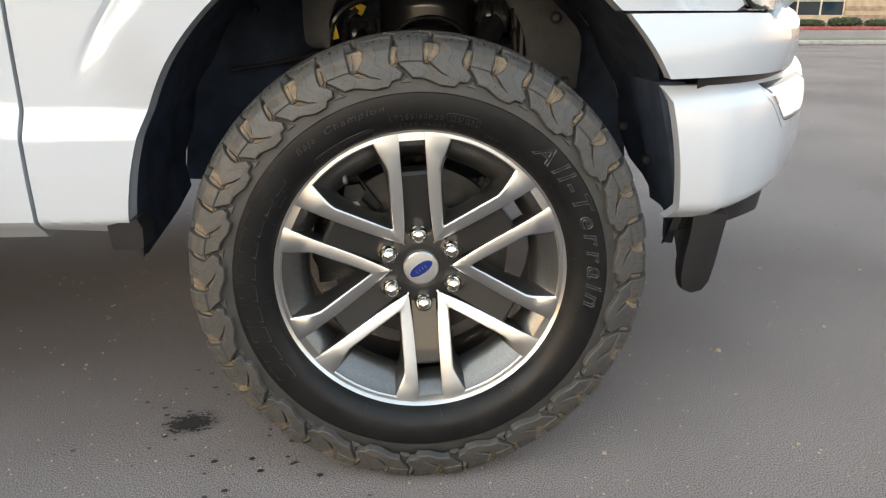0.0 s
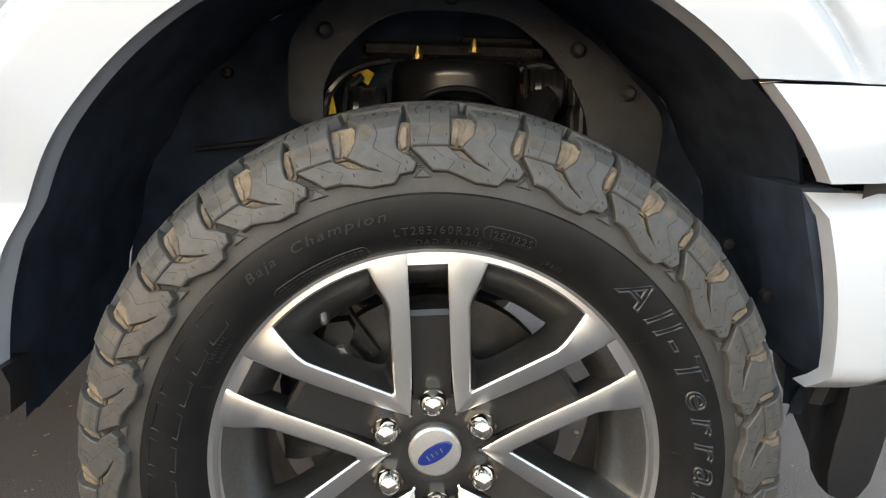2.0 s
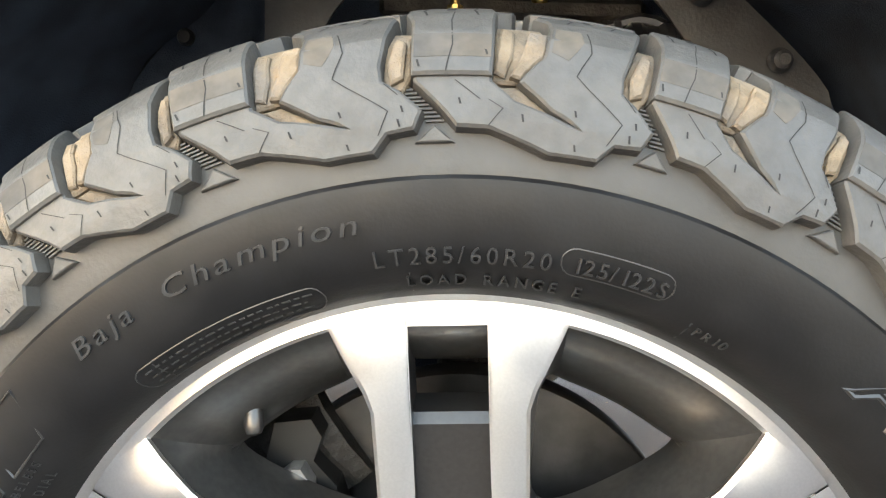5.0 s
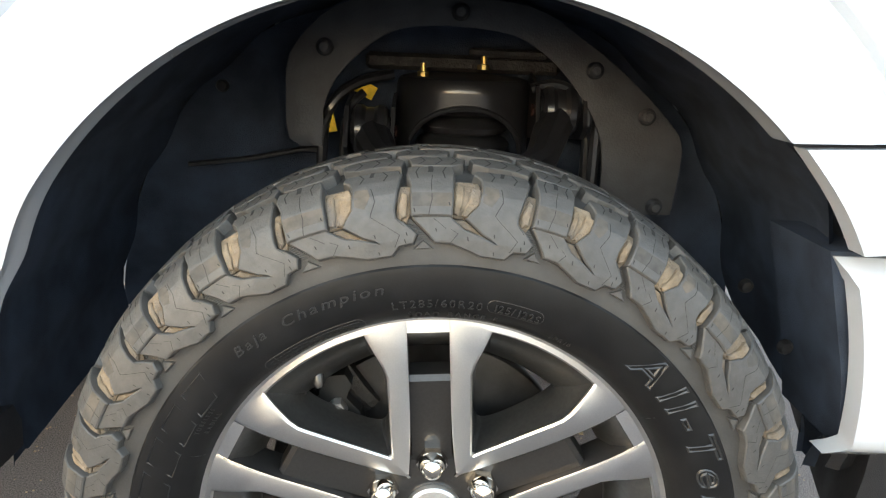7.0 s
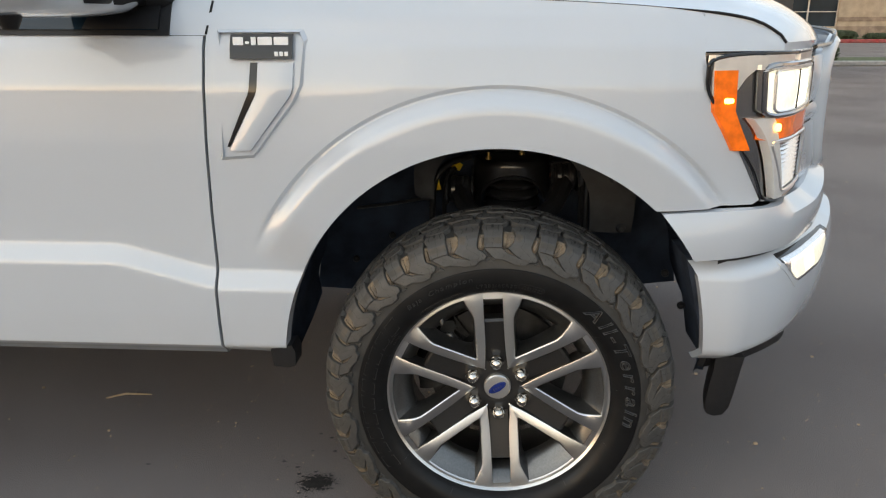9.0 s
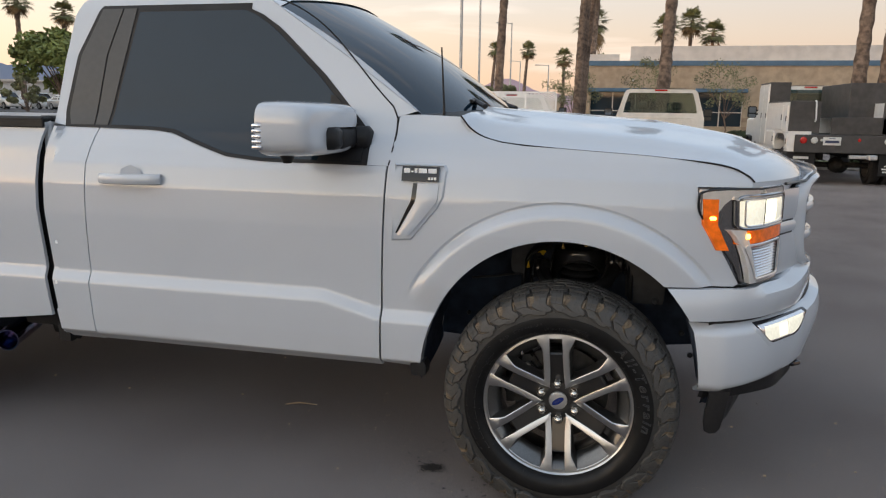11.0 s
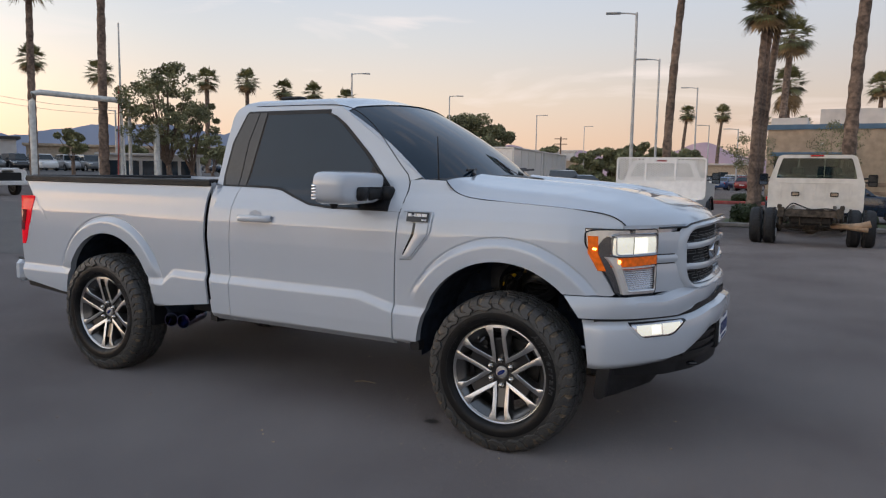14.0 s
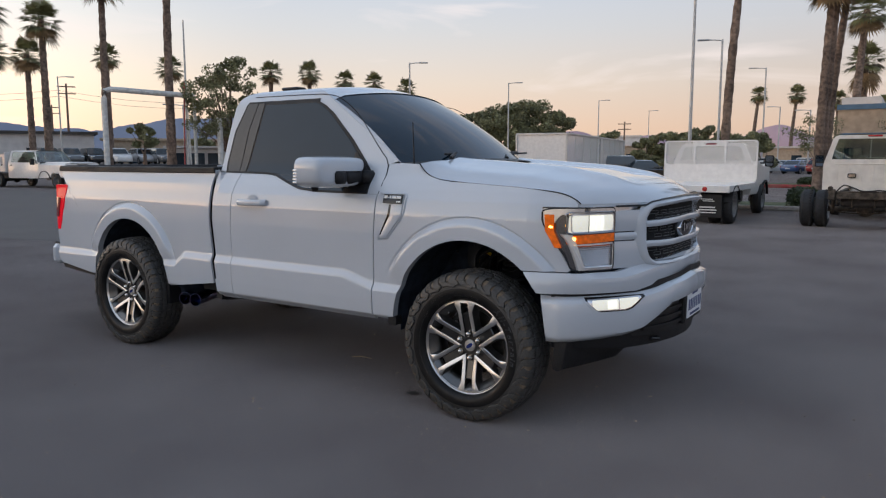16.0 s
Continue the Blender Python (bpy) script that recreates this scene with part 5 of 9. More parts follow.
for sx, bz in ((-0.106, 0.811), (0.170, 0.850)):
    g = Geo().lathe([(0.0001, -0.030), (0.020, -0.030), (0.022, -0.026), (0.031, -0.026), (0.037, -0.021), (0.038, -0.012), (0.034, -0.006), (0.034, 0.006), (0.038, 0.012), (0.037, 0.021), (0.031, 0.026), (0.022, 0.026), (0.020, 0.030), (0.0001, 0.030)], 26)
    g.v = [(sx + y, 0.385 + x, bz + z) for x, y, z in g.v]
    both("arm_bushing", g, SATIN, truck, "black control-arm bushing")
    g = Geo().tube([(sx - 0.040, 0.385, bz), (sx + 0.040, 0.385, bz)], 0.009, 8)
    both("arm_bolt", g, RUST, truck, "rusty bolt")
    for dx in (-0.034, 0.034):
        g = Geo().prism([(0.345, bz - 0.022), (0.372, bz + 0.036), (0.46, bz + 0.052), (0.46, bz - 0.05), (0.37, bz - 0.04)], sx + dx - 0.003, sx + dx + 0.003, "x")
        both("arm_bracket", g, SATIN, truck)
    g = Geo().tube([(sx, 0.385, bz - 0.004), (sx * 0.8, 0.30, 0.785), (sx * 0.35, 0.20, 0.755), (0.0, 0.16, 0.735)], [0.03, 0.024, 0.022, 0.03], 10)
    both("control_arm", g, SATIN, truck, "black upper control arm")
g = Geo().box((0.226, 0.384, 0.775), (0.016, 0.030, 0.150), pose(0, 0, 0, 0, 0, 0), b=0.005).box((0.212, 0.378, 0.842), (0.012, 0.012, 0.030), b=0.003)
both("sensor_bracket", g, SATIN, truck, "black upright bracket")
g = Geo().box((0.03, 0.478, 0.912), (0.30, 0.05, 0.026), b=0.006).box((0.10, 0.470, 0.930), (0.12, 0.04, 0.014), b=0.004)
both("frame_ledge", g, IRON, truck, "dull brown ledge of the frame")
for px, py, pz, rz, sz in ((-0.117, 0.430, 0.868, 28, (0.030, 0.0015, 0.022)), (-0.168, 0.405, 0.820, 78, (0.034, 0.0015, 0.014))):
    g = Geo().box((0, 0, 0), sz, pose(px, py, pz, 10, rz, 5), b=0.0005)
    part("tag", g, YELLOW, truck, "yellow paper tag")
g = Geo().tube(smooth_line([(-0.185, 0.41, 0.700), (-0.182, 0.405, 0.76), (-0.176, 0.405, 0.82), (-0.158, 0.41, 0.857), (-0.125, 0.42, 0.880), (-0.075, 0.43, 0.893)], 20), 0.0085, 9)
part("brake_hose", g, SATIN, truck, "black hose over the control arm")
g = Geo().tube(smooth_line([(-0.150, 0.40, 0.700), (-0.148, 0.395, 0.78), (-0.140, 0.40, 0.84), (-0.118, 0.41, 0.865)], 14), 0.0065, 8)
part("brake_hose", g, SATIN, truck, "black hose over the control arm")
g = Geo().tube(smooth_line([(0.130, 0.39, 0.882), (0.165, 0.382, 0.890), (0.200, 0.380, 0.868), (0.213, 0.380, 0.815), (0.215, 0.385, 0.72)], 16), 0.0075, 8)
part("brake_hose", g, SATIN, truck, "black hose over the control arm")
# added tube: stands for the light reflected along the liner's lower seam
g = Geo().tube([(-0.40, 0.452, 0.738), (-0.30, 0.445, 0.752), (-0.215, 0.43, 0.772), (-0.18, 0.42, 0.775)], 0.0045, 7)
part("brake_pipe", g, STEEL, truck, "thin steel tube for the glint along the liner's seam")
BRASS = mat("brass_stud", (0.50, 0.36, 0.13), 0.3, 0.9, var=0.15, scale=80)
for x, z in ((-0.030, 0.897), (0.057, 0.910)):
    g = Geo().lathe([(0.0001, -0.016), (0.004, -0.0155), (0.005, -0.004), (0.0085, -0.003), (0.0085, 0.004)], 10)
    g.v = [(x + px, 0.386 + pz, z - py) for px, py, pz in g.v]
    part("stud", g, BRASS, truck, "small brass stud")
for x, y, z in ((0.405, 0.20, 0.640), (0.43, 0.12, 0.585), (-0.30, 0.44, 0.66), (-0.40, 0.40, 0.60), (-0.335, 0.425, 0.865)):
    g = Geo().lathe([(0.0001, -0.006), (0.007, -0.005), (0.010, 0.0), (0.010, 0.004)], 12, c=(x, y, z))
    part("liner_clip", g, BLACK, truck)

# ---- the pickup: lamps ----
AMBER = mat("amber_lens", (0.70, 0.13, 0.006), 0.15, var=0.25, scale=45, coat=0.8, emit=(1.0, 0.17, 0.006, 0.14))
LENS = mat("headlight_lens", (0.66, 0.65, 0.57), 0.08, emit=(1.0, 0.97, 0.82, 0.46), var=0.10, scale=90, coat=1.0)
GLOW = mat("lamp_glow", (1.0, 0.95, 0.8), 0.3, emit=(1.0, 0.97, 0.84, 0.68))
AMBERGLOW = mat("amber_glow", (1.0, 0.5, 0.1), 0.3, emit=(1.0, 0.42, 0.06, 8.0))
REFLECT = mat("reflector_ribs", (0.78, 0.78, 0.80), 0.22, 0.9, var=0.08, scale=150)
SMOKE = mat("smoked_chrome_housing", (0.30, 0.30, 0.31), 0.16, 1.0, var=0.1, scale=20, coat=1.0)
BEZEL = mat("satin_chrome_bezel", (0.80, 0.80, 0.81), 0.30, 1.0, var=0.06, scale=30)
RED = mat("red_lens", (0.42, 0.004, 0.010), 0.14, var=0.12, scale=40, coat=0.0, spec=0.2, emit=(1.0, 0.008, 0.03, 0.30))

hl_lo = sym([0.0, 0.005, 0.018, 0.034, 0.05, 0.4], [1.11, 1.09, 0.99, 0.875, 0.862, 0.862])
hl_hi = sym([0.0, 0.24, 0.42], [1.184, 1.182, 1.184])


def two_sided(name, P, material, back, label=""):
    gg = Geo().panel(P, back)
    return both(name, gg, material, truck, label)


two_sided("headlight_housing", UP.strip(0.002, 0.236, 34, hl_lo, hl_hi, 14, lambda y, v: -0.012), SMOKE, (-0.03, 0.02, 0), "smoked grey headlight housing")
two_sided("headlight_brow", UP.strip(0.10, 0.418, 24, sym([0.1, 0.24, 0.27, 0.42], [1.166, 1.162, 1.160, 1.172]), sym([0.1, 0.42], [1.186, 1.185]), 3, lambda y, v: 0.004), BEZEL, (-0.02, 0.01, 0), "bright brow above the headlight")
# chrome surround: outer upright, slanting to the foot
g = Geo().panel(UP.strip(0.004, 0.075, 16, lambda y: max(hl_lo(y) + 0.006, interp([0.0, 0.02, 0.05, 0.075], [1.0, 1.155, 1.158, 1.158], y)), lambda y: 1.180, 3, lambda y, v: 0.003), (-0.01, 0.01, 0))
both("headlight_bezel", g, BEZEL, truck, "chrome headlight surround")
P = []
for i in range(25):
    t = i / 24
    z = lerp(1.050, 0.870, t)
    y0 = interp([0.0, 1.0], [0.0205, 0.058], t)
    y1 = interp([0.0, 1.0], [0.0370, 0.084], t)
    row = []
    for k in range(4):
        y = lerp(y0, y1, k / 3)
        row.append((UP.at(y) + 0.006, y - 0.006, z))
    P.append(row)
BLADE = mat("bright_satin_blade", (0.78, 0.77, 0.75), 0.28, 0.35, var=0.03, scale=40, coat=0.5)
two_sided("headlight_blade", P, BLADE, (-0.015, 0.01, 0), "chrome blade in the headlight")
two_sided("headlight_foot", UP.strip(0.062, 0.232, 16, lambda y: 0.868, lambda y: 0.880, 1, lambda y, v: 0.004), BEZEL, (-0.015, 0.01, 0))
# amber side marker
P = []
for i in range(13):
    t = i / 12
    z = lerp(1.150, 0.983, t)
    y0 = interp([0, 0.5, 1.0], [0.0045, 0.0055, 0.0148], t)
    y1 = interp([0, 0.5, 1.0], [0.0135, 0.0140, 0.0215], t)
    P.append([(UP.at(lerp(y0, y1, k / 4)) + 0.001, lerp(y0, y1, k / 4) - 0.006, z) for k in range(5)])
two_sided("side_marker", P, AMBER, (-0.01, 0.012, 0), "amber side marker")
g = Geo().box((UP.at(0.010) + 0.004, 0.003, 1.088), (0.020, 0.008, 0.011), b=0.003)
both("marker_bulb", g, AMBERGLOW, truck, "lit amber bulb")
# projector lens, turn strip, lower reflector
two_sided("projector", UP.strip(0.035, 0.226, 16, lambda y: interp([0.03, 0.23], [1.058, 1.066], y), lambda y: 1.148 - 0.006 * smooth01((0.05 - y) / 0.015), 5, lambda y, v: 0.002 + 0.006 * math.sin(math.pi * v)), LENS, (-0.02, 0.01, 0), "lit headlight lens")
for ya_, yb_ in ((0.100, 0.122), (0.127, 0.149), (0.154, 0.170)):
    two_sided("projector_core", UP.strip(ya_, yb_, 3, lambda y: 1.072, lambda y: 1.143, 4, lambda y, v: 0.0075 + 0.003 * math.sin(math.pi * v)), GLOW, (-0.004, 0.002, 0), "glowing lamp core")


def up_point(y, z, k):
    d = 0.004
    tx = UP.at(y + d) - UP.at(y - d)
    ln = math.hypot(tx, 2 * d)
    return (UP.at(y) + 2 * d / ln * k, y - tx / ln * k, z)


def rounded(corners, r):
    """Closed outline in (y, z) with rounded corners; r: radius in y and z."""
    out = []
    n = len(corners)
    for i in range(n):
        p, a, b = Vector(corners[i]), Vector(corners[i - 1]), Vector(corners[(i + 1) % n])
        ra, rb = min(r, (a - p).length * 0.45), min(r, (b - p).length * 0.45)
        s, e = p + (a - p).normalized() * ra, p + (b - p).normalized() * rb
        for k in range(6):
            t = k / 5
            out.append(tuple(s * (1 - t) ** 2 + p * 2 * t * (1 - t) + e * t * t))
        for k in range(1, 8):
            nb, na = Vector(corners[(i + 1) % n]), Vector(corners[(i + 2) % n])
            e2 = nb + (p - nb).normalized() * min(r, (nb - p).length * 0.45)
            out.append(tuple(e.lerp(e2, k / 8)))
    return out


def up_loop(name, corners, r, k, thick, material, label=""):
    P = [up_point(y, z, k) for y, z in rounded(corners, r)]
    both(name, Geo().tube(P + P[:1], thick, 7), material, truck, label)


SHELL = [(0.0022, 1.183), (0.0022, 1.110), (0.018, 0.985), (0.036, 0.868), (0.238, 0.866), (0.238, 1.183)]
up_loop("headlight_seal", SHELL, 0.022, 0.001, 0.0042, GLOSSBLK, "black seal round the headlight")
up_loop("lens_frame", [(0.0245, 1.160), (0.0270, 1.054), (0.232, 1.060), (0.232, 1.160)], 0.014, 0.006, 0.0060, SMOKE, "chrome frame of the headlight lens")
up_loop("lens_frame", [(0.034, 1.150), (0.036, 1.062), (0.226, 1.068), (0.226, 1.151)], 0.012, 0.0065, 0.0035, BEZEL)
up_loop("reflector_frame", [(0.036, 0.998), (0.074, 0.884), (0.228, 0.884), (0.228, 1.004)], 0.012, 0.006, 0.0042, BEZEL, "chrome frame of the lower reflector")
both("lens_divider", Geo().tube([up_point(0.092, 1.064, 0.0095), up_point(0.092, 1.106, 0.0105), up_point(0.092, 1.148, 0.0095)], 0.0016, 6), GLOSSBLK, truck)
two_sided("projector_frame", UP.strip(0.0225, 0.236, 16, lambda y: 1.150, lambda y: 1.160, 1, lambda y, v: 0.008), BEZEL, (-0.02, 0.01, 0))
two_sided("turn_signal", UP.strip(0.031, 0.236, 16, lambda y: interp([0.03, 0.23], [1.003, 1.012], y), lambda y: interp([0.03, 0.23], [1.046, 1.054], y), 3, lambda y, v: 0.006), AMBER, (-0.02, 0.01, 0), "amber turn-signal strip")
g = Geo().box((UP.at(0.040) + 0.010, 0.034, 1.030), (0.012, 0.012, 0.016), b=0.003)
both("turn_bulb", g, AMBERGLOW, truck)
for k in range(11):
    z = 0.888 + 0.0098 * k
    two_sided("reflector_rib", UP.strip(interp([0, 10], [0.084, 0.048], k), 0.224, 8, lambda y: z, lambda y: z + 0.0080, 1, lambda y, v: 0.002 - 0.007 * v), REFLECT, (-0.012, 0.006, 0))

# fog lamps in the bumper
fog_lo = lambda y: interp([0.058, 0.072, 0.102, 0.232, 0.262, 0.330], [0.722, 0.703, 0.664, 0.664, 0.674, 0.727], y)
fog_hi = lambda y: interp([0.05, 0.34], [0.726, 0.731], y)


def fog_part(name, y0, y1, n, lo, hi, off, material, back, label="", dome=0.0):
    """A piece of the fog lamp lying on the bumper's curve, off metres proud of it."""
    def push(y, v):
        z = lerp(lo(y), hi(y), v)
        return bumper_push(y, (z - b_lo(y)) / (b_hi(y) - b_lo(y))) + off + dome * math.sin(math.pi * v)
    two_sided(name, BUM.strip(y0, y1, n, lo, hi, 8, push), material, back, label)


fog_part("fog_recess", 0.052, 0.352, 30, lambda y: fog_lo(y) - 0.014, lambda y: 0.734, 0.0015, PAINT, (-0.02, 0.01, 0))
fog_part("fog_housing", 0.060, 0.342, 30, lambda y: fog_lo(y - 0.008) - 0.003, lambda y: 0.734, 0.0032, GLOSSBLK, (-0.02, 0.01, 0), "black fog lamp housing")
fog_part("fog_reflector", 0.066, 0.318, 26, lambda y: fog_lo(y) + 0.002, fog_hi, 0.0046, REFLECT, (-0.02, 0.01, 0))
fog_part("fog_lens", 0.084, 0.200, 18, lambda y: max(fog_lo(y) + 0.006, 0.671), lambda y: fog_hi(y) - 0.006, 0.0062, LENS, (-0.01, 0.005, 0))
fog_part("fog_light", 0.150, 0.190, 8, lambda y: 0.676, lambda y: 0.716, 0.0078, GLOW, (-0.006, 0.003, 0), "lit fog lamp", 0.003)
fog_part("fog_lens", 0.206, 0.300, 14, lambda y: fog_lo(y) + 0.006, lambda y: fog_hi(y) - 0.006, 0.0062, LENS, (-0.01, 0.005, 0))

# ---- the pickup: grille ----
GRI = Plan([(0.700, 0.228), (0.762, 0.33), (0.820, 0.42), (0.858, 0.50), (0.882, 0.62), (0.890, 0.75), (0.890, YC)])
for z0, z1 in ((1.058, 1.172), (1.013, 1.052), (0.868, 1.007)):
    two_sided("grille_wing", GRI.strip(0.238, 0.410, 16, lambda y: z0, lambda y: z1 - (0.006 if z1 > 1.1 else 0), 4, lambda y, v: 0.006 * math.sin(math.pi * v) - 0.006), PAINT, (-0.02, 0.01, 0))
two_sided("wing_back", GRI.strip(0.236, 0.40, 12, lambda y: 0.865, lambda y: 1.165, 1, lambda y, v: -0.016), SEAMDARK, (-0.01, 0.005, 0))
part("grille_back", Geo().grid(GRI.strip(0.38, FAR - 0.38, 40, lambda y: 0.90, lambda y: 1.18, 4, lambda y, v: -0.04)), SEAMDARK, truck, "black grille mesh backing")
gl = sym([0.43, 0.91], [0.0, 1.0])
for nm, y0, za, zb, pu in (("grille_bar", 0.405, 1.076, 1.108, 0.004), ("grille_bar", 0.400, 0.972, 1.004, 0.004)):
    rise = sym([0.43, 0.6, 0.91], [0.0, 0.006, 0.010] if za > 1.05 else [0.0, -0.004, -0.006])
    P = GRI.strip(y0, FAR - y0, 60, lambda y: za + rise(y), lambda y: zb + rise(y), 4, lambda y, v: pu + 0.006 * math.sin(math.pi * v))
    part(nm, Geo().panel(P, (-0.05, 0, 0)), PAINT, truck)
loop = [(0.400, 1.115), (0.432, 1.166), (0.52, 1.180), (0.70, 1.187), (YC, 1.190)]
low = [(0.410, 0.965), (0.450, 0.902), (0.54, 0.892), (0.70, 0.888), (YC, 0.887)]
ring = loop + [(FAR - y, z) for y, z in reversed(loop[:-1])] + [(FAR - y, z) for y, z in low[:-1]] + list(reversed(low))
ring = [(p.x, p.z) for p in smooth_line([(y, 0, z) for y, z in ring + ring[:1]], 120)][:-1]
P = []
for grow, push in ((0.046, -0.012), (0.040, 0.006), (0.024, 0.018), (0.008, 0.014), (0.0, 0.002), (0.0, -0.045)):
    row = []
    for i, (y, z) in enumerate(ring):
        a, b = ring[i - 1], ring[(i + 1) % len(ring)]
        ty, tz = b[0] - a[0], b[1] - a[1]
        ln = math.hypot(ty, tz) or 1
        yy, zz = y - tz / ln * grow, z + ty / ln * grow * (0.62 if z < 1.0 else 0.80)
        row.append((GRI.at(max(0.3, min(FAR - 0.3, yy))) + push, yy, zz))
    P.append(row)
part("grille_surround", Geo().grid(P, close_v=True), PAINT, truck, "body-coloured rounded grille surround", 50)
SLOT = mat("satin_grey_slot", (0.060, 0.062, 0.065), 0.4, 0.1, var=0.1, scale=60)
for row_, zc in enumerate((1.150, 1.127, 1.058, 1.026, 0.956, 0.930)):
    for k in range(11):
        y0 = 0.440 + k * 0.088 + 0.040 * (row_ % 2)
        if y0 > FAR - 0.50 or (abs(y0 + 0.03 - YC) < 0.19 and 1.0 < zc < 1.09):
            continue
        corners = [(y0, zc - 0.0075), (y0 + 0.060, zc - 0.0075), (y0 + 0.060, zc + 0.0075), (y0, zc + 0.0075)]
        loop_ = [(GRI.at(y) - 0.014, y, z) for y, z in corners]
        part("grille_insert", Geo().tube(loop_ + loop_[:1], 0.0022, 5), SLOT, truck)
RINGQ = [2 * math.pi * i / 44 for i in range(44)]


def oval(rows):
    """Rings of an upright oval: (scale, x)."""
    return [[(x, YC + k * 0.145 * math.cos(q), 1.046 + k * 0.060 * math.sin(q)) for q in RINGQ] for k, x in rows]


part("emblem_mount", Geo().grid(oval(((1.12, 0.835), (1.08, 0.868), (0.98, 0.876), (0.001, 0.876))), close_v=True), BLACK, truck, "", 45)
part("emblem_ring", Geo().grid(oval(((1.0, 0.872), (1.0, 0.890), (0.97, 0.895), (0.92, 0.895), (0.90, 0.890))), close_v=True), CHROME, truck, "chrome oval emblem ring", 45)
part("emblem_face", Geo().grid(oval(((0.905, 0.8895), (0.5, 0.893), (0.001, 0.894))), close_v=True), GLOSSBLK, truck, "dark oval emblem", 45)
em = Geo()
for dy, hh in ((-0.066, 0.048), (-0.026, 0.030), (0.014, 0.030), (0.058, 0.040)):
    em.box((0.895, YC + dy, 1.046), (0.003, 0.018, hh), b=0.001)
tagged(part("emblem_mark", em, CHROME, truck), kind="stuff")

# dark gap under the hood's front edge
gap_z = sym([0.236, 0.40, 0.432, 0.52, 0.70, YC], [1.188, 1.190, 1.206, 1.219, 1.226, 1.229])
part("hood_gap", Geo().tube([(GRI.at(y) + 0.002, y, gap_z(y)) for y in np.linspace(0.238, FAR - 0.238, 90)], 0.0055, 6), GLOSSBLK, truck)

# number plate with plain bars
PLATEW = mat("plate_white", (0.75, 0.76, 0.78), 0.45, var=0.04, scale=40)
PLATEINK = mat("plate_ink", (0.03, 0.05, 0.16), 0.5, var=0.1, scale=60)
g = Geo().box((0.922, YC, 0.615), (0.05, 0.36, 0.20), b=0.01)
part("plate_holder", g, BLACK, truck, "black number plate holder")
g = Geo().box((0.951, YC, 0.618), (0.006, 0.305, 0.152), b=0.002)
part("number_plate", g, PLATEW, truck, "white front number plate")
g = Geo()
for k in range(7):
    g.box((0.955, YC - 0.122 + 0.0405 * k, 0.615), (0.002, 0.022, 0.062), b=0.0006)
g.box((0.955, YC, 0.675), (0.002, 0.12, 0.016), b=0.0006).box((0.955, YC, 0.560), (0.002, 0.20, 0.014), b=0.0006)
tagged(part("plate_mark", g, PLATEINK, truck), kind="stuff")
for yy in (0.50, FAR - 0.50):
    g = Geo().tube([(0.78, yy - 0.03, 0.478), (0.845, yy - 0.028, 0.474), (0.870, yy, 0.472), (0.845, yy + 0.028, 0.474), (0.78, yy + 0.03, 0.478)], 0.010, 8)
    part("tow_hook", g, GLOSSBLK, truck, "black tow hook")

# ---- the pickup: mirrors, handles, badge, small parts ----


def mirror_shape(far):
    # C-shaped shell: a deep upper lobe, a notch for the arm, a thin lower lip
    poly = [(0.045, 1.362), (0.058, 1.385), (0.052, 1.425), (0.02, 1.440), (-0.16, 1.444), (-0.285, 1.440), (-0.325, 1.425), (-0.340, 1.39), (-0.338, 1.32), (-0.322, 1.285), (-0.28, 1.266), (-0.15, 1.259), (-0.02, 1.262), (0.005, 1.270), (0.002, 1.279), (-0.15, 1.281), (-0.195, 1.285), (-0.207, 1.300), (-0.207, 1.345), (-0.195, 1.360)]
    ring = [(p.x, p.z) for p in smooth_line([(a, 0, b) for a, b in poly + poly[:1]], 90)][:-1]
    g1 = Geo()
    P = []
    for x, k in ((-0.945, 0.93), (-0.950, 0.975), (-0.940, 1.0), (-0.90, 1.0), (-0.855, 0.985), (-0.820, 0.955), (-0.795, 0.90), (-0.778, 0.80), (-0.770, 0.62)):
        P.append([(x + 0.10 * (y + 0.15) , -0.16 + (y + 0.16) * (1 - (1 - k) * 0.55), 1.352 + (z - 1.352) * k) for y, z in ring])
    g1.grid(P, close_v=True)
    n = len(ring)
    g1.f.append(tuple(range(n)))
    g1.f.append(tuple(len(P) * n - n + k for k in range(n)))
    g2 = Geo().box((-0.80, -0.165, 1.322), (0.11, 0.085, 0.074), b=0.014).box((-0.80, 0.005, 1.320), (0.10, 0.245, 0.072), b=0.016).box((-0.775, 0.075, 1.318), (0.14, 0.12, 0.085), b=0.02)
    g3 = Geo()
    for k in range(5):
        g3.box((-0.963, -0.332, 1.295 + 0.017 * k), (0.034, 0.022, 0.013), b=0.003)
    g4 = Geo().tube([(-0.905, -0.235, 1.266), (-0.905, -0.235, 1.240)], [0.026, 0.014], 12)
    for nm, ge, ml, lb in (("mirror_shell", g1, PAINT, "body-coloured mirror shell"), ("mirror_arm", g2, BLACK, "black mirror arm"), ("mirror_signal", g3, REFLECT, "clear mirror turn signal"), ("mirror_lamp", g4, BLACK, "")):
        if far:
            ge.v = [(x, FAR - y, z) for x, y, z in ge.v]
        part(nm, ge, ml, truck, lb, 45)


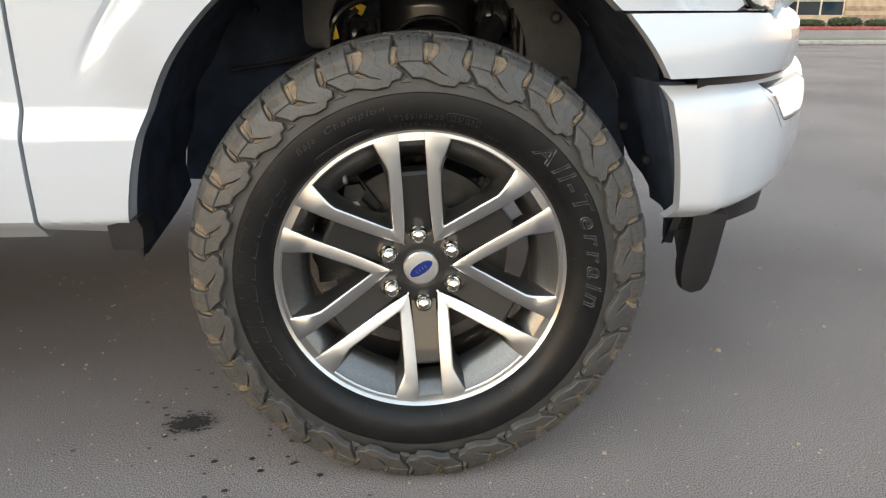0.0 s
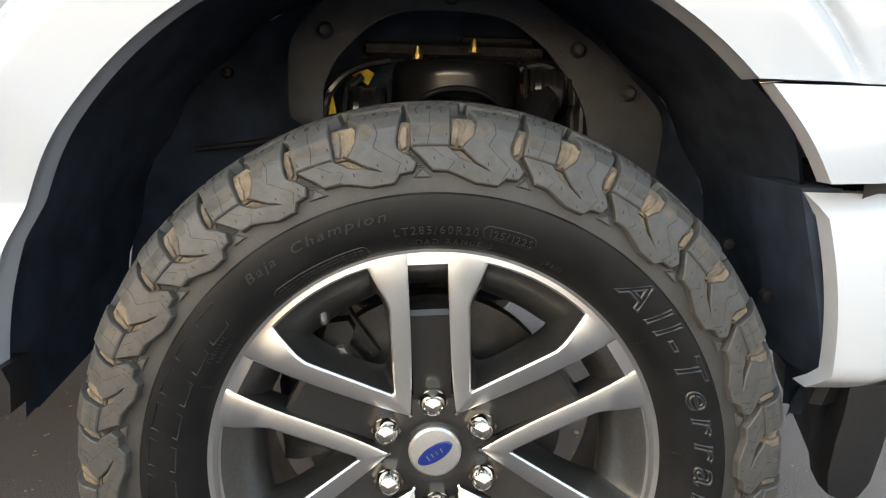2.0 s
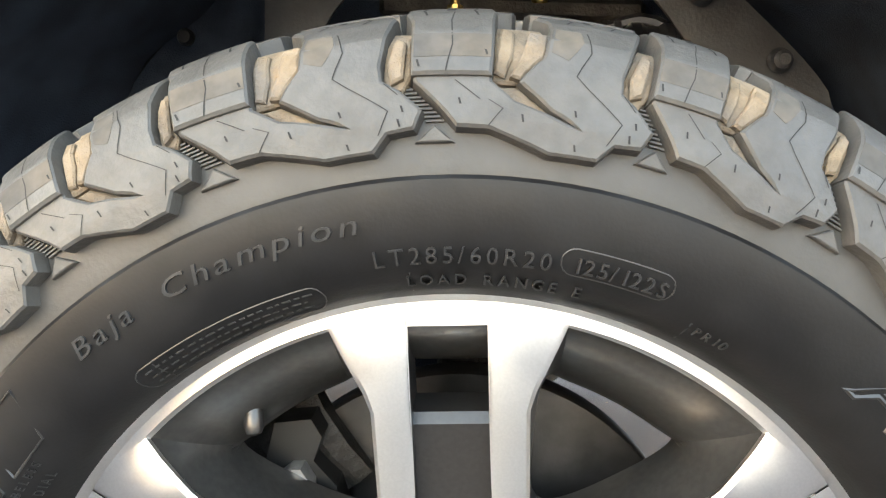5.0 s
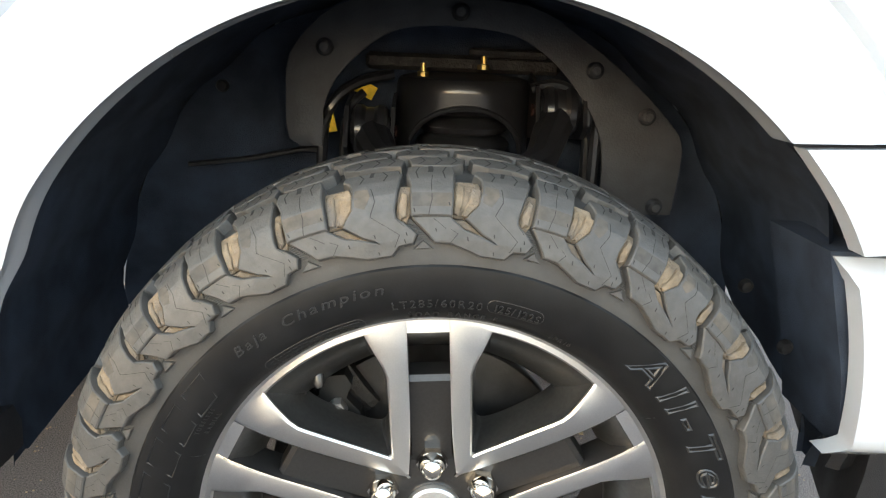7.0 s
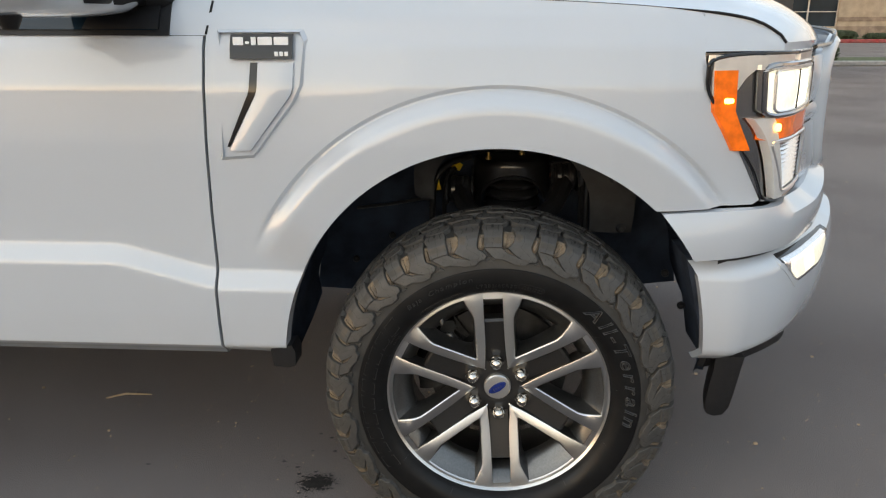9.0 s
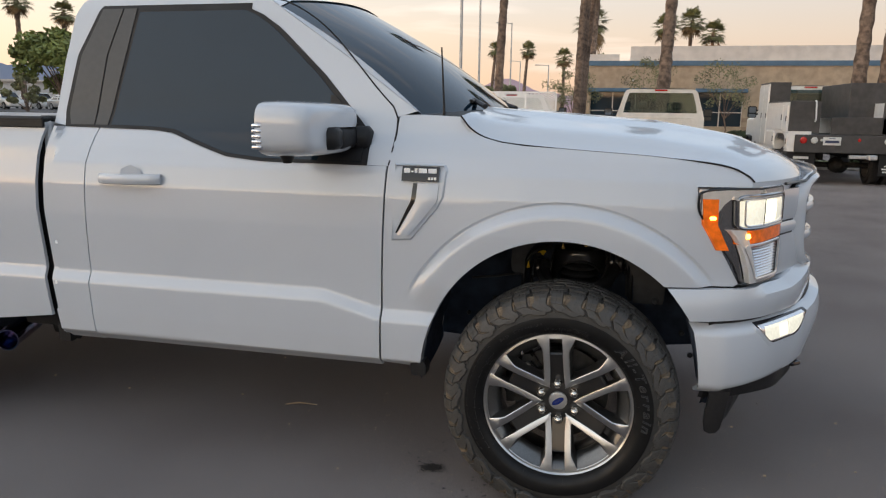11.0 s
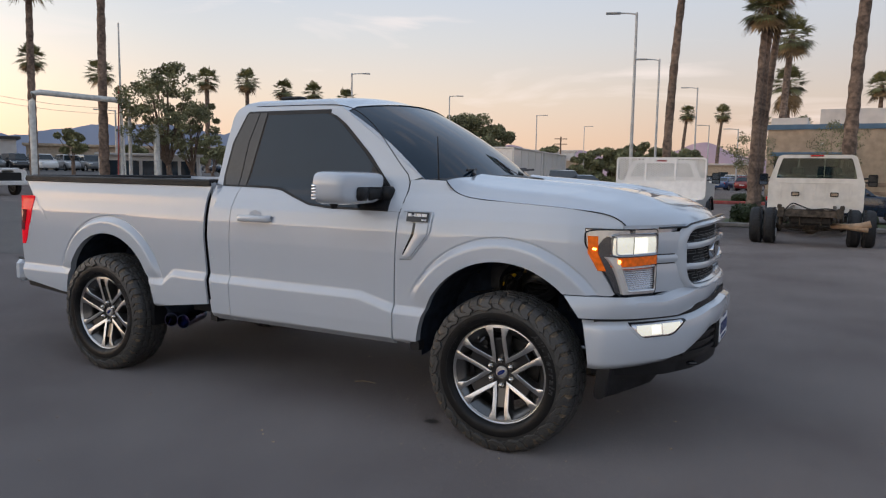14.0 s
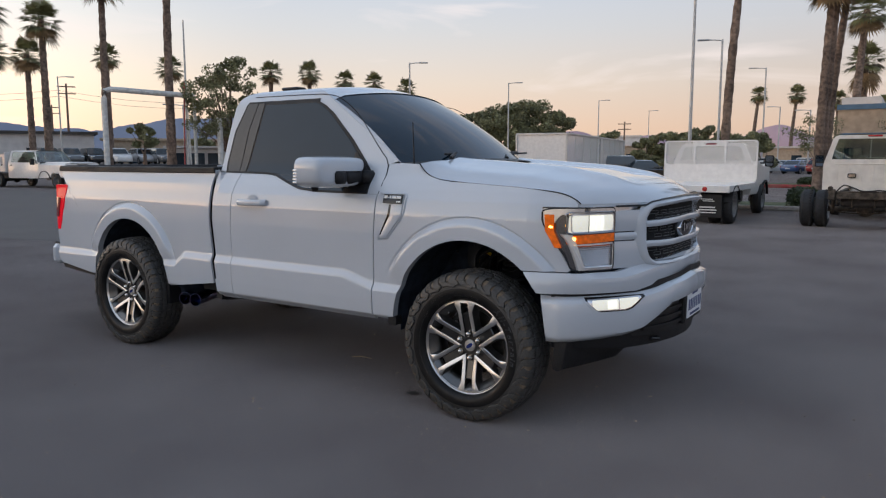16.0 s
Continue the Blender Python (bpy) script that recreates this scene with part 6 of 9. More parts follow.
mirror_shape(False)
mirror_shape(True)
for far in (False, True):
    g = Geo()
    P = []
    for i in range(15):
        t = i / 14
        x = lerp(-1.800, -1.527, t)
        bow = 0.030 * math.sin(math.pi * min(1, max(0, (t - 0.02) / 0.96))) ** 0.35
        row = []
        for k in range(12):
            a = 2 * math.pi * k / 12
            row.append((x, skin(x, 1.14) - bow - 0.006 + 0.012 * math.cos(a), 1.143 + 0.020 * math.sin(a) + 0.004 * t))
        P.append(row)
    g.grid(P, close_v=True)
    if far:
        g.v = [(x, FAR - y, z) for x, y, z in g.v]
    part("door_handle", g, PAINT, truck, "body-coloured door handle")
P = []
for i in range(9):
    a0 = math.pi * i / 8
    P.append([(-1.665 + 0.058 * s_ * math.cos(a0 * 2), skin(-1.665, 1.14) - 0.0008 + 0.0012 * (1 - s_), 1.143 + 0.055 * s_ * math.sin(a0 * 2)) for s_ in (0.01, 0.5, 1.0)])
both("handle_cup", Geo().grid(P, close_u=False), PAINT, truck)

# side vent with its badge
VENT = [(-0.603, 1.235), (-0.418, 1.235), (-0.408, 1.215), (-0.418, 1.122), (-0.437, 1.085), (-0.532, 0.968), (-0.606, 0.962)]
g = Geo()
outer = [sk(x, z, 0.0005) for x, z in VENT]
cxv, czv = -0.50, 1.12
inner = [sk(cxv + (x - cxv) * 0.93, czv + (z - czv) * 0.95, 0.009) for x, z in VENT]
g.grid([outer, inner], close_v=True)
back = [(-0.586, 1.225), (-0.428, 1.225), (-0.432, 1.128), (-0.450, 1.092), (-0.540, 0.985), (-0.582, 0.978)]
both("vent_bezel", g, PAINT, truck, "sculpted fender vent surround")
N = 14
P = []
for i in range(N + 1):
    t = i / N
    z = lerp(1.168, 0.985, t)
    xl = interp([0, 0.33, 1.0], [-0.512, -0.516, -0.582], t)
    xr = interp([0, 0.33, 1.0], [-0.437, -0.440, -0.536], t)
    P.append([sk(lerp(xl, xr, k / 4), z, 0.011 - 0.004 * (k == 0) - 0.004 * (k == 4)) for k in range(5)])
both("vent_blade", Geo().panel(P, (0, 0.012, 0)), PAINT, truck)
P = []
for i in range(N + 1):
    t = i / N
    z = lerp(1.168, 0.992, t)
    xl = interp([0, 0.33, 1.0], [-0.528, -0.533, -0.588], t)
    xr = interp([0, 0.33, 1.0], [-0.512, -0.516, -0.582], t)
    P.append([sk(lerp(xl, xr, k / 2), z, 0.0060) for k in range(3)])
both("vent_slot", Geo().panel(P, (0, 0.006, 0)), GLOSSBLK, truck, "black vent slot")
P = [[sk(lerp(-0.569, -0.437, i / 8), lerp(1.176, 1.226, j / 4), 0.0135) for j in range(5)] for i in range(9)]
both("badge", Geo().panel(P, (0, 0.006, 0)), GLOSSBLK, truck, "black badge with plain silver bars")
g = Geo()
bx = -0.562
for wv, low, high in ((0.022, 0.0, 1.0), (0.008, 0.36, 0.60), (0.010, 0.0, 1.0), (0.030, 0.0, 1.0), (0.030, 0.0, 1.0)):
    zm = 1.198 + 0.011 * (low + high)
    g.box((bx + wv / 2, skin(bx + wv / 2, zm) - 0.0148, zm), (wv, 0.0022, 0.022 * (high - low)), b=0.0004)
    bx += wv + 0.0042
for k in range(3):
    g.box((-0.470 + 0.0105 * k, skin(-0.46, 1.186) - 0.0148, 1.186), (0.0075, 0.002, 0.009), b=0.0003)
tagged(part("badge_mark", g, mat("badge_white", (0.9, 0.9, 0.9), 0.4, var=0.05, scale=50), truck), kind="stuff")

# antenna, wipers, roof pod
g = Geo().tube([(-0.455, 0.125, 1.395), (-0.457, 0.127, 1.44), (-0.470, 0.135, 1.64)], [0.006, 0.004, 0.0028], 8)
part("antenna", g, BLACK, truck, "thin black antenna")
g = Geo()
for ya, yb, xa in ((0.35, 0.78, -0.42), (1.05, 1.45, -0.43)):
    g.tube([(-0.315 - 0.1 * (abs(ya - YC)) ** 2, ya, 1.437), (xa - 0.02, (ya + yb) / 2, 1.470), (xa - 0.02, yb, 1.476)], 0.010, 6)
    g.tube([(xa + 0.01, ya + 0.04, 1.458), (xa - 0.02, yb + 0.16, 1.474)], 0.007, 6)
tagged(part("wiper", g, BLACK, truck, "black wiper arms"), kind="stuff")
g = Geo().box((-1.83, YC - 0.35, 1.930), (0.17, 0.10, 0.022), pose(0, 0, 0), b=0.010)
part("roof_pod", g, BLACK, truck, "black roof marker pod")

# tail lamps, rear bumper, exhaust
P = []
for i in range(15):
    t = i / 14
    z = lerp(0.850, 1.218, t)
    xf = interp([0, 0.15, 0.6, 1.0], [-4.075, -4.045, -3.995, -3.965], t)
    row = []
    for k in range(9):
        q = k / 8
        if q < 0.75:
            x = lerp(xf, -4.125, q / 0.75)
            row.append((x, skin(-3.9, min(z, 1.19)) - 0.006 + 0.012 * (q / 0.75) ** 3, z))
        else:
            row.append((-4.125 - 0.012 * (q - 0.75) / 0.25, skin(-3.9, 1.1) + 0.006 + 0.10 * (q - 0.75) / 0.25, z))
    P.append(row)
both("tail_lamp", Geo().panel(P, (0.0, 0.02, 0)), RED, truck, "red tail lamp")
P = [[(x - 0.004, y - 0.004, z) for x, y, z in row[2:6]] for row in P[4:11]]
both("tail_lamp_lens", Geo().panel(P, (0, 0.006, 0)), mat("deep_red_lens", (0.20, 0.004, 0.006), 0.1, var=0.1, scale=30, coat=1.0), truck)
g = Geo().box((-4.16, YC, 0.635), (0.10, 1.86, 0.17), b=0.03)
part("rear_bumper", g, PAINT, truck, "body-coloured rear bumper")
g = Geo().box((-4.15, YC, 0.728), (0.10, 1.80, 0.02), b=0.006)
part("step_pad", g, BLACK, truck)
g = Geo().prism([(-3.53, 0.525), (-4.06, 0.560), (-4.04, 0.530), (-3.55, 0.490)], 0.0, 0.05, "y")
both("rear_valance", g, BLACK, truck)
for k, xx in enumerate((-2.585, -2.465)):
    g = Geo()
    q = Geo().lathe([(0.046, 0.30), (0.046, 0.02), (0.0475, 0.002), (0.0475, -0.004), (0.0435, -0.004), (0.042, 0.01), (0.040, 0.20), (0.0001, 0.20)], 32)
    mrot = pose(xx, 0.10, 0.395, 0, 0, 28 - 4 * k)
    g.v = [tuple(mrot @ Vector(p)) for p in q.v]
    g.f = q.f
    part("exhaust_tip", g, BRONZE, truck, "blue-tinted chrome exhaust tip")
g = Geo().tube([(-2.45, 0.38, 0.40), (-2.2, 0.50, 0.42), (-1.8, 0.55, 0.44)], 0.05, 12)
part("exhaust_pipe", g, IRON, truck)
g = Geo().prism([(-2.70, 0.62), (-2.66, 0.62), (-2.665, 0.36), (-2.695, 0.36)], 0.02, 0.24, "y")
both("mud_flap", g, BLACK, truck, "black mud flap")
g = Geo()
for k, z in enumerate((0.48, 0.495)):
    g.tube([(-2.045, 0.01, z), (-2.02, 0.06, z - 0.02)], 0.012, 6)
g.prism([(-2.08, 0.53), (-2.02, 0.50), (-2.02, 0.455), (-2.075, 0.462)], 0.0, 0.03, "y")
both("cab_bracket", g, BLACK, truck)

# ---- the car park and what stands round it ----
EYE0 = (2.03, -3.39)             # plan point from which bearings below are given


def place(bearing, d):
    """Plan point at a bearing (degrees to the left of +y) and distance."""
    b = radians(33.1 + (bearing - 33.26) * 0.973)
    return EYE0[0] - d * math.sin(b), EYE0[1] + d * math.cos(b)


WHITE = mat("white_vehicle_paint", (0.80, 0.78, 0.75), 0.35, coat=0.6, var=0.05, scale=8, col2=(0.72, 0.69, 0.65), var2=0.12, scale2=1.5)
ALU = mat("dull_aluminium", (0.55, 0.55, 0.55), 0.4, 0.7, var=0.12, scale=20)
TYREFAR = mat("plain_tyre_rubber", (0.02, 0.02, 0.021), 0.75, var=0.3, scale=20)
TRUNK = mat("palm_trunk", (0.23, 0.165, 0.125), 0.95, var=0.4, scale=6, bump=0.8, bscale=14, col2=(0.09, 0.065, 0.05), var2=0.8, scale2=2)
FROND = mat("palm_leaf", (0.19, 0.195, 0.085), 0.6, var=0.4, scale=2, col2=(0.16, 0.145, 0.055), var2=0.6, scale2=0.6)
SKIRT = mat("dead_palm_leaf", (0.24, 0.155, 0.075), 0.9, var=0.4, scale=3)
LEAF = mat("tree_leaf", (0.20, 0.20, 0.095), 0.65, var=0.45, scale=1.5, col2=(0.13, 0.125, 0.06), var2=0.7, scale2=0.5)
LEAF2 = mat("bright_tree_leaf", (0.19, 0.23, 0.06), 0.65, var=0.4, scale=1.5, col2=(0.17, 0.18, 0.065), var2=0.6, scale2=0.5)
BARK = mat("tree_bark", (0.17, 0.12, 0.09), 0.95, var=0.35, scale=8, bump=0.6, bscale=20)
POST = mat("grey_post_paint", (0.50, 0.50, 0.49), 0.5, 0.2, var=0.1, scale=4)
WPIPE = mat("chalky_white_pipe", (0.66, 0.66, 0.63), 0.55, var=0.15, scale=5, col2=(0.48, 0.46, 0.42), var2=0.4, scale2=1.2)
STUCCO = mat("tan_block_wall", (0.46, 0.36, 0.26), 0.9, var=0.12, scale=3, bump=0.3, bscale=40, col2=(0.40, 0.31, 0.225), var2=0.5, scale2=0.3)
PARAPET = mat("pale_parapet", (0.62, 0.57, 0.52), 0.85, var=0.08, scale=2, bump=0.1, bscale=30)
BLUEBAND = mat("blue_painted_band", (0.09, 0.17, 0.26), 0.6, var=0.1, scale=2)
WINDOWG = mat("dark_window_glass", (0.015, 0.03, 0.045), 0.04, spec=0.8, var=0.2, scale=1)
REDKERB = mat("red_kerb_paint", (0.38, 0.05, 0.05), 0.8, var=0.25, scale=5, col2=(0.30, 0.16, 0.14), var2=0.6, scale2=1.5)
CONC = mat("pale_concrete", (0.34, 0.32, 0.30), 0.9, var=0.15, scale=10, bump=0.2, bscale=60)
GRASS = mat("dry_grass", (0.06, 0.085, 0.025), 0.9, var=0.4, scale=12, bump=0.6, bscale=60, col2=(0.13, 0.12, 0.05), var2=0.5, scale2=1.0)
HEDGE = mat("hedge_leaf", (0.045, 0.060, 0.024), 0.75, var=0.45, scale=9)
# distance haze and evening tint are mixed into both mountain colours
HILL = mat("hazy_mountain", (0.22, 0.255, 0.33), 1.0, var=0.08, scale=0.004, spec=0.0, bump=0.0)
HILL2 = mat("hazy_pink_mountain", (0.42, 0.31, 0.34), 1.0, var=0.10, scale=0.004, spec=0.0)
ROADLIGHT = mat("older_pale_asphalt", (0.115, 0.108, 0.103), 0.9, var=0.3, scale=200, bump=0.4, bscale=380, col2=(0.09, 0.085, 0.082), var2=0.6, scale2=0.5)
RUSTY = mat("rusty_frame_steel", (0.085, 0.068, 0.052), 0.8, 0.3, var=0.5, scale=12, bump=0.3, bscale=60)
TANPIPE = mat("tan_exhaust", (0.40, 0.27, 0.17), 0.6, 0.3, var=0.2, scale=10)
DARKBOX = mat("dark_grey_body", (0.055, 0.050, 0.047), 0.6, var=0.2, scale=6)
INK = mat("white_ink", (0.7, 0.7, 0.68), 0.6, var=0.05, scale=10)

# paler strip of road
g = Geo().add([(-70, -14.0, 0.004), (-7.0, 4.8, 0.004), (-9.0, 13.5, 0.004), (-75, 17.0, 0.004)], [(0, 1, 2, 3)])
tagged(part("road", g, ROADLIGHT), "older paler asphalt roadway of the car park", "road", kind="structure")

# the lot beyond the roadway lies a little higher
P = []
for i in range(41):
    b = lerp(35, 76, i / 40)
    row = []
    for d, z in ((66, 0.006), (70, 0.03), (74, 0.22), (78, 0.55), (82, 0.85), (84, 0.95), (95, 1.0), (118, 1.0), (120, 0.0)):
        x, y = place(b, d)
        row.append((x, y, z if 0 < i < 40 else 0.0))
    P.append(row)
tagged(part("raised_lot", Geo().grid(P), ROADLIGHT), "slightly raised asphalt display lot", "ground", kind="structure")

# stains and litter by the truck
STAIN = mat("oil_stain", (0.022, 0.020, 0.020), 0.6, var=0.3, scale=60)


def blot(name, x, y, r, n, material, z=0.003, seed=0):
    rng = random.Random(seed)
    gg = Geo()
    ring = []
    for k in range(n):
        a = 2 * math.pi * k / n
        rr = r * (0.72 + 0.4 * rng.random())
        ring.append((x + rr * math.cos(a), y + 0.8 * rr * math.sin(a), z))
    gg.add(ring, [tuple(range(n))])
    return gg


rng = random.Random(11)
gg = Geo()
for k in range(520):
    q, a_ = abs(rng.gauss(0, 0.5)), rng.uniform(0, 2 * math.pi)
    q = min(q, 1.0 + 0.2 * rng.random())
    fx, fy = -0.507 + 0.060 * q * math.cos(a_) + 0.012 * q * math.sin(a_), 0.165 + 0.046 * q * math.sin(a_)
    b = blot("fleck", fx, fy, rng.uniform(0.0025, 0.0075) * (1.25 - 0.6 * q), 6, STAIN, z=0.003 + 0.0000012 * k, seed=k)
    gg.add(b.v, b.f)
tagged(part("oil_stain", gg, STAIN), "small dark ragged oil stain on the asphalt", "stain")
rng = random.Random(5)
gg = Geo()
for k in range(60):
    x, y = rng.gauss(-0.45, 0.16), rng.gauss(0.05, 0.16)
    b = blot("s", x, y, rng.uniform(0.002, 0.009), 7, STAIN, seed=k)
    gg.add(b.v, b.f)
tagged(part("drip_marks", gg, STAIN), "scattered small oil drips on the asphalt", "stain", kind="stuff")
g = Geo().tube([(-1.36, 0.60, 0.006), (-1.30, 0.625, 0.012), (-1.21, 0.635, 0.006)], [0.003, 0.004, 0.002], 6)
TWIG = mat("dry_twig", (0.40, 0.30, 0.20), 0.9, var=0.2, scale=40)
tagged(part("twig", g, TWIG), "dry straw-coloured twig lying on asphalt", "twig")
gg = Geo()
for k in range(420):
    x, y = rng.uniform(-5, 4), rng.uniform(-3.0, 5.0)
    s_ = rng.uniform(0.0015, 0.0055)
    gg.box((x, y, s_ * 0.5), (s_ * 2, s_ * 1.6, s_), pose(0, 0, 0, 0, 0, 0))
for k in range(900):
    x, y = rng.uniform(-1.3, 1.5), rng.uniform(-0.7, 1.3)
    s_ = rng.uniform(0.0008, 0.0024)
    gg.box((x, y, s_ * 0.5), (s_ * 2, s_ * 1.6, s_), pose(0, 0, 0, 0, 0, 0))
tagged(part("grit", gg, TWIG), "loose grit and crumbs on the asphalt", "grit", kind="stuff")


# ---- plants ----
def palm_crown(seed, r, dead):
    rng = random.Random(seed)
    green, tan = Geo(), Geo()
    for k in range(46):
        el = lerp(80, -50, (k / 45) ** 0.8) + rng.uniform(-8, 8)
        az = k * 137.5 + rng.uniform(-15, 15)
        ln = r * rng.uniform(0.85, 1.1)
        e, a = radians(el), radians(az)
        out = Vector((math.cos(a), math.sin(a), 0))
        side = Vector((-math.sin(a), math.cos(a), 0))
        tip = out * math.cos(e) + Vector((0, 0, math.sin(e)))
        nrm = (side.cross(tip)).normalized()
        base = tip * ln * 0.45 + Vector((0, 0, -0.10 * ln * (1 - math.sin(e))))
        gq = tan if el < -34 and dead else green
        gq.tube([(0, 0, 0), tuple(base * 0.5), tuple(base)], 0.012 * r, 3, False)
        nb = 13
        for b in range(nb):
            f = (b / (nb - 1)) * 2 - 1
            ang = f * 1.45
            d1 = (tip * math.cos(ang) + side * math.sin(ang)).normalized()
            l2 = ln * 0.62 * (1 - 0.25 * abs(f)) * rng.uniform(0.9, 1.08)
            w = 0.034 * ln
            wd = d1.cross(nrm) * w
            m1 = base + d1 * l2 * 0.55 + nrm * (0.03 * ln)
            droop = Vector((0, 0, -0.22 * l2 * rng.uniform(0.6, 1.3)))
            m2 = base + d1 * l2 * 0.92 + droop
            o = len(gq.v)
            gq.v += [tuple(base), tuple(m1 + wd), tuple(m1 - wd), tuple(m2)]
            gq.f += [(o, o + 1, o + 2), (o + 1, o + 3, o + 2)]
    return green.mesh("crown", FROND, 0), tan.mesh("dead_fronds", SKIRT, 0)


PALMS = [palm_crown(s, 1.0, True) for s in (1, 2, 3)]
palm_no = 0


def palm(x, y, h, rt=0.22, rc=2.0, lean=(0.0, 0.0), skirt=False):
    global palm_no
    palm_no += 1
    p = thing("palm_tree", "tall fan palm with rough brown trunk" if not skirt else "fan palm with a skirt of dead tan fronds", "palm tree", (x, y, 0), "palms round the car park")
    gg = Geo()
    rng = random.Random(palm_no)
    path, rad = [], []
    n = 34
    for i in range(n + 1):
        t = i / n
        path.append((lean[0] * t * t, lean[1] * t * t, h * t))
        rad.append(rt * (1.25 - 0.45 * t) * (1.0 + (0.10 if i % 2 else -0.05) + rng.uniform(-0.04, 0.04)))
    gg.tube(path, rad, 9)
    for i in range(int(h * 9)):          # stubs of old leaf stalks
        t = rng.uniform(0.12, 0.99)
        a = rng.uniform(0, 2 * math.pi)
        r = rt * (1.25 - 0.45 * t)
        c = Vector((lean[0] * t * t, lean[1] * t * t, h * t))
        d = Vector((math.cos(a), math.sin(a), 0))
        o = len(gg.v)
        sd = Vector((-d.y, d.x, 0)) * 0.05
        gg.v += [tuple(c + d * r * 0.9 + sd), tuple(c + d * r * 0.9 - sd), tuple(c + d * (r + 0.05) + Vector((0, 0, 0.10)))]
        gg.f.append((o, o + 1, o + 2))
    part("trunk", gg, TRUNK, p, "", 50)
    me, dead = PALMS[palm_no % 3]
    for nm, m_ in (("crown", me), ("dead_fronds", dead)):
        o = new(nm, m_)
        o.parent = p
        o.matrix_basis = Matrix.Translation((lean[0], lean[1], h)) @ Matrix.Rotation(palm_no * 1.3, 4, "Z") @ Matrix.Diagonal((rc, rc, rc, 1))
        if nm == "dead_fronds" and skirt:
            o.matrix_basis = Matrix.Translation((lean[0], lean[1], h - 0.1 * rc)) @ Matrix.Diagonal((rc * 1.05, rc * 1.05, rc * 1.35, 1))
    return p


for b, d, h, rt, rc, lean, sk_ in (
        (11.66, 33.6, 13.6, 0.16, 1.5, (0.8, 0), False), (5.35, 37, 9.2, 0.17, 1.35, (0.2, 0), False), (5.12, 37.6, 10.4, 0.16, 1.4, (0.35, 0), False), (4.9, 38.5, 11.0, 0.16, 1.4, (0.8, 0), False),
        (3.30, 62, 12.2, 0.27, 1.9, (0.4, 0), False), (2.77, 92, 12.2, 0.32, 2.4, (0, 0), True), (-0.76, 35.7, 14.0, 0.24, 1.5, (0.6, 0), False),
        (-3.2, 160, 19.0, 0.42, 3.3, (0, 0), False), (-4.9, 165, 20.5, 0.42, 3.4, (0.3, 0), False), (-6.5, 160, 17.5, 0.42, 3.3, (0, 0), True), (-13.6, 36, 14.0, 0.24, 1.4, (0.4, 0), False), (-15.2, 36, 14.0, 0.24, 1.4, (0.4, 0), False),
        (9.75, 185, 16.5, 0.38, 2.5, (1.0, 0), False), (7.2, 190, 16.8, 0.38, 2.6, (0.9, 0), False), (4.3, 150, 12.2, 0.3, 2.2, (0, 0), False), (1.6, 150, 11.2, 0.3, 2.3, (0, 0), False),
        (62.3, 60, 11.3, 0.24, 1.7, (0, 0), False), (63.3, 72, 10.4, 0.24, 1.7, (0, 0), False), (58.5, 58, 14.0, 0.24, 1.8, (0.2, 0), False), (58.3, 90, 12.9, 0.28, 1.8, (0, 0), False), (54.15, 46, 15.5, 0.22, 1.6, (0.3, 0), False), (54.0, 88, 11.7, 0.28, 1.8, (0, 0), False),
        (46.7, 85, 11.2, 0.26, 1.6, (0, 0), False), (43.75, 90, 11.9, 0.25, 1.7, (0, 0), False), (41.0, 92, 11.2, 0.25, 1.6, (0, 0), False), (38.7, 95, 11.3, 0.25, 1.6, (0, 0), False), (36.2, 98, 11.0, 0.25, 1.6, (0, 0), False), (65.6, 60, 9.0, 0.24, 1.7, (0, 0), False), (66.0, 45, 9.3, 0.24, 1.6, (0, 0), False)):
    x, y = place(b, d)
    palm(x, y, h, rt, rc, lean, sk_)


def leaf_cloud(geo, centre, size, n, leaf, rng):
    """n small leaf tufts scattered in an uneven ball."""
    for _ in range(n):
        while True:
            p = Vector((rng.uniform(-1, 1), rng.uniform(-1, 1), rng.uniform(-1, 1)))
            if 0.35 < p.length < 1.0:
                break
        c = Vector(centre) + Vector((p.x * size[0], p.y * size[1], p.z * size[2]))
        u = Vector((rng.gauss(0, 1), rng.gauss(0, 1), rng.gauss(0, 1))).normalized()
        v = u.orthogonal().normalized()
        s = leaf * rng.uniform(0.6, 1.5)
        o = len(geo.v)
        geo.v += [tuple(c - u * s), tuple(c + v * s * 0.5), tuple(c + u * s), tuple(c - v * s * 0.5)]
        geo.f.append((o, o + 1, o + 2, o + 3))


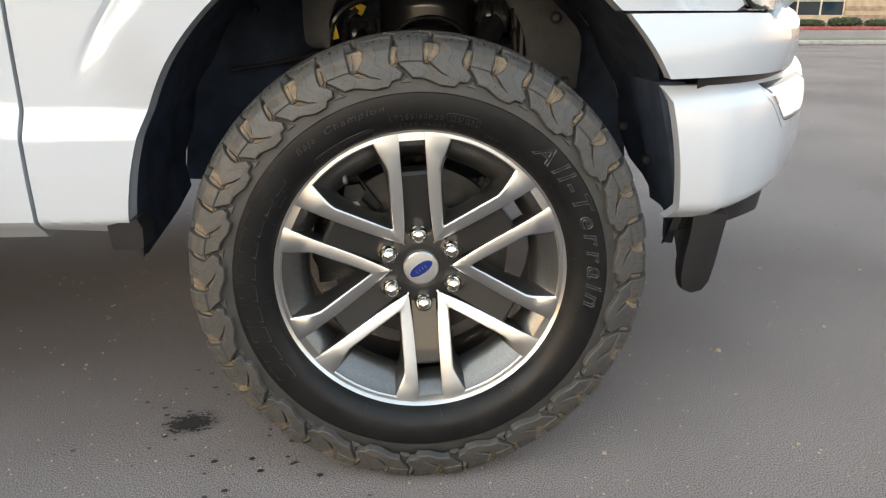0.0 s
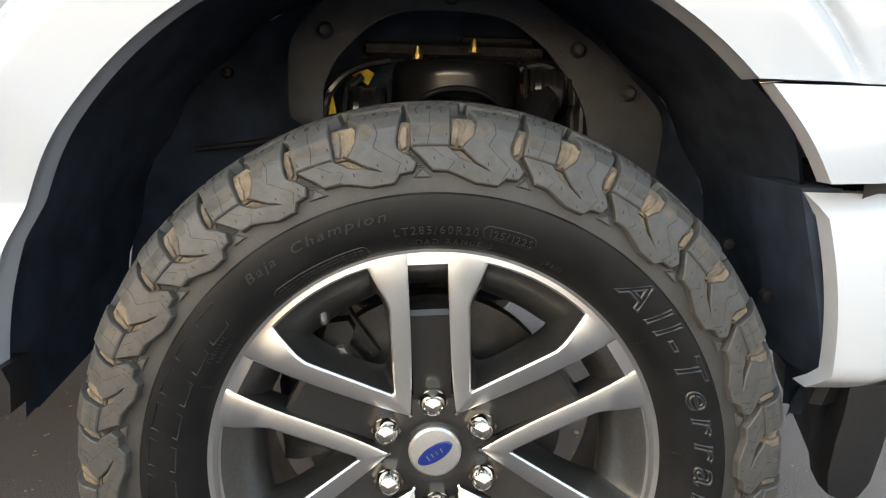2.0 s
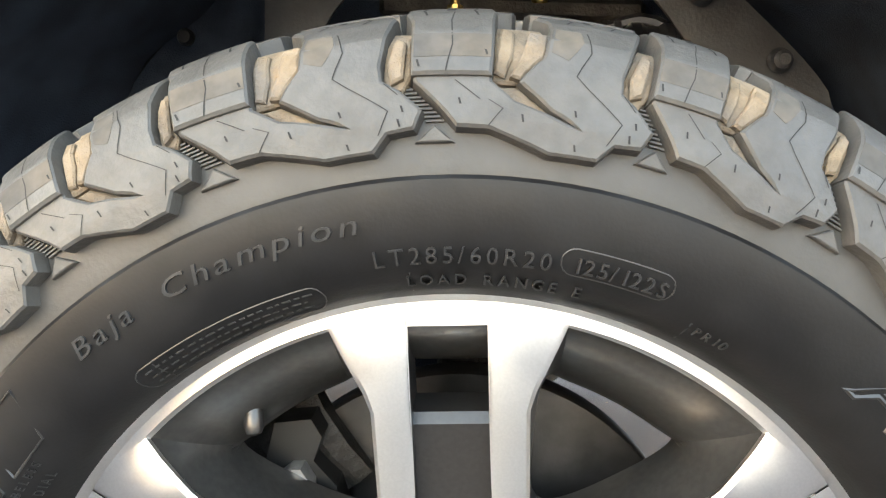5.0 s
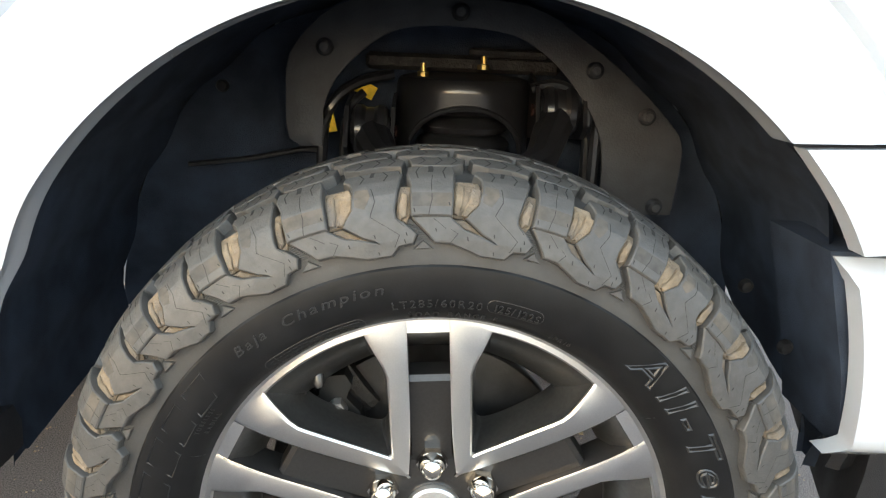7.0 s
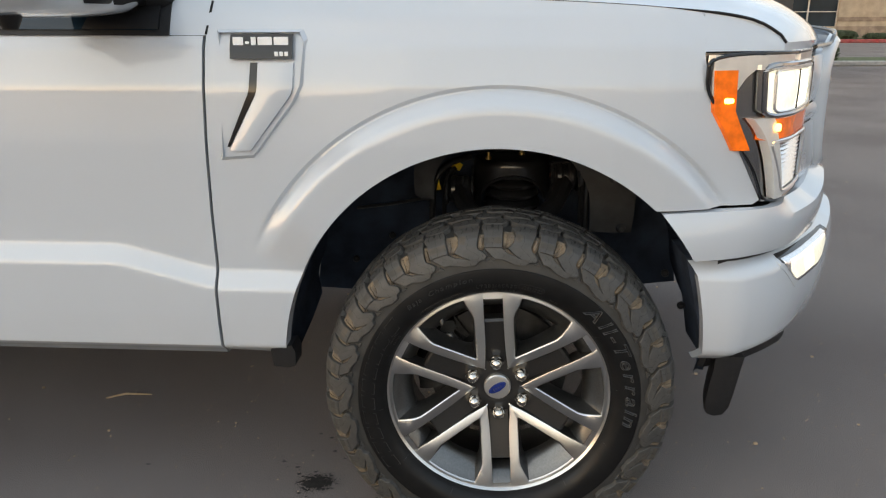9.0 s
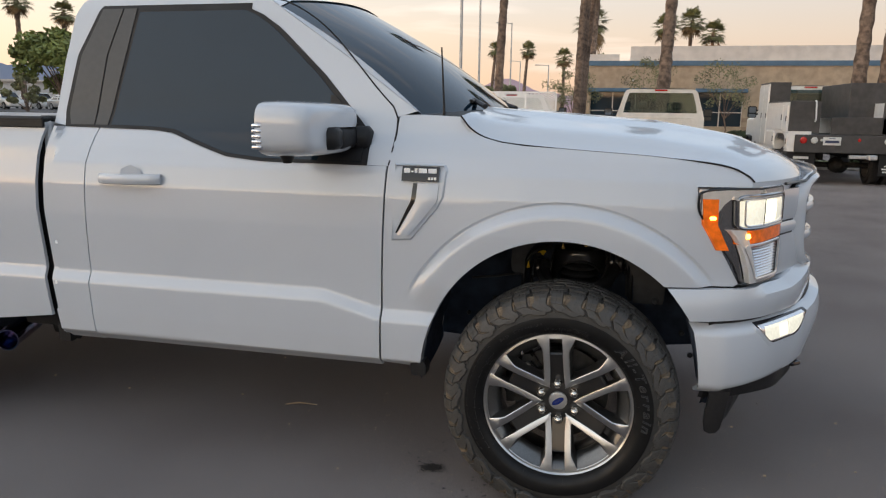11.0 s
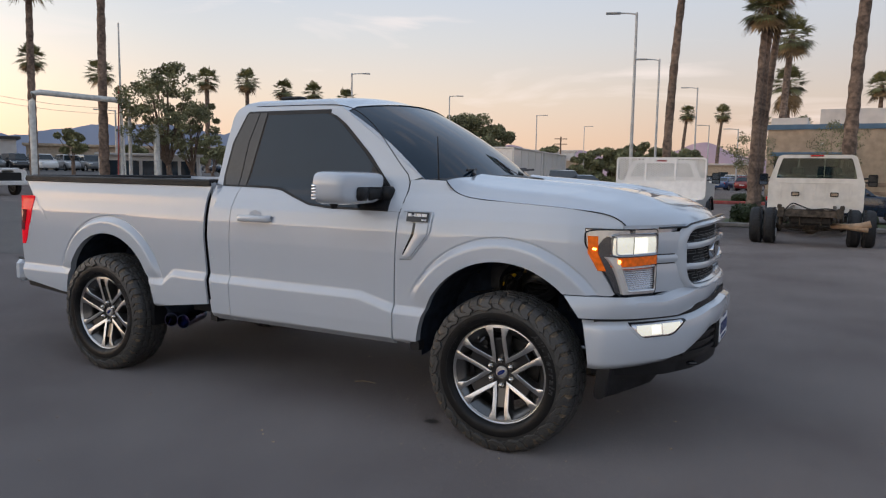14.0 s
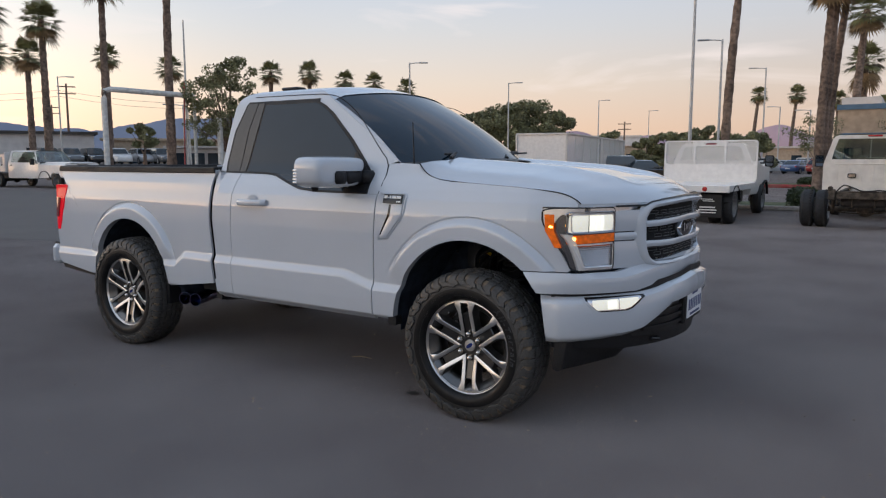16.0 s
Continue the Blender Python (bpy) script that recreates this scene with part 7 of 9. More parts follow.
def tree(x, y, h, w, base, label, material=None, seed=0, dense=1.0, leaf=0.13, trunk_r=0.16, clumps=26, puff=1.0):
    rng = random.Random(seed)
    t = thing("tree", label, "tree", (x, y, 0))
    wood, green = Geo(), Geo()
    fork = base * 0.75
    wood.tube([(0, 0, -0.05), (0.06 * w, 0.0, fork * 0.5), (0.02 * w, 0.02 * w, fork)], [trunk_r * 1.3, trunk_r, trunk_r * 0.9], 9)
    for k in range(clumps):
        a, zf = rng.uniform(0, 2 * math.pi), rng.random() ** 0.8
        rr = (w / 2) * (0.35 + 0.65 * rng.random()) * math.sqrt(max(0.12, 1 - (1.75 * zf - 0.75) ** 2))
        c = (rr * math.cos(a), rr * math.sin(a), base + (h - base) * (0.10 + 0.82 * zf))
        s = w * rng.uniform(0.09, 0.17) * puff
        leaf_cloud(green, c, (s, s, s * 0.75), int(150 * dense), leaf, rng)
        if k % 3 == 0:
            m = (c[0] * 0.45 + rng.uniform(-0.2, 0.2), c[1] * 0.45, lerp(fork, c[2], 0.55))
            wood.tube([(0.02 * w, 0.02 * w, fork * 0.95), m, c], [trunk_r * 0.42, trunk_r * 0.22, trunk_r * 0.06], 5)
    part("trunk", wood, BARK, t, "", 50)
    part("crown", green, material or LEAF, t, "", 0)
    return t


def tree_at(b, d, *a, **k):
    x, y = place(b, d)
    return tree(x, y, *a, **k)


tree_at(50.0, 46, 7.7, 5.6, 2.2, "broad leafy tree with open crown and forked trunk", seed=1, dense=0.75, clumps=85, trunk_r=0.17, leaf=0.075, puff=0.62)
tree_at(48.2, 47, 6.2, 3.6, 1.6, "broad leafy tree with open crown and forked trunk", seed=9, dense=1.0, clumps=34, leaf=0.075, puff=0.7)
tree_at(52.0, 70, 3.4, 4.0, 1.0, "low dark green tree by parked cars", seed=2, clumps=14)
tree_at(56.1, 66, 4.6, 2.8, 2.5, "low dark green tree by parked cars", seed=3, clumps=12)
tree_at(46.6, 64, 4.4, 3.6, 1.4, "low dark green tree by parked cars", seed=4, clumps=16)
tree_at(41.8, 44, 5.4, 4.2, 1.8, "bright green rounded tree", LEAF2, seed=5, dense=1.5, clumps=34)
tree_at(43.8, 75, 4.2, 3.2, 1.2, "dark green tree behind parked cars", seed=6, clumps=14)
for k, (b, hh, ww) in enumerate(((30.6, 7.2, 6.5), (28.2, 8.0, 7.0), (26.3, 8.4, 7.0), (24.6, 7.0, 6.0), (32.5, 6.6, 6))):
    tree_at(b, 85, hh, ww, 1.6, "dense dark green tree", seed=20 + k, dense=1.8, leaf=0.15, clumps=34)
for k, (b, hh) in enumerate(((17.2, 3.8), (16.0, 4.2), (15.0, 4.1), (14.0, 4.5), (13.0, 4.6), (12.0, 4.1), (10.4, 4.6), (9.2, 3.9), (20.2, 4.2))):
    tree_at(b, 72, hh, 3.6, 0.5, "dense green street tree", seed=40 + k, dense=1.7, leaf=0.12, clumps=20)
for b, d, hh, ww, sd in ((-0.2, 42, 4.5, 3.0, 60), (-5.6, 42, 4.2, 3.1, 61), (5.5, 40, 3.6, 3.0, 62)):
    tree_at(b, d, hh, ww, 1.7, "slender young tree with sparse crown", seed=sd, dense=0.4, leaf=0.05, trunk_r=0.045, clumps=30)


def hedge(x, y, sx, sy, h, seed):
    rng = random.Random(seed)
    gg = Geo()
    for _ in range(int(520 * sx * sy + 380)):
        p = Vector((rng.gauss(0, 1), rng.gauss(0, 1), abs(rng.gauss(0, 1)))).normalized()
        q = rng.uniform(0.82, 1.04)
        c = Vector((math.copysign(abs(p.x) ** 0.6, p.x) * sx / 2 * q, math.copysign(abs(p.y) ** 0.6, p.y) * sy / 2 * q, (abs(p.z) ** 0.55) * h * q))
        u = Vector((rng.gauss(0, 1), rng.gauss(0, 1), rng.gauss(0, 1))).normalized()
        v = u.orthogonal().normalized()
        s = rng.uniform(0.03, 0.075)
        o = len(gg.v)
        gg.v += [tuple(c - u * s), tuple(c + v * s * 0.6), tuple(c + u * s), tuple(c - v * s * 0.6)]
        gg.f.append((o, o + 1, o + 2, o + 3))
    core = Geo().box((0, 0, h * 0.45), (sx * 0.8, sy * 0.8, h * 0.88), b=min(sx, sy) * 0.2)
    t = thing("hedge", "clipped low green hedge in a planting strip", "hedge", (x, y, 0.10), "hedges")
    part("leaves", gg, HEDGE, t, "", 0)
    part("core", core, HEDGE, t)


# planting strip behind the parked trucks, with its kerb
g = Geo().box((4.0, 20.7, 0.05), (26.0, 2.6, 0.10), b=0.03)
tagged(part("planting_strip", g, GRASS), "dry grass planting strip with a kerb", "planting strip", kind="structure")
g = Geo().box((4.0, 19.32, 0.07), (24.0, 0.16, 0.14), b=0.03)
tagged(part("kerb", g, CONC), "pale concrete kerb of the planting strip", "kerb", kind="structure")
for k, (x, sx, hh) in enumerate(((-5.2, 1.0, 0.55), (-3.1, 1.0, 0.55), (-0.75, 0.85, 0.55), (0.15, 0.6, 0.48), (2.35, 0.7, 0.40), (3.55, 0.75, 0.45), (5.2, 1.0, 0.45), (7.0, 1.2, 0.5), (9.0, 1.2, 0.5))):
    hedge(x, 20.2, sx, 1.0, hh, 80 + k)
g = Geo().box((12.0, 40.6, 0.06), (46.0, 4.6, 0.12), b=0.03)
tagged(part("lawn", g, GRASS), "green planted bed before the building", "lawn", kind="structure")
g = Geo().box((12.0, 38.2, 0.09), (46.0, 0.18, 0.18), b=0.03)
tagged(part("red_kerb", g, REDKERB), "kerb painted faded red", "kerb", kind="structure")
for k in range(14):
    hedge(-2.5 + 2.3 * k, 39.5 + 0.3 * math.sin(k * 2.1), 1.7, 1.2, 0.45 + 0.10 * math.sin(k * 1.7), 100 + k)


# ---- building ----
BX0, BX1, BY = -1.7, 40.0, 38.6
bd = thing("office_building", "single-storey tan block building with blue band", "building", (-0.097, 0.926, 0))
bd.scale = (1.09, 1.09, 1.09)
g = Geo()
openings = [(BX0 + 0.35, BX0 + 4.0, 0.75, 2.45), (4.3, 6.6, 0.7, 2.45), (9.0, 12.0, 0.7, 2.45), (15, 18, 0.7, 2.45), (21, 25, 0.7, 2.45)]
xs = BX0
for x0, x1, z0, z1 in openings:
    g.box(((xs + x0) / 2, BY + 0.15, 1.95), (x0 - xs, 0.3, 3.9))
    g.box(((x0 + x1) / 2, BY + 0.15, z0 / 2), (x1 - x0, 0.3, z0))
    g.box(((x0 + x1) / 2, BY + 0.15, (z1 + 3.9) / 2), (x1 - x0, 0.3, 3.9 - z1))
    xs = x1
g.box(((xs + BX1) / 2, BY + 0.15, 1.95), (BX1 - xs, 0.3, 3.9))
g.box((BX0 + 0.15, BY + 8, 1.95), (0.3, 15.6, 3.9))
for k in range(0, len(g.v), 8):
    piece = Geo().add(g.v[k:k + 8], [tuple(i - k for i in q) for q in g.f[k // 8 * 6:k // 8 * 6 + 6]])
    part("wall", piece, STUCCO, bd, "tan block wall")
g = Geo().box(((BX0 + BX1) / 2, BY + 0.10, 3.99), (BX1 - BX0 + 0.1, 0.34, 0.26)).box((BX0 + 0.10, BY + 8, 3.99), (0.34, 15.6, 0.26))
part("band", g, BLUEBAND, bd, "blue painted band")
g = Geo().box(((BX0 + BX1) / 2 + 1.2, BY + 1.6, 4.55), (BX1 - BX0 - 2.4, 0.3, 0.9)).box((BX0 + 0.9, BY + 5.0, 4.35), (1.8, 6.5, 0.5))
part("parapet", g, PARAPET, bd, "pale parapet")
g = Geo().box(((BX0 + BX1) / 2, BY + 8, 4.02), (BX1 - BX0 - 0.4, 15.0, 0.1))
part("roof", g, PARAPET, bd)
for x0, x1, z0, z1 in openings:
    g = Geo().box(((x0 + x1) / 2, BY + 0.20, (z0 + z1) / 2), (x1 - x0, 0.03, z1 - z0))
    part("window_pane", g, WINDOWG, bd, "dark window pane")
    n = max(2, int((x1 - x0) / 1.1))
    for k in range(n + 1):
        xx = lerp(x0, x1, k / n)
        g = Geo().box((xx, BY + 0.15, (z0 + z1) / 2), (0.06, 0.08, z1 - z0))
        part("mullion", g, PARAPET, bd)
    g = Geo().box(((x0 + x1) / 2, BY + 0.15, lerp(z0, z1, 0.42)), (x1 - x0, 0.07, 0.05))
    part("transom", g, PARAPET, bd)
    g = Geo().box(((x0 + x1) / 2, BY - 0.12, z1 + 0.12), (x1 - x0 + 0.3, 0.5, 0.20), b=0.02)
    part("canopy", g, BLUEBAND, bd, "blue window canopy")
BRICK = mat("brown_split_block", (0.30, 0.22, 0.165), 0.95, var=0.25, scale=3, bump=0.4, bscale=30)
for z, hh in ((0.35, 0.7), (1.05, 0.22)):
    xs = BX0
    for x0, x1, z0, z1 in openings + [(BX1, BX1, 0, 0)]:
        part("block_course", Geo().box(((xs + x0) / 2, BY - 0.012, z), (x0 - xs, 0.024, hh)), BRICK, bd, "darker course of blocks")
        xs = x1
g = Geo().box((0.9, BY - 0.06, 3.1), (0.16, 0.12, 0.12), b=0.02)
part("wall_lamp", g, PARAPET, bd)

# ---- far buildings and hills ----


def block(name, label, b0, b1, d, h, material, depth=12, band=None):
    (x0, y0), (x1, y1) = place(b0, d), place(b1, d)
    ln = math.hypot(x1 - x0, y1 - y0)
    ang = math.atan2(y1 - y0, x1 - x0)
    t = thing(name, label, "building", (x0, y0, 0))
    t.rotation_euler = (0, 0, ang)
    part("wall", Geo().box((ln / 2, depth / 2, h / 2), (ln, depth, h)), material, t)
    part("roof", Geo().box((ln / 2, depth / 2, h + 0.15), (ln + 0.8, depth + 0.8, 0.3)), band or PARAPET, t)
    n = max(1, int(ln / 6))
    for k in range(n):
        part("window", Geo().box(((k + 0.5) * ln / n, -0.03, h * 0.45), (1.6, 0.1, h * 0.4)), WINDOWG, t)
    return t


LIGHTWALL = mat("white_plaster_wall", (0.58, 0.56, 0.54), 0.9, var=0.1, scale=1, bump=0.1, bscale=10)
DARKROOF = mat("dark_roof", (0.07, 0.065, 0.06), 0.9, var=0.2, scale=1)
block("white_shop", "low white building with dark flat roof", 67, 59.4, 92, 4.3, LIGHTWALL, 14, DARKROOF)
block("tan_shop", "long low tan building", 58.8, 50.5, 105, 4.0, STUCCO, 20, STUCCO)
block("shop", "low pale shop building in the distance", 47.6, 38.0, 125, 4.7, LIGHTWALL, 20, PARAPET)
block("warehouse", "distant pale grey warehouse", 22.5, 17.8, 150, 6.0, LIGHTWALL, 30, PARAPET)
block("tan_warehouse", "distant low tan warehouse with pale parapet", 20.4, 16.6, 140, 4.0, STUCCO, 20, PARAPET)
for b0, b1, d, h in ((275, 236, 62, 4.6), (240, 200, 68, 4.2), (204, 168, 60, 4.4), (172, 138, 70, 4.6), (142, 104, 64, 4.5)):
    block("lot_building", "plain low tan building across the car park", b0, b1, d, h, STUCCO, 16, DARKROOF)
block("long_shop", "distant low tan commercial building", 9.0, 4.5, 140, 3.5, STUCCO, 20, PARAPET)

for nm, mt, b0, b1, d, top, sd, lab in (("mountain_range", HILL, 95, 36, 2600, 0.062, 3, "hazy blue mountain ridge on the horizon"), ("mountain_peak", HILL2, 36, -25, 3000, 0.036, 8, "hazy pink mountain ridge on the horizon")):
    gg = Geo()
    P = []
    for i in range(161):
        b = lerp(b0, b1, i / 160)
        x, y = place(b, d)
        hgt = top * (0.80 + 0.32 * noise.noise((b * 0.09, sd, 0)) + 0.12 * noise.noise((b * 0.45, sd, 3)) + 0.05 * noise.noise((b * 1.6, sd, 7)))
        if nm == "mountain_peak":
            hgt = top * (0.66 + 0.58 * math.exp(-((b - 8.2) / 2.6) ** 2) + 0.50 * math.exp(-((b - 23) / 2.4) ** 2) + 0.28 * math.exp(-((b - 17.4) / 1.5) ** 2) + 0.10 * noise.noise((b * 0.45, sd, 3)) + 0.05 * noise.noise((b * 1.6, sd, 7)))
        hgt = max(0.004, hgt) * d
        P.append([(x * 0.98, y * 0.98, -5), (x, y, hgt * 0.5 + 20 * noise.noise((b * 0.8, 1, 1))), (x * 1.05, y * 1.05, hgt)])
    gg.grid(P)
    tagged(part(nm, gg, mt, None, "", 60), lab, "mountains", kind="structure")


# ---- posts ----
def lamp_post(b, d, h, arm=0.9, turn=180, r=0.08):
    x, y = place(b, d)
    t = thing("street_lamp", "grey steel car park lamp post", "street lamp", (x, y, 0), "lamp posts")
    t.rotation_euler = (0, 0, radians(turn))
    part("pole", Geo().tube([(0, 0, 0), (0, 0, h * 0.5), (0, 0, h)], [r * 1.2, r, r * 0.8], 8), POST, t)
    part("arm", Geo().tube([(0, 0, h - 0.08), (arm * 0.5, 0, h - 0.02), (arm, 0, h)], 0.04, 6), POST, t)
    part("lamp_head", Geo().box((arm + 0.25, 0, h), (0.75, 0.32, 0.09), b=0.03), POST, t)
    part("footing", Geo().lathe([(0.0001, 0.0), (0.25, 0.0)], 14).box((0, 0, 0.35), (0.5, 0.5, 0.7), b=0.06), CONC, t)
    return t


for b, d, h, tn in ((14.15, 38.8, 9.6, 195), (12.13, 51.2, 9.15, 195), (9.07, 75.5, 10.0, 190), (35.9, 62, 9.5, 35), (28.05, 80, 9.7, 30), (21.0, 105, 9.7, 20), (17.2, 130, 9.8, 20), (61.5, 85, 9.9, 60), (6.0, 85, 6.6, 185), (53.2, 62, 5.8, 230), (47.3, 80, 4.0, 200), (40.9, 60, 3.8, 220), (8.0, 100, 8.0, 190)):
    lamp_post(b, d, h, turn=tn)
for b, d, h in ((61.0, 110, 11.5), (19.0, 130, 8.0), (62.0, 130, 10.0)):
    x, y = place(b, d)
    t = thing("utility_pole", "brown wooden utility pole with crossarms", "utility pole", (x, y, 0))
    t.rotation_euler = (0, 0, radians(b))
    part("pole", Geo().tube([(0, 0, 0), (0, 0, h)], [0.18, 0.12], 8), BARK, t)
    for z in (h - 0.4, h - 1.3):
        part("crossarm", Geo().box((0, 0, z), (2.2, 0.12, 0.14)), BARK, t)
# white pipe gantry with flagpoles
(xa, ya), (xb, yb), (xc, yc) = place(58.6, 45), place(52.4, 46), place(50.6, 45)
za, zb = 5.35, 5.2
t = thing("pipe_gantry", "white painted pipe gantry with a bent corner", "gantry", (0, 0, 0))
part("pipe", Geo().tube([tuple(v) for v in smooth_line([(xa, ya, 0), (xa, ya, za * 0.5), (xa, ya, za - 0.5), (lerp(xa, xb, 0.01), lerp(ya, yb, 0.01), za - 0.12), (lerp(xa, xb, 0.06), lerp(ya, yb, 0.06), za), (lerp(xa, xb, 0.5), lerp(ya, yb, 0.5), (za + zb) / 2), (xb, yb, zb)], 26)], 0.16, 10), WPIPE, t)
part("post", Geo().tube([(xb, yb, 0), (xb, yb, zb)], 0.10, 8), WPIPE, t)
part("post", Geo().tube([(xc, yc, 0), (xc, yc, 3.9)], 0.17, 10), WPIPE, t)
t = thing("flagpole", "tall bare white flagpole", "flagpole", (xb - 0.2, yb - 0.4, 0))
part("pole", Geo().tube([(0, 0, 0), (0, 0, 5), (0.0, 0, 9.5)], [0.09, 0.07, 0.04], 8), WPIPE, t)
for k, dx in enumerate((-0.35, 0.35)):
    t = thing("leaning_pole", "thin red and white leaning pole", "pole", (xb + dx, yb - 0.6, 0))
    part("pole", Geo().tube([(0, 0, 0), (-dx * 0.8, 0, 6.0)], 0.045, 6), WPIPE if k else mat("faded_red_pole", (0.40, 0.10, 0.09), 0.7, var=0.3, scale=3), t)
WIRE = mat("wire_black", (0.02, 0.02, 0.02), 0.8, var=0.1, scale=5)
(x0, y0), (x1, y1) = place(75, 118), place(48, 118)
for k, z in enumerate((11.0, 10.2)):
    g = Geo().tube([(lerp(x0, x1, i / 12), lerp(y0, y1, i / 12), z - 1.2 * math.sin(math.pi * (i / 12 * 2 % 1))) for i in range(13)], 0.02, 4, False)
    tagged(part("power_line", g, WIRE), "thin black overhead power line", "power line")
# shed with glazed front under the big tree
x, y = place(51.0, 52)
t = thing("kiosk", "low white kiosk with glazed front", "kiosk", (x, y, 0))
t.rotation_euler = (0, 0, radians(50))
part("body", Geo().box((0, 0, 1.1), (6.0, 3.0, 2.2), b=0.04), LIGHTWALL, t)
for k in range(5):
    part("glass_panel", Geo().box((-2.3 + 1.15 * k, -1.52, 1.05), (0.95, 0.06, 1.7)), WINDOWG, t)
part("roof", Geo().box((0, 0, 2.28), (6.4, 3.4, 0.16), b=0.03), LIGHTWALL, t)

# ---- the other vehicles ----
REDLENS = mat("red_lamp_lens", (0.42, 0.015, 0.012), 0.15, coat=0.6, var=0.1, scale=40)
CLEARLENS = mat("clear_lamp_lens", (0.55, 0.55, 0.52), 0.12, coat=0.6, var=0.08, scale=30)
STEELRIM = mat("dull_steel_rim", (0.42, 0.42, 0.42), 0.4, 0.6, var=0.2, scale=9, col2=(0.2, 0.19, 0.18), var2=0.5, scale2=4)
OLDWHITE = mat("dusty_cream_white_paint", (0.76, 0.72, 0.66), 0.5, coat=0.25, var=0.06, scale=6, col2=(0.64, 0.59, 0.52), var2=0.6, scale2=2.5)
GREASE = mat("greasy_black_steel", (0.028, 0.024, 0.021), 0.7, 0.2, var=0.4, scale=14, bump=0.4, bscale=50)
CABIN = mat("dark_cabin_cloth", (0.05, 0.047, 0.043), 0.9, var=0.2, scale=20)
SEATGREY = mat("grey_seat_cloth", (0.17, 0.155, 0.14), 0.9, var=0.15, scale=20)
BLANKW = mat("white_plate", (0.62, 0.62, 0.6), 0.45, var=0.06, scale=20)
PLATEINK = mat("plate_dark_ink", (0.04, 0.05, 0.10), 0.6, var=0.1, scale=40)


def clear_pane(name, tint, gloss):
    m = bpy.data.materials.new(name)
    m.use_nodes = True
    t = m.node_tree
    t.nodes.remove(t.nodes["Principled BSDF"])
    tr, gl, mx = t.nodes.new("ShaderNodeBsdfTransparent"), t.nodes.new("ShaderNodeBsdfGlossy"), t.nodes.new("ShaderNodeMixShader")
    tr.inputs[0].default_value = (*tint, 1)
    gl.inputs["Roughness"].default_value = 0.02
    mx.inputs[0].default_value = gloss
    t.links.new(tr.outputs[0], mx.inputs[1])
    t.links.new(gl.outputs[0], mx.inputs[2])
    t.links.new(mx.outputs[0], t.nodes["Material Output"].inputs["Surface"])
    return m


PANE = clear_pane("greenish_cab_glass", (0.78, 0.86, 0.80), 0.22)
SIDEMIRROR = mat("dark_mirror_glass", (0.25, 0.27, 0.29), 0.05, 1.0, var=0.05, scale=20)


def rounded(x0, x1, z0, z1, r, n=5):
    """Rounded rectangle as a polygon."""
    out = []
    for cx, cz, a in ((x1 - r, z1 - r, 0), (x0 + r, z1 - r, 90), (x0 + r, z0 + r, 180), (x1 - r, z0 + r, 270)):
        for k in range(n + 1):
            b = radians(a + 90 * k / n)
            out.append((cx + r * math.cos(b), cz + r * math.sin(b)))
    return out


def ring_prism(outer, inner, lo, hi, m=None):
    """A frame between two polygons of as many corners, in the x-z plane, lo to hi along y."""
    n = len(outer)
    vs = [(p[0], h, p[1]) for h in (lo, hi) for ring in (outer, inner) for p in ring]
    fs = []
    for i in range(n):
        j = (i + 1) % n
        fs += [(i, j, n + j, n + i), (2 * n + i, 3 * n + i, 3 * n + j, 2 * n + j), (i, 2 * n + i, 2 * n + j, j), (n + i, n + j, 3 * n + j, 3 * n + i)]
    return Geo().add(vs, fs, m)


def row_wheel(owner, x, y, r, w, side, dish=0.05, deep=False):
    """A road wheel with its axle along x; side is +1 where its face looks to +x."""
    T = Matrix.Translation((x, y, r)) @ Matrix.Rotation(radians(-90 * side), 4, "Z")
    prof = [(0.62 * r, -w / 2), (0.86 * r, -w / 2 - 0.004), (0.965 * r, -w / 2 + 0.03), (r, -w / 2 + 0.06)]
    prof += [(0.985 * r, -w * 0.2), (r, -w * 0.12), (r, w * 0.12), (0.985 * r, w * 0.2), (r, w / 2 - 0.06), (0.965 * r, w / 2 - 0.03), (0.86 * r, w / 2 + 0.004), (0.62 * r, w / 2)]
    gt = Geo().lathe(prof, 36)
    for k in range(40):                        # shoulder blocks
        a = radians(9 * k)
        gt.box((r * 0.992 * math.cos(a), -w / 2 + 0.045, r * 0.992 * math.sin(a)), (0.03, 0.05, 0.022), Matrix.Identity(4))
    gt.v = [tuple(T @ Vector(p)) for p in gt.v]
    tyre = part("wheel", gt, TYREFAR, owner)
    d = 0.10 if deep else -0.012
    rp = [(0.62 * r, w / 2), (0.60 * r, -w / 2 - 0.006), (0.56 * r, -w / 2 + 0.01), (0.53 * r, -w / 2 + 0.05 + d), (0.34 * r, -w / 2 + 0.03 + d), (0.26 * r, -w / 2 + d - 0.01), (0.2 * r, -w / 2 + d - 0.03 - dish), (0.0, -w / 2 + d - 0.035 - dish)]
    gr = Geo().lathe(rp, 28)
    gr.v = [tuple(T @ Vector(p)) for p in gr.v]
    part("rim", gr, STEELRIM, tyre)
    gb = Geo()
    for k in range(8):
        a = radians(45 * k)
        gb.box((0.30 * r * math.cos(a), -w / 2 + d - 0.01, 0.30 * r * math.sin(a)), (0.022, 0.03, 0.022))
    gb.v = [tuple(T @ Vector(p)) for p in gb.v]
    part("wheel_bolts", gb, GREASE, tyre)
    return tyre


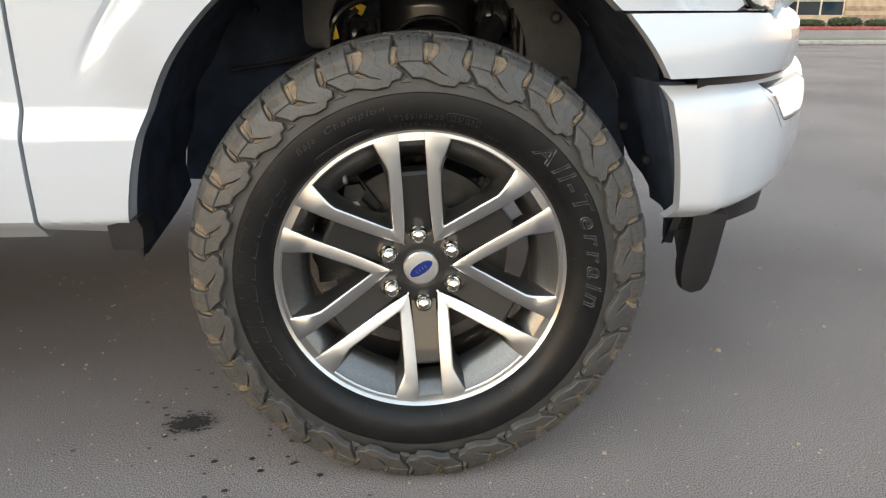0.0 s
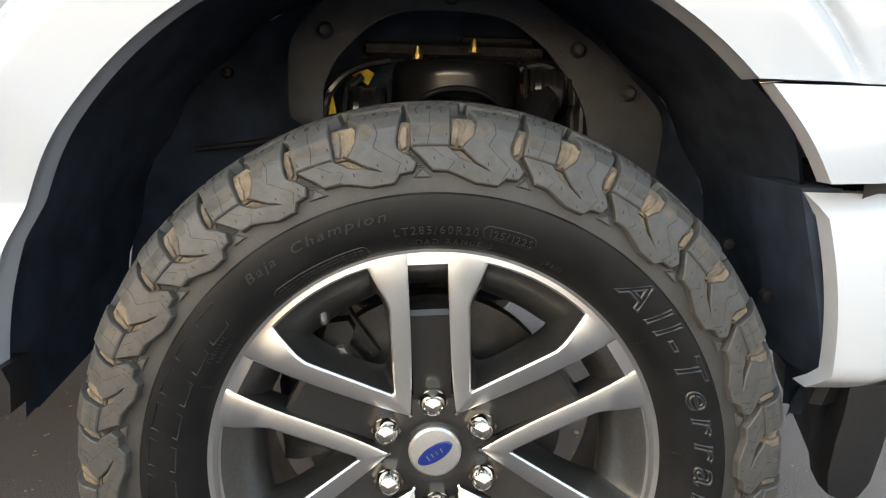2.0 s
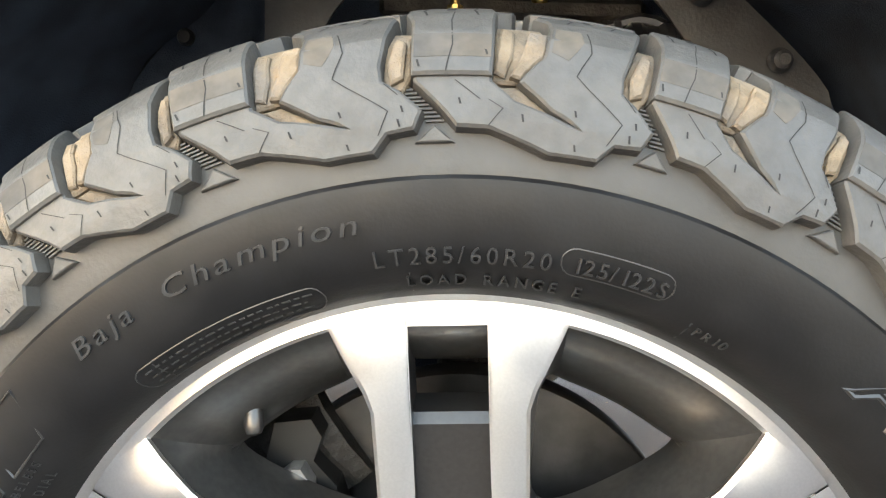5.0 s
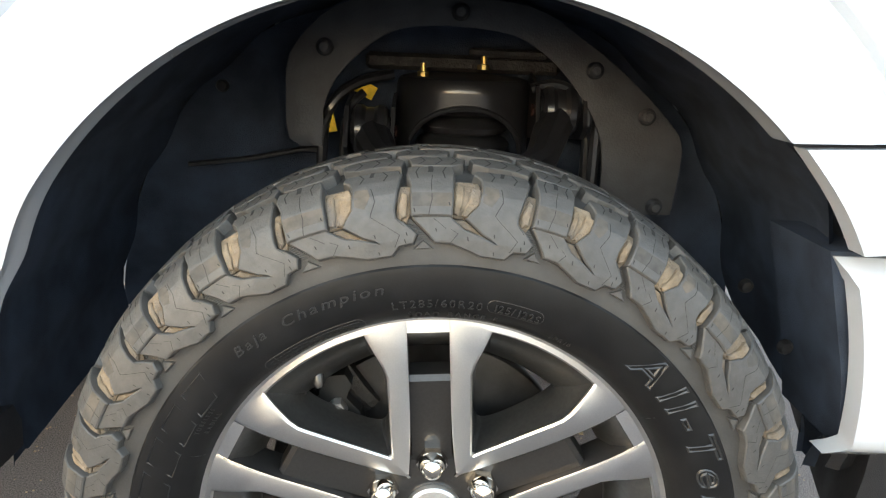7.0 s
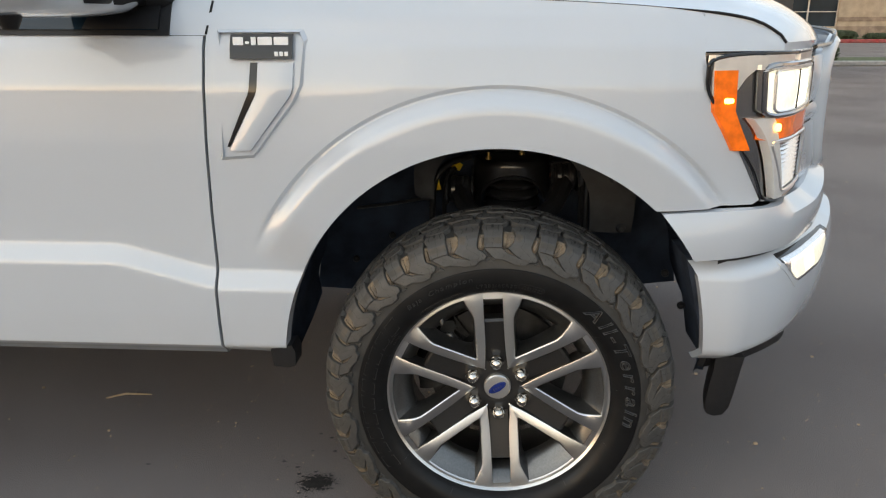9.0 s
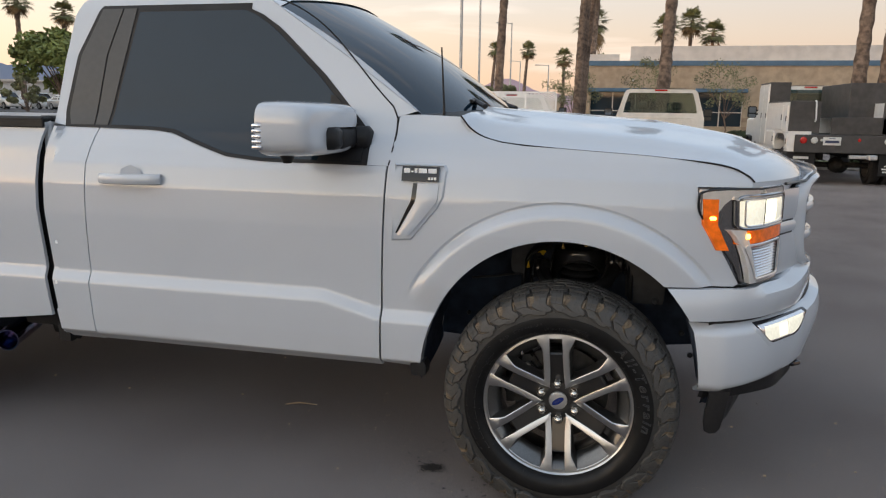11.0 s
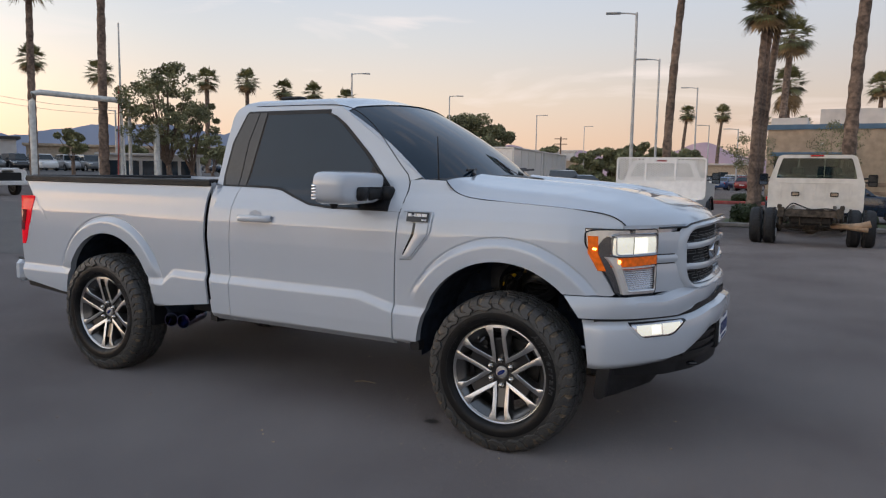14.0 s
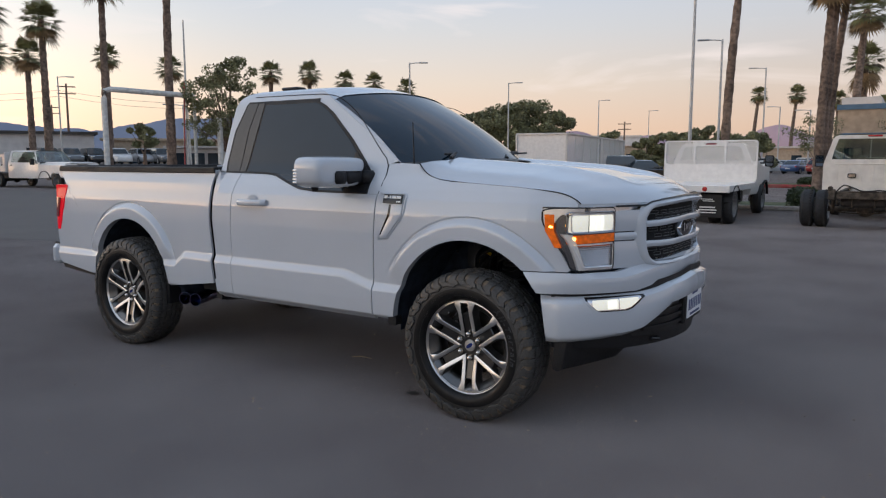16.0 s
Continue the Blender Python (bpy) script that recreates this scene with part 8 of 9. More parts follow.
def tow_mirror(owner, x, y, z, side, white=False):
    g1 = Geo()
    pr = [(x + side * a, b) for a, b in rounded(-0.10, 0.11, -0.15, 0.15, 0.035)]
    g1.prism([(p[0], p[1] + z) for p in pr], y, y + 0.09)
    m1 = part("mirror", g1, BLACK, owner)
    g2 = Geo().prism([(x + side * a, b + z) for a, b in rounded(-0.08, 0.09, -0.02, 0.125, 0.025)], y - 0.004, y + 0.004)
    part("mirror_glass", g2, SIDEMIRROR, m1)
    g3 = Geo().prism([(x + side * a, b + z) for a, b in rounded(-0.08, 0.09, -0.13, -0.05, 0.02)], y - 0.004, y + 0.004)
    part("spotter_glass", g3, SIDEMIRROR, m1)
    part("mirror_arm", Geo().tube([(x - side * 0.05, y + 0.05, z + 0.05), (x - side * 0.26, y + 0.12, z + 0.04)], 0.02).tube([(x - side * 0.05, y + 0.05, z - 0.05), (x - side * 0.26, y + 0.12, z - 0.06)], 0.02), BLACK, owner)


def cab_shell(owner, w, y0, top, floor, paint, belt=1.42, length=1.55, nose=1.25):
    """Regular cab seen from behind: panelled back wall with a wide window, roof, doors, glass and bonnet."""
    hw = w / 2
    roof = hw - 0.22

    def half(z):
        return interp([floor, floor + 0.1, belt - 0.1, belt, top - 0.10, top - 0.03, top], [hw - 0.02, hw, hw, hw - 0.03, roof + 0.04, roof, roof - 0.09], z)

    # back wall round the window opening
    zs = [floor, floor + 0.1, belt - 0.1, belt, lerp(belt, top, .4), top - 0.10, top - 0.03, top]
    outer = [(half(z), z) for z in zs] + [(-half(z), z) for z in reversed(zs)]
    wz0, wz1 = belt + 0.02, top - 0.085
    win = []
    for (px, pz) in outer:
        pz2 = min(max(pz, wz0), wz1)
        lim = half(pz2) - 0.115
        win.append((max(-lim, min(lim, px)), pz2))
    # soften the corners
    win = [(a * (0.975 if b in (wz0, wz1) else 1.0), b) for a, b in win]
    gb = ring_prism(outer, win, y0, y0 + 0.05)
    back = part("back_wall", gb, paint, owner)
    ww = hw - 0.14
    part("rear_window", Geo().prism([(ww, wz0 - 0.01), (interp([wz0, wz1], [ww, roof - 0.06], wz1), wz1 + 0.01), (-(roof - 0.06), wz1 + 0.01), (-ww, wz0 - 0.01)], y0 + 0.02, y0 + 0.026), PANE, owner, "greenish rear window glass")
    # swages pressed into the lower back panel
    gs = Geo()
    for k in range(7):
        x = -0.72 * hw + 1.44 * hw * k / 6
        gs.box((x, y0 - 0.004, lerp(floor, belt, 0.60)), (0.05, 0.012, (belt - floor) * 0.5), None, 0.005)
    gs.box((0, y0 - 0.004, belt - 0.09), (1.55 * hw, 0.012, 0.03), None, 0.005)
    part("pressed_ribs", gs, paint, back)
    # side walls, with door window openings, as two frames along y
    for s in (-1, 1):
        yl = y0 + 0.05
        gs = Geo()
        gs.grid([[(s * half(z), yl + a * length, z) for z in zs[:4]] for a in (0, .25, .5, .75, 1.0)])
        gs.grid([[(s * (half(z) - 0.02), yl + a * length, z) for z in zs[:4]] for a in (0, 1.0)])
        gs.grid([[(s * (half(z)), yl + a, z) for z in zs[3:]] for a in (0, 0.16)])
        gs.grid([[(s * (half(z)), yl + a + length - 0.25 - (z - belt) * 0.75, z) for z in zs[3:]] for a in (0, 0.10)])
        side_p = part("side_panel", gs, paint, owner)
        part("side_window", Geo().grid([[(s * (half(z) - 0.012), yl + 0.16 + a * (length - 0.30 - (z - belt) * 0.75), z) for z in (belt, lerp(belt, top, .5), top - 0.06)] for a in (0, 1)]), PANE, owner)
        part("door_handle", Geo().box((s * (hw + 0.015), y0 + 0.32, belt - 0.14), (0.03, 0.16, 0.045), None, 0.01), BLACK, side_p)
        part("front_fender", Geo().prism([(hw * s, floor + 0.28), (s * hw, belt - 0.14), (s * (hw - 0.12), belt - 0.05), (s * 0.3, belt + 0.0), (s * 0.3, floor + 0.28)], y0 + 0.05 + length, y0 + length + nose), paint, owner)
        part("arch_lip", Geo().lathe([(0.46, -0.03), (0.50, -0.03), (0.50, 0.04), (0.46, 0.04)], 18, 10, 170), BLACK, owner).matrix_local = Matrix.Translation((s * (hw + 0.01), y0 + length + 0.45, 0.40)) @ Matrix.Rotation(radians(90), 4, "Z")
    gr = Geo()
    gr.grid([[(k * half(z), y0 + a, z) for k, z in ((-1, top - 0.06), (-1, top), (-.5, top + 0.02), (0, top + 0.025), (.5, top + 0.02), (1, top), (1, top - 0.06))] for a in (0.0, 0.1, length - 0.75)])
    gr.grid([[(k * (half(z) - 0.03), y0 + a, z - 0.03) for k, z in ((-1, top), (0, top + 0.025), (1, top))] for a in (0.05, length - 0.75)])
    part("roof", gr, paint, owner)
    part("windscreen", Geo().grid([[(k * (half(z) - 0.02), y0 + length - 0.15 - (z - belt) * 0.75, z) for k in (-1, 0, 1)] for z in (belt, top - 0.02)]), PANE, owner)
    part("bonnet", Geo().box((0, y0 + length + nose / 2, belt - 0.04), (w * 0.66, nose, 0.14), None, 0.05), paint, owner)
    part("front_grille", Geo().box((0, y0 + length + nose - 0.04, floor + 0.42), (w * 0.72, 0.14, 0.44), None, 0.04), BLACK, owner)
    part("floor_pan", Geo().box((0, y0 + length / 2 + 0.05, floor + 0.04), (w - 0.1, length, 0.08)), GREASE, owner)
    part("dashboard", Geo().box((0, y0 + length - 0.25, belt - 0.16), (w - 0.14, 0.5, 0.36), None, 0.06), CABIN, owner)
    for x in (-0.42, 0.42):
        sb = part("seat", Geo().box((x, y0 + 0.42, belt - 0.22), (0.52, 0.2, 0.66), None, 0.06), SEATGREY, owner)
        part("headrest", Geo().box((x, y0 + 0.40, belt + 0.20), (0.27, 0.11, 0.19), None, 0.045), SEATGREY, sb)
    part("stop_lamp", Geo().box((0, y0 - 0.005, top - 0.025), (0.30, 0.05, 0.04), None, 0.012), REDLENS, owner)
    return half


def rails(owner, x, y0, y1, z, material, h=0.17):
    for s in (-1, 1):
        part("frame_rail", Geo().prism([(s * x, z - h / 2), (s * x, z + h / 2), (s * (x - 0.07), z + h / 2), (s * (x - 0.07), z + h / 2 - 0.012), (s * (x - 0.012), z + h / 2 - 0.012), (s * (x - 0.012), z - h / 2 + 0.012), (s * (x - 0.07), z - h / 2 + 0.012), (s * (x - 0.07), z - h / 2)], y0, y1), material, owner)


def rear_axle(owner, y, r, w, material):
    g1 = Geo().tube([(-w, y, r), (w, y, r)], 0.06)
    ax = part("rear_axle", g1, material, owner)
    gd = Geo().lathe([(0.0, -0.17), (0.08, -0.16), (0.155, -0.09), (0.175, 0.0), (0.15, 0.1), (0.06, 0.2), (0.0, 0.21)], 20)
    gd.v = [(p[0], p[1] + y, p[2] * .95 + r) for p in gd.v]
    part("differential", gd, material, ax)
    for s in (-1, 1):
        gl = Geo()
        for k in range(5):
            L_ = 0.62 - 0.09 * k
            gl.tube([(s * 0.5, y + a * L_, r + 0.10 + 0.022 * k + 0.10 * (a * L_) ** 2) for a in (-1, -.5, 0, .5, 1)], 0.018, 6)
        part("leaf_spring", gl, material, owner)


# flatbed truck with a pierced headboard
def flatbed():
    o = thing("flatbed_truck", "white flatbed truck with pierced steel headboard", "truck", (-2.555, 14.05, 0))
    R1 = 0.40
    for x, s, dp in ((1.02, 1, True), (0.72, 1, True), (-1.02, -1, True), (-0.72, -1, True)):
        row_wheel(o, x, 0.0, R1, 0.235, s, 0.0, dp)
    for s in (-1, 1):
        row_wheel(o, s * 0.94, 3.95, R1, 0.25, s, 0.06)
    rails(o, 0.44, -0.7, 4.9, 0.66, GREASE)
    rear_axle(o, 0.0, R1, 0.8, GREASE)
    part("deck", Geo().box((0, 0.86, 0.855), (2.30, 3.05, 0.05), None, 0.008), WHITE, o)
    part("deck_skirt", Geo().box((0, -0.65, 0.80), (2.30, 0.05, 0.15), None, 0.01).box((1.135, 0.86, 0.79), (0.03, 3.0, 0.10), None, 0.008).box((-1.135, 0.86, 0.79), (0.03, 3.0, 0.10), None, 0.008), WHITE, o)
    for x in (0.62, -0.62):
        part("tail_lamp", Geo().lathe([(0.0, -0.03), (0.04, -0.028), (0.052, -0.012), (0.055, 0.0)], 20, c=(x, -0.675, 0.80)), REDLENS, o)
    for k in range(6):
        part("crossmember", Geo().box((0, -0.45 + 0.5 * k, 0.79), (2.2, 0.06, 0.08), None, 0.006), GREASE, o)
    # headboard: frame, solid foot, three pierced sheets
    yb = 2.35
    hb = part("headboard", ring_prism([(a, b) for a, b in rounded(-1.17, 1.17, 0.88, 1.95, 0.09)], [(a, b) for a, b in rounded(-1.125, 1.125, 1.34, 1.91, 0.05)], yb - 0.03, yb + 0.03), WHITE, o)
    for x in (-0.385, 0.385):
        part("headboard_rail", Geo().box((x, yb, 1.63), (0.06, 0.05, 0.60), None, 0.008), WHITE, hb)
    part("headboard_top", ring_prism(rounded(-0.36, 0.36, 1.80, 1.925, 0.01), rounded(-0.165, 0.165, 1.84, 1.885, 0.02), yb - 0.02, yb + 0.02), WHITE, hb)
    for cx in (-0.755, 0.0, 0.755):
        gp = Geo()
        pw, ph = 0.0475, 0.054
        z1 = 1.92 if cx else 1.805
        nx, nz_ = 15, int((z1 - 1.31) / (ph / 2))
        x0 = cx - nx * pw / 2
        for r in range(nz_):
            zc = 1.31 + (r + 0.5) * ph / 2
            for c in range(nx):
                xc = x0 + (c + 0.5) * pw
                if (r + c) % 2:
                    vs = [(xc - pw / 2, yb, zc - ph / 4), (xc + pw / 2, yb, zc - ph / 4), (xc + pw / 2, yb, zc + ph / 4), (xc - pw / 2, yb, zc + ph / 4)]
                    gp.add(vs, [(0, 1, 2, 3)])
                else:
                    q = 0.80
                    vs = [(xc + sx * pw / 2 * k, yb, zc + sz * ph / 4 * k) for k in (1.0, q) for sx, sz in ((-1, -1), (1, -1), (1, 1), (-1, 1))]
                    gp.add(vs, [(i, (i + 1) % 4, 4 + (i + 1) % 4, 4 + i) for i in range(4)])
        part("pierced_sheet", gp, WHITE, hb, smooth=0)
    # mud flaps with unreadable lines
    for s in (-1, 1):
        fl = part("mud_flap", Geo().box((s * 0.66, -0.52, 0.42), (0.62, 0.012, 0.52), None, 0.004), BLACK, o)
        part("mud_flap_printing", Geo().box((s * 0.66 - 0.02, -0.53, 0.57), (0.26, 0.006, 0.018)).box((s * 0.66 + 0.02, -0.53, 0.53), (0.26, 0.006, 0.018)).box((s * 0.66, -0.53, 0.39), (0.34, 0.006, 0.028)).box((s * 0.66, -0.53, 0.33), (0.40, 0.006, 0.026)).box((s * 0.66, -0.53, 0.27), (0.38, 0.006, 0.022)), INK, fl)
        part("mud_guard", Geo().lathe([(0.46, -0.30), (0.475, -0.30), (0.475, 0.30), (0.46, 0.30)], 16, 15, 165).add([], []), BLACK, o).matrix_local = Matrix.Translation((s * 0.87, 0, R1)) @ Matrix.Rotation(radians(90), 4, "Z")
    cab_shell(o, 2.0, 2.55, 1.88, 0.55, WHITE, 1.42, 1.5, 1.2)
    tow_mirror(o, 1.22, 3.7, 1.42, 1)
    tow_mirror(o, -1.22, 3.7, 1.42, -1)
    part("fuel_tank", Geo().box((0.72, 1.6, 0.55), (0.4, 0.9, 0.34), None, 0.06), GREASE, o)


flatbed()


# bare chassis cab
def chassis_cab():
    o = thing("chassis_cab_truck", "dusty white chassis cab truck with bare rusty frame", "truck", (1.14, 14.4, 0))
    R1 = 0.40
    for x, s in ((1.10, 1), (0.82, 1), (-1.10, -1), (-0.82, -1)):
        row_wheel(o, x, 0.0, R1, 0.245, s, 0.0, True)
    for s in (-1, 1):
        row_wheel(o, s * 0.92, 4.1, R1, 0.25, s, 0.06)
    rails(o, 0.48, -1.05, 4.7, 0.70, RUSTY, 0.20)
    rear_axle(o, 0.0, R1, 0.95, RUSTY)
    part("rear_crossmember", Geo().box((0, -1.0, 0.72), (0.98, 0.07, 0.13), None, 0.01).box((0, -0.96, 0.80), (0.9, 0.10, 0.03), None, 0.008), RUSTY, o)
    part("rear_tank", Geo().box((0.0, -0.62, 0.60), (0.82, 0.52, 0.24), None, 0.05), GREASE, o)
    for x in (-0.2, 0.2):
        part("tank_strap", Geo().box((x, -0.62, 0.60), (0.04, 0.535, 0.255), None, 0.02), RUSTY, o)
    for x in (-0.56, 0.54):
        part("body_bracket", Geo().box((x, -0.98, 0.74), (0.13, 0.16, 0.22), None, 0.02).box((x * 1.06, -1.02, 0.86), (0.09, 0.1, 0.1), None, 0.02), RUSTY, o)
    part("wiring_loom", Geo().tube(smooth_line([(-0.50, -1.03, 0.78), (-0.36, -1.06, 0.93), (-0.22, -1.04, 0.90), (0.0, -1.05, 0.82), (0.3, -1.05, 0.84), (0.48, -1.04, 0.80)], 24), 0.014, 8), GREASE, o)
    part("brake_pipe", Geo().tube(smooth_line([(-0.62, -0.9, 0.58), (-0.5, -0.95, 0.42), (-0.2, -0.5, 0.34), (0.3, -0.4, 0.36), (0.6, -0.5, 0.50)], 24), 0.012, 8), RUSTY, o)
    part("shock_absorber", Geo().tube([(-0.60, -0.2, 0.34), (-0.56, -0.62, 0.72)], 0.035, 10), RUSTY, o)
    part("shock_absorber", Geo().tube([(0.60, -0.2, 0.34), (0.56, -0.62, 0.72)], 0.035, 10), RUSTY, o)
    gp = Geo().tube(smooth_line([(0.42, -0.55, 0.47), (0.62, -0.80, 0.48), (0.80, -0.86, 0.49), (0.98, -0.88, 0.52), (1.10, -0.89, 0.555)], 16), [0.06] * 8 + [0.062, 0.064, 0.066, 0.068, 0.07, 0.072, 0.074, 0.075], 14, cap=False)
    gp.tube(smooth_line([(0.70, -0.84, 0.47), (0.84, -0.88, 0.455), (0.98, -0.90, 0.44), (1.06, -0.91, 0.435)], 10), 0.055, 14, cap=False)
    part("exhaust", gp, TANPIPE, o, "tan heat-stained twin exhaust outlet")
    cab_shell(o, 2.10, 2.05, 2.03, 0.64, OLDWHITE, 1.44, 1.55, 1.2)
    for x in (-0.43, 0.42):
        v = part("cab_vent", ring_prism(rounded(x - 0.09, x + 0.09, 1.02, 1.125, 0.02), rounded(x - 0.07, x + 0.07, 1.04, 1.105, 0.012), 2.025, 2.05), GREASE, o)
        for k in range(3):
            part("slat", Geo().box((x, 2.038, 1.055 + 0.02 * k), (0.15, 0.012, 0.008)), TANPIPE, v)
    tow_mirror(o, 1.25, 3.2, 1.42, 1)
    tow_mirror(o, -1.25, 3.2, 1.42, -1)


chassis_cab()


# service truck with side lockers
def service_truck():
    X0, X1 = 3.64, 6.02
    cx = (X0 + X1) / 2
    o = thing("service_truck", "white service truck with grey box body and side lockers", "truck", (cx, 14.15, 0))
    h = (X1 - X0) / 2
    R1 = 0.40
    for s in (-1, 1):
        row_wheel(o, s * (h - 0.20), 0.85, R1, 0.24, s, 0.0, True)
        row_wheel(o, s * (h - 0.48), 0.85, R1, 0.24, s, 0.0, True)
        row_wheel(o, s * (h - 0.20), 4.2, R1, 0.26, s, 0.06)
    rails(o, 0.44, 0.2, 5.2, 0.60, GREASE)
    rear_axle(o, 0.85, R1, 0.8, GREASE)
    for s in (-1, 1):
        # lockers: one low unit with a wheel opening, one tall unit ahead of it
        prof = [(0.0, 0.70), (0.30, 0.70)] + [(0.30, 0.9), (0.38, 1.0), (0.5, 1.06), (1.12, 1.06), (1.26, 1.0), (1.36, 0.9), (1.36, 0.70)] + [(2.40, 0.70), (2.40, 1.72), (0.16, 1.72), (0.16, 1.12), (0.0, 1.12)]
        lw = 0.44
        lo, hi = (h - lw, h) if s > 0 else (-h, -h + lw)
        low = part("low_locker", Geo().prism(prof, lo, hi, "x"), WHITE, o)
        tall = part("tall_locker", Geo().box((s * (h - lw / 2), 3.02, 1.44), (lw, 1.22, 1.48), None, 0.01), WHITE, o)
        fx = s * (h + 0.008)
        for y0, y1, z0, z1, own in ((0.20, 0.62, 1.10, 1.66, low), (0.66, 2.34, 1.14, 1.66, low), (0.03, 0.26, 0.75, 1.06, low), (1.42, 2.34, 0.76, 1.08, low), (2.46, 3.00, 0.76, 2.12, tall), (3.04, 3.58, 0.76, 2.12, tall)):
            d = part("locker_door", Geo().box((fx, (y0 + y1) / 2, (z0 + z1) / 2), (0.022, y1 - y0, z1 - z0), None, 0.008), WHITE, own)
            part("latch", Geo().box((fx + s * 0.014, y0 + 0.07, (z0 + z1) / 2), (0.016, 0.05, 0.12), None, 0.006), BLACK, d)
    part("tall_locker_cover", Geo().box((-h + 0.235, 3.02, 2.20), (0.47, 1.24, 0.03), None, 0.006).box((-h + 0.45, 3.02, 1.82), (0.03, 1.22, 0.74)).box((-h + 0.235, 2.395, 1.95), (0.45, 0.02, 0.50)), DARKBOX, o)
    part("right_box", Geo().box((h - 0.48, 2.4, 1.78), (0.94, 2.4, 0.76), None, 0.01), DARKBOX, o)
    part("low_locker_cover", Geo().box((-h + 0.22, 1.26, 1.735), (0.45, 2.26, 0.03), None, 0.006), DARKBOX, o)
    part("rear_panel", Geo().box((-h + 0.31, 0.12, 1.41), (0.60, 0.05, 0.66), None, 0.008).box((0.22, 0.12, 1.24), (1.15, 0.05, 0.36), None, 0.008).box((h - 0.30, 0.12, 1.41), (0.58, 0.05, 0.66), None, 0.008), DARKBOX, o)
    part("grab_handle", Geo().tube(smooth_line([(-h + 0.51, 0.09, 1.33), (-h + 0.51, 0.035, 1.37), (-h + 0.50, 0.03, 1.55), (-h + 0.49, 0.035, 1.72), (-h + 0.49, 0.09, 1.75)], 16), 0.016, 8), INK, o)
    part("body_floor", Geo().box((0, 1.85, 0.98), (2 * h - 0.1, 3.5, 0.08)), DARKBOX, o)
    part("rear_bumper", Geo().box((0.06, 0.0, 0.87), (2 * h - 0.14, 0.14, 0.37), None, 0.012), DARKBOX, o)
    for x, m in ((-h + 0.29, REDLENS), (-h + 0.50, CLEARLENS), (h - 0.29, REDLENS), (h - 0.50, CLEARLENS)):
        part("tail_lamp", Geo().lathe([(0.0, -0.022), (0.05, -0.02), (0.066, -0.008), (0.07, 0.0)], 22, c=(x, -0.07, 0.94)), m, o)
    part("marker_lamp", Geo().lathe([(0.0, -0.02), (0.025, -0.015), (0.034, 0.0)], 14, c=(0.16, -0.07, 0.96)), REDLENS, o)
    part("marker_lamp", Geo().lathe([(0.0, -0.02), (0.02, -0.015), (0.03, 0.0)], 14, c=(-h + 0.64, -0.07, 0.95)), CLEARLENS, o)
    pl = part("number_plate", Geo().box((-0.36, -0.085, 0.93), (0.34, 0.014, 0.165), None, 0.004), BLANKW, o)
    part("plate_bar", Geo().box((-0.36, -0.096, 0.92), (0.26, 0.006, 0.05)).box((-0.36, -0.096, 0.985), (0.12, 0.006, 0.014)), PLATEINK, pl)
    part("tow_hitch", Geo().box((0.22, -0.12, 0.62), (0.5, 0.10, 0.07), None, 0.01).box((0.38, -0.20, 0.62), (0.16, 0.22, 0.10), None, 0.02), ALU, o)
    for s in (-1, 1):
        fl = part("mud_flap", Geo().box((s * (h - 0.30), 0.08, 0.455), (0.56, 0.012, 0.44), None, 0.004), BLACK, o)
        gi = Geo()
        for dz, w in ((0.11, 0.30), (0.03, 0.14), (-0.03, 0.36), (-0.09, 0.44), (-0.15, 0.40)):
            gi.box((s * (h - 0.30), 0.07, 0.465 + dz), (w, 0.006, 0.055 if dz > 0.1 else 0.028))
        part("mud_flap_printing", gi, INK, fl)
    cab_shell(o, 2.04, 3.70, 2.17, 0.6, WHITE, 1.46, 1.5, 1.1)
    tow_mirror(o, -1.24, 4.2, 1.52, -1)
    tow_mirror(o, 1.24, 4.2, 1.52, 1)


service_truck()


# ---- parked cars farther off ----
CARCOL = {
    "white": mat("white_car_paint", (0.66, 0.65, 0.63), 0.3, coat=0.8, var=0.03, scale=5),
    "silver": mat("silver_car_paint", (0.40, 0.40, 0.41), 0.3, 0.4, coat=0.8, var=0.04, scale=5),
    "black": mat("black_car_paint", (0.012, 0.013, 0.015), 0.25, coat=0.8, var=0.1, scale=5),
    "dark blue": mat("dark_blue_car_paint", (0.012, 0.022, 0.045), 0.25, coat=0.9, var=0.1, scale=5),
    "blue": mat("blue_car_paint", (0.04, 0.09, 0.22), 0.3, coat=0.8, var=0.1, scale=5),
    "red": mat("red_car_paint", (0.26, 0.02, 0.02), 0.3, coat=0.8, var=0.1, scale=5),
    "grey": mat("grey_car_paint", (0.11, 0.115, 0.12), 0.3, 0.3, coat=0.8, var=0.05, scale=5),
}
CARGLASS = mat("car_window_glass", (0.02, 0.028, 0.032), 0.05, spec=0.8, var=0.1, scale=2)
# length, width, height, belt, bonnet start, windscreen foot, roof front, roof back, rear foot (fractions of length from the tail)
STYLE = {
    "sedan": (4.75, 1.84, 1.45, 0.95, 0.70, 0.68, 0.53, 0.28, 0.10),
    "suv": (4.75, 1.92, 1.72, 1.08, 0.74, 0.72, 0.60, 0.08, 0.02),
    "hatchback": (4.2, 1.8, 1.52, 0.98, 0.76, 0.74, 0.60, 0.14, 0.03),
}


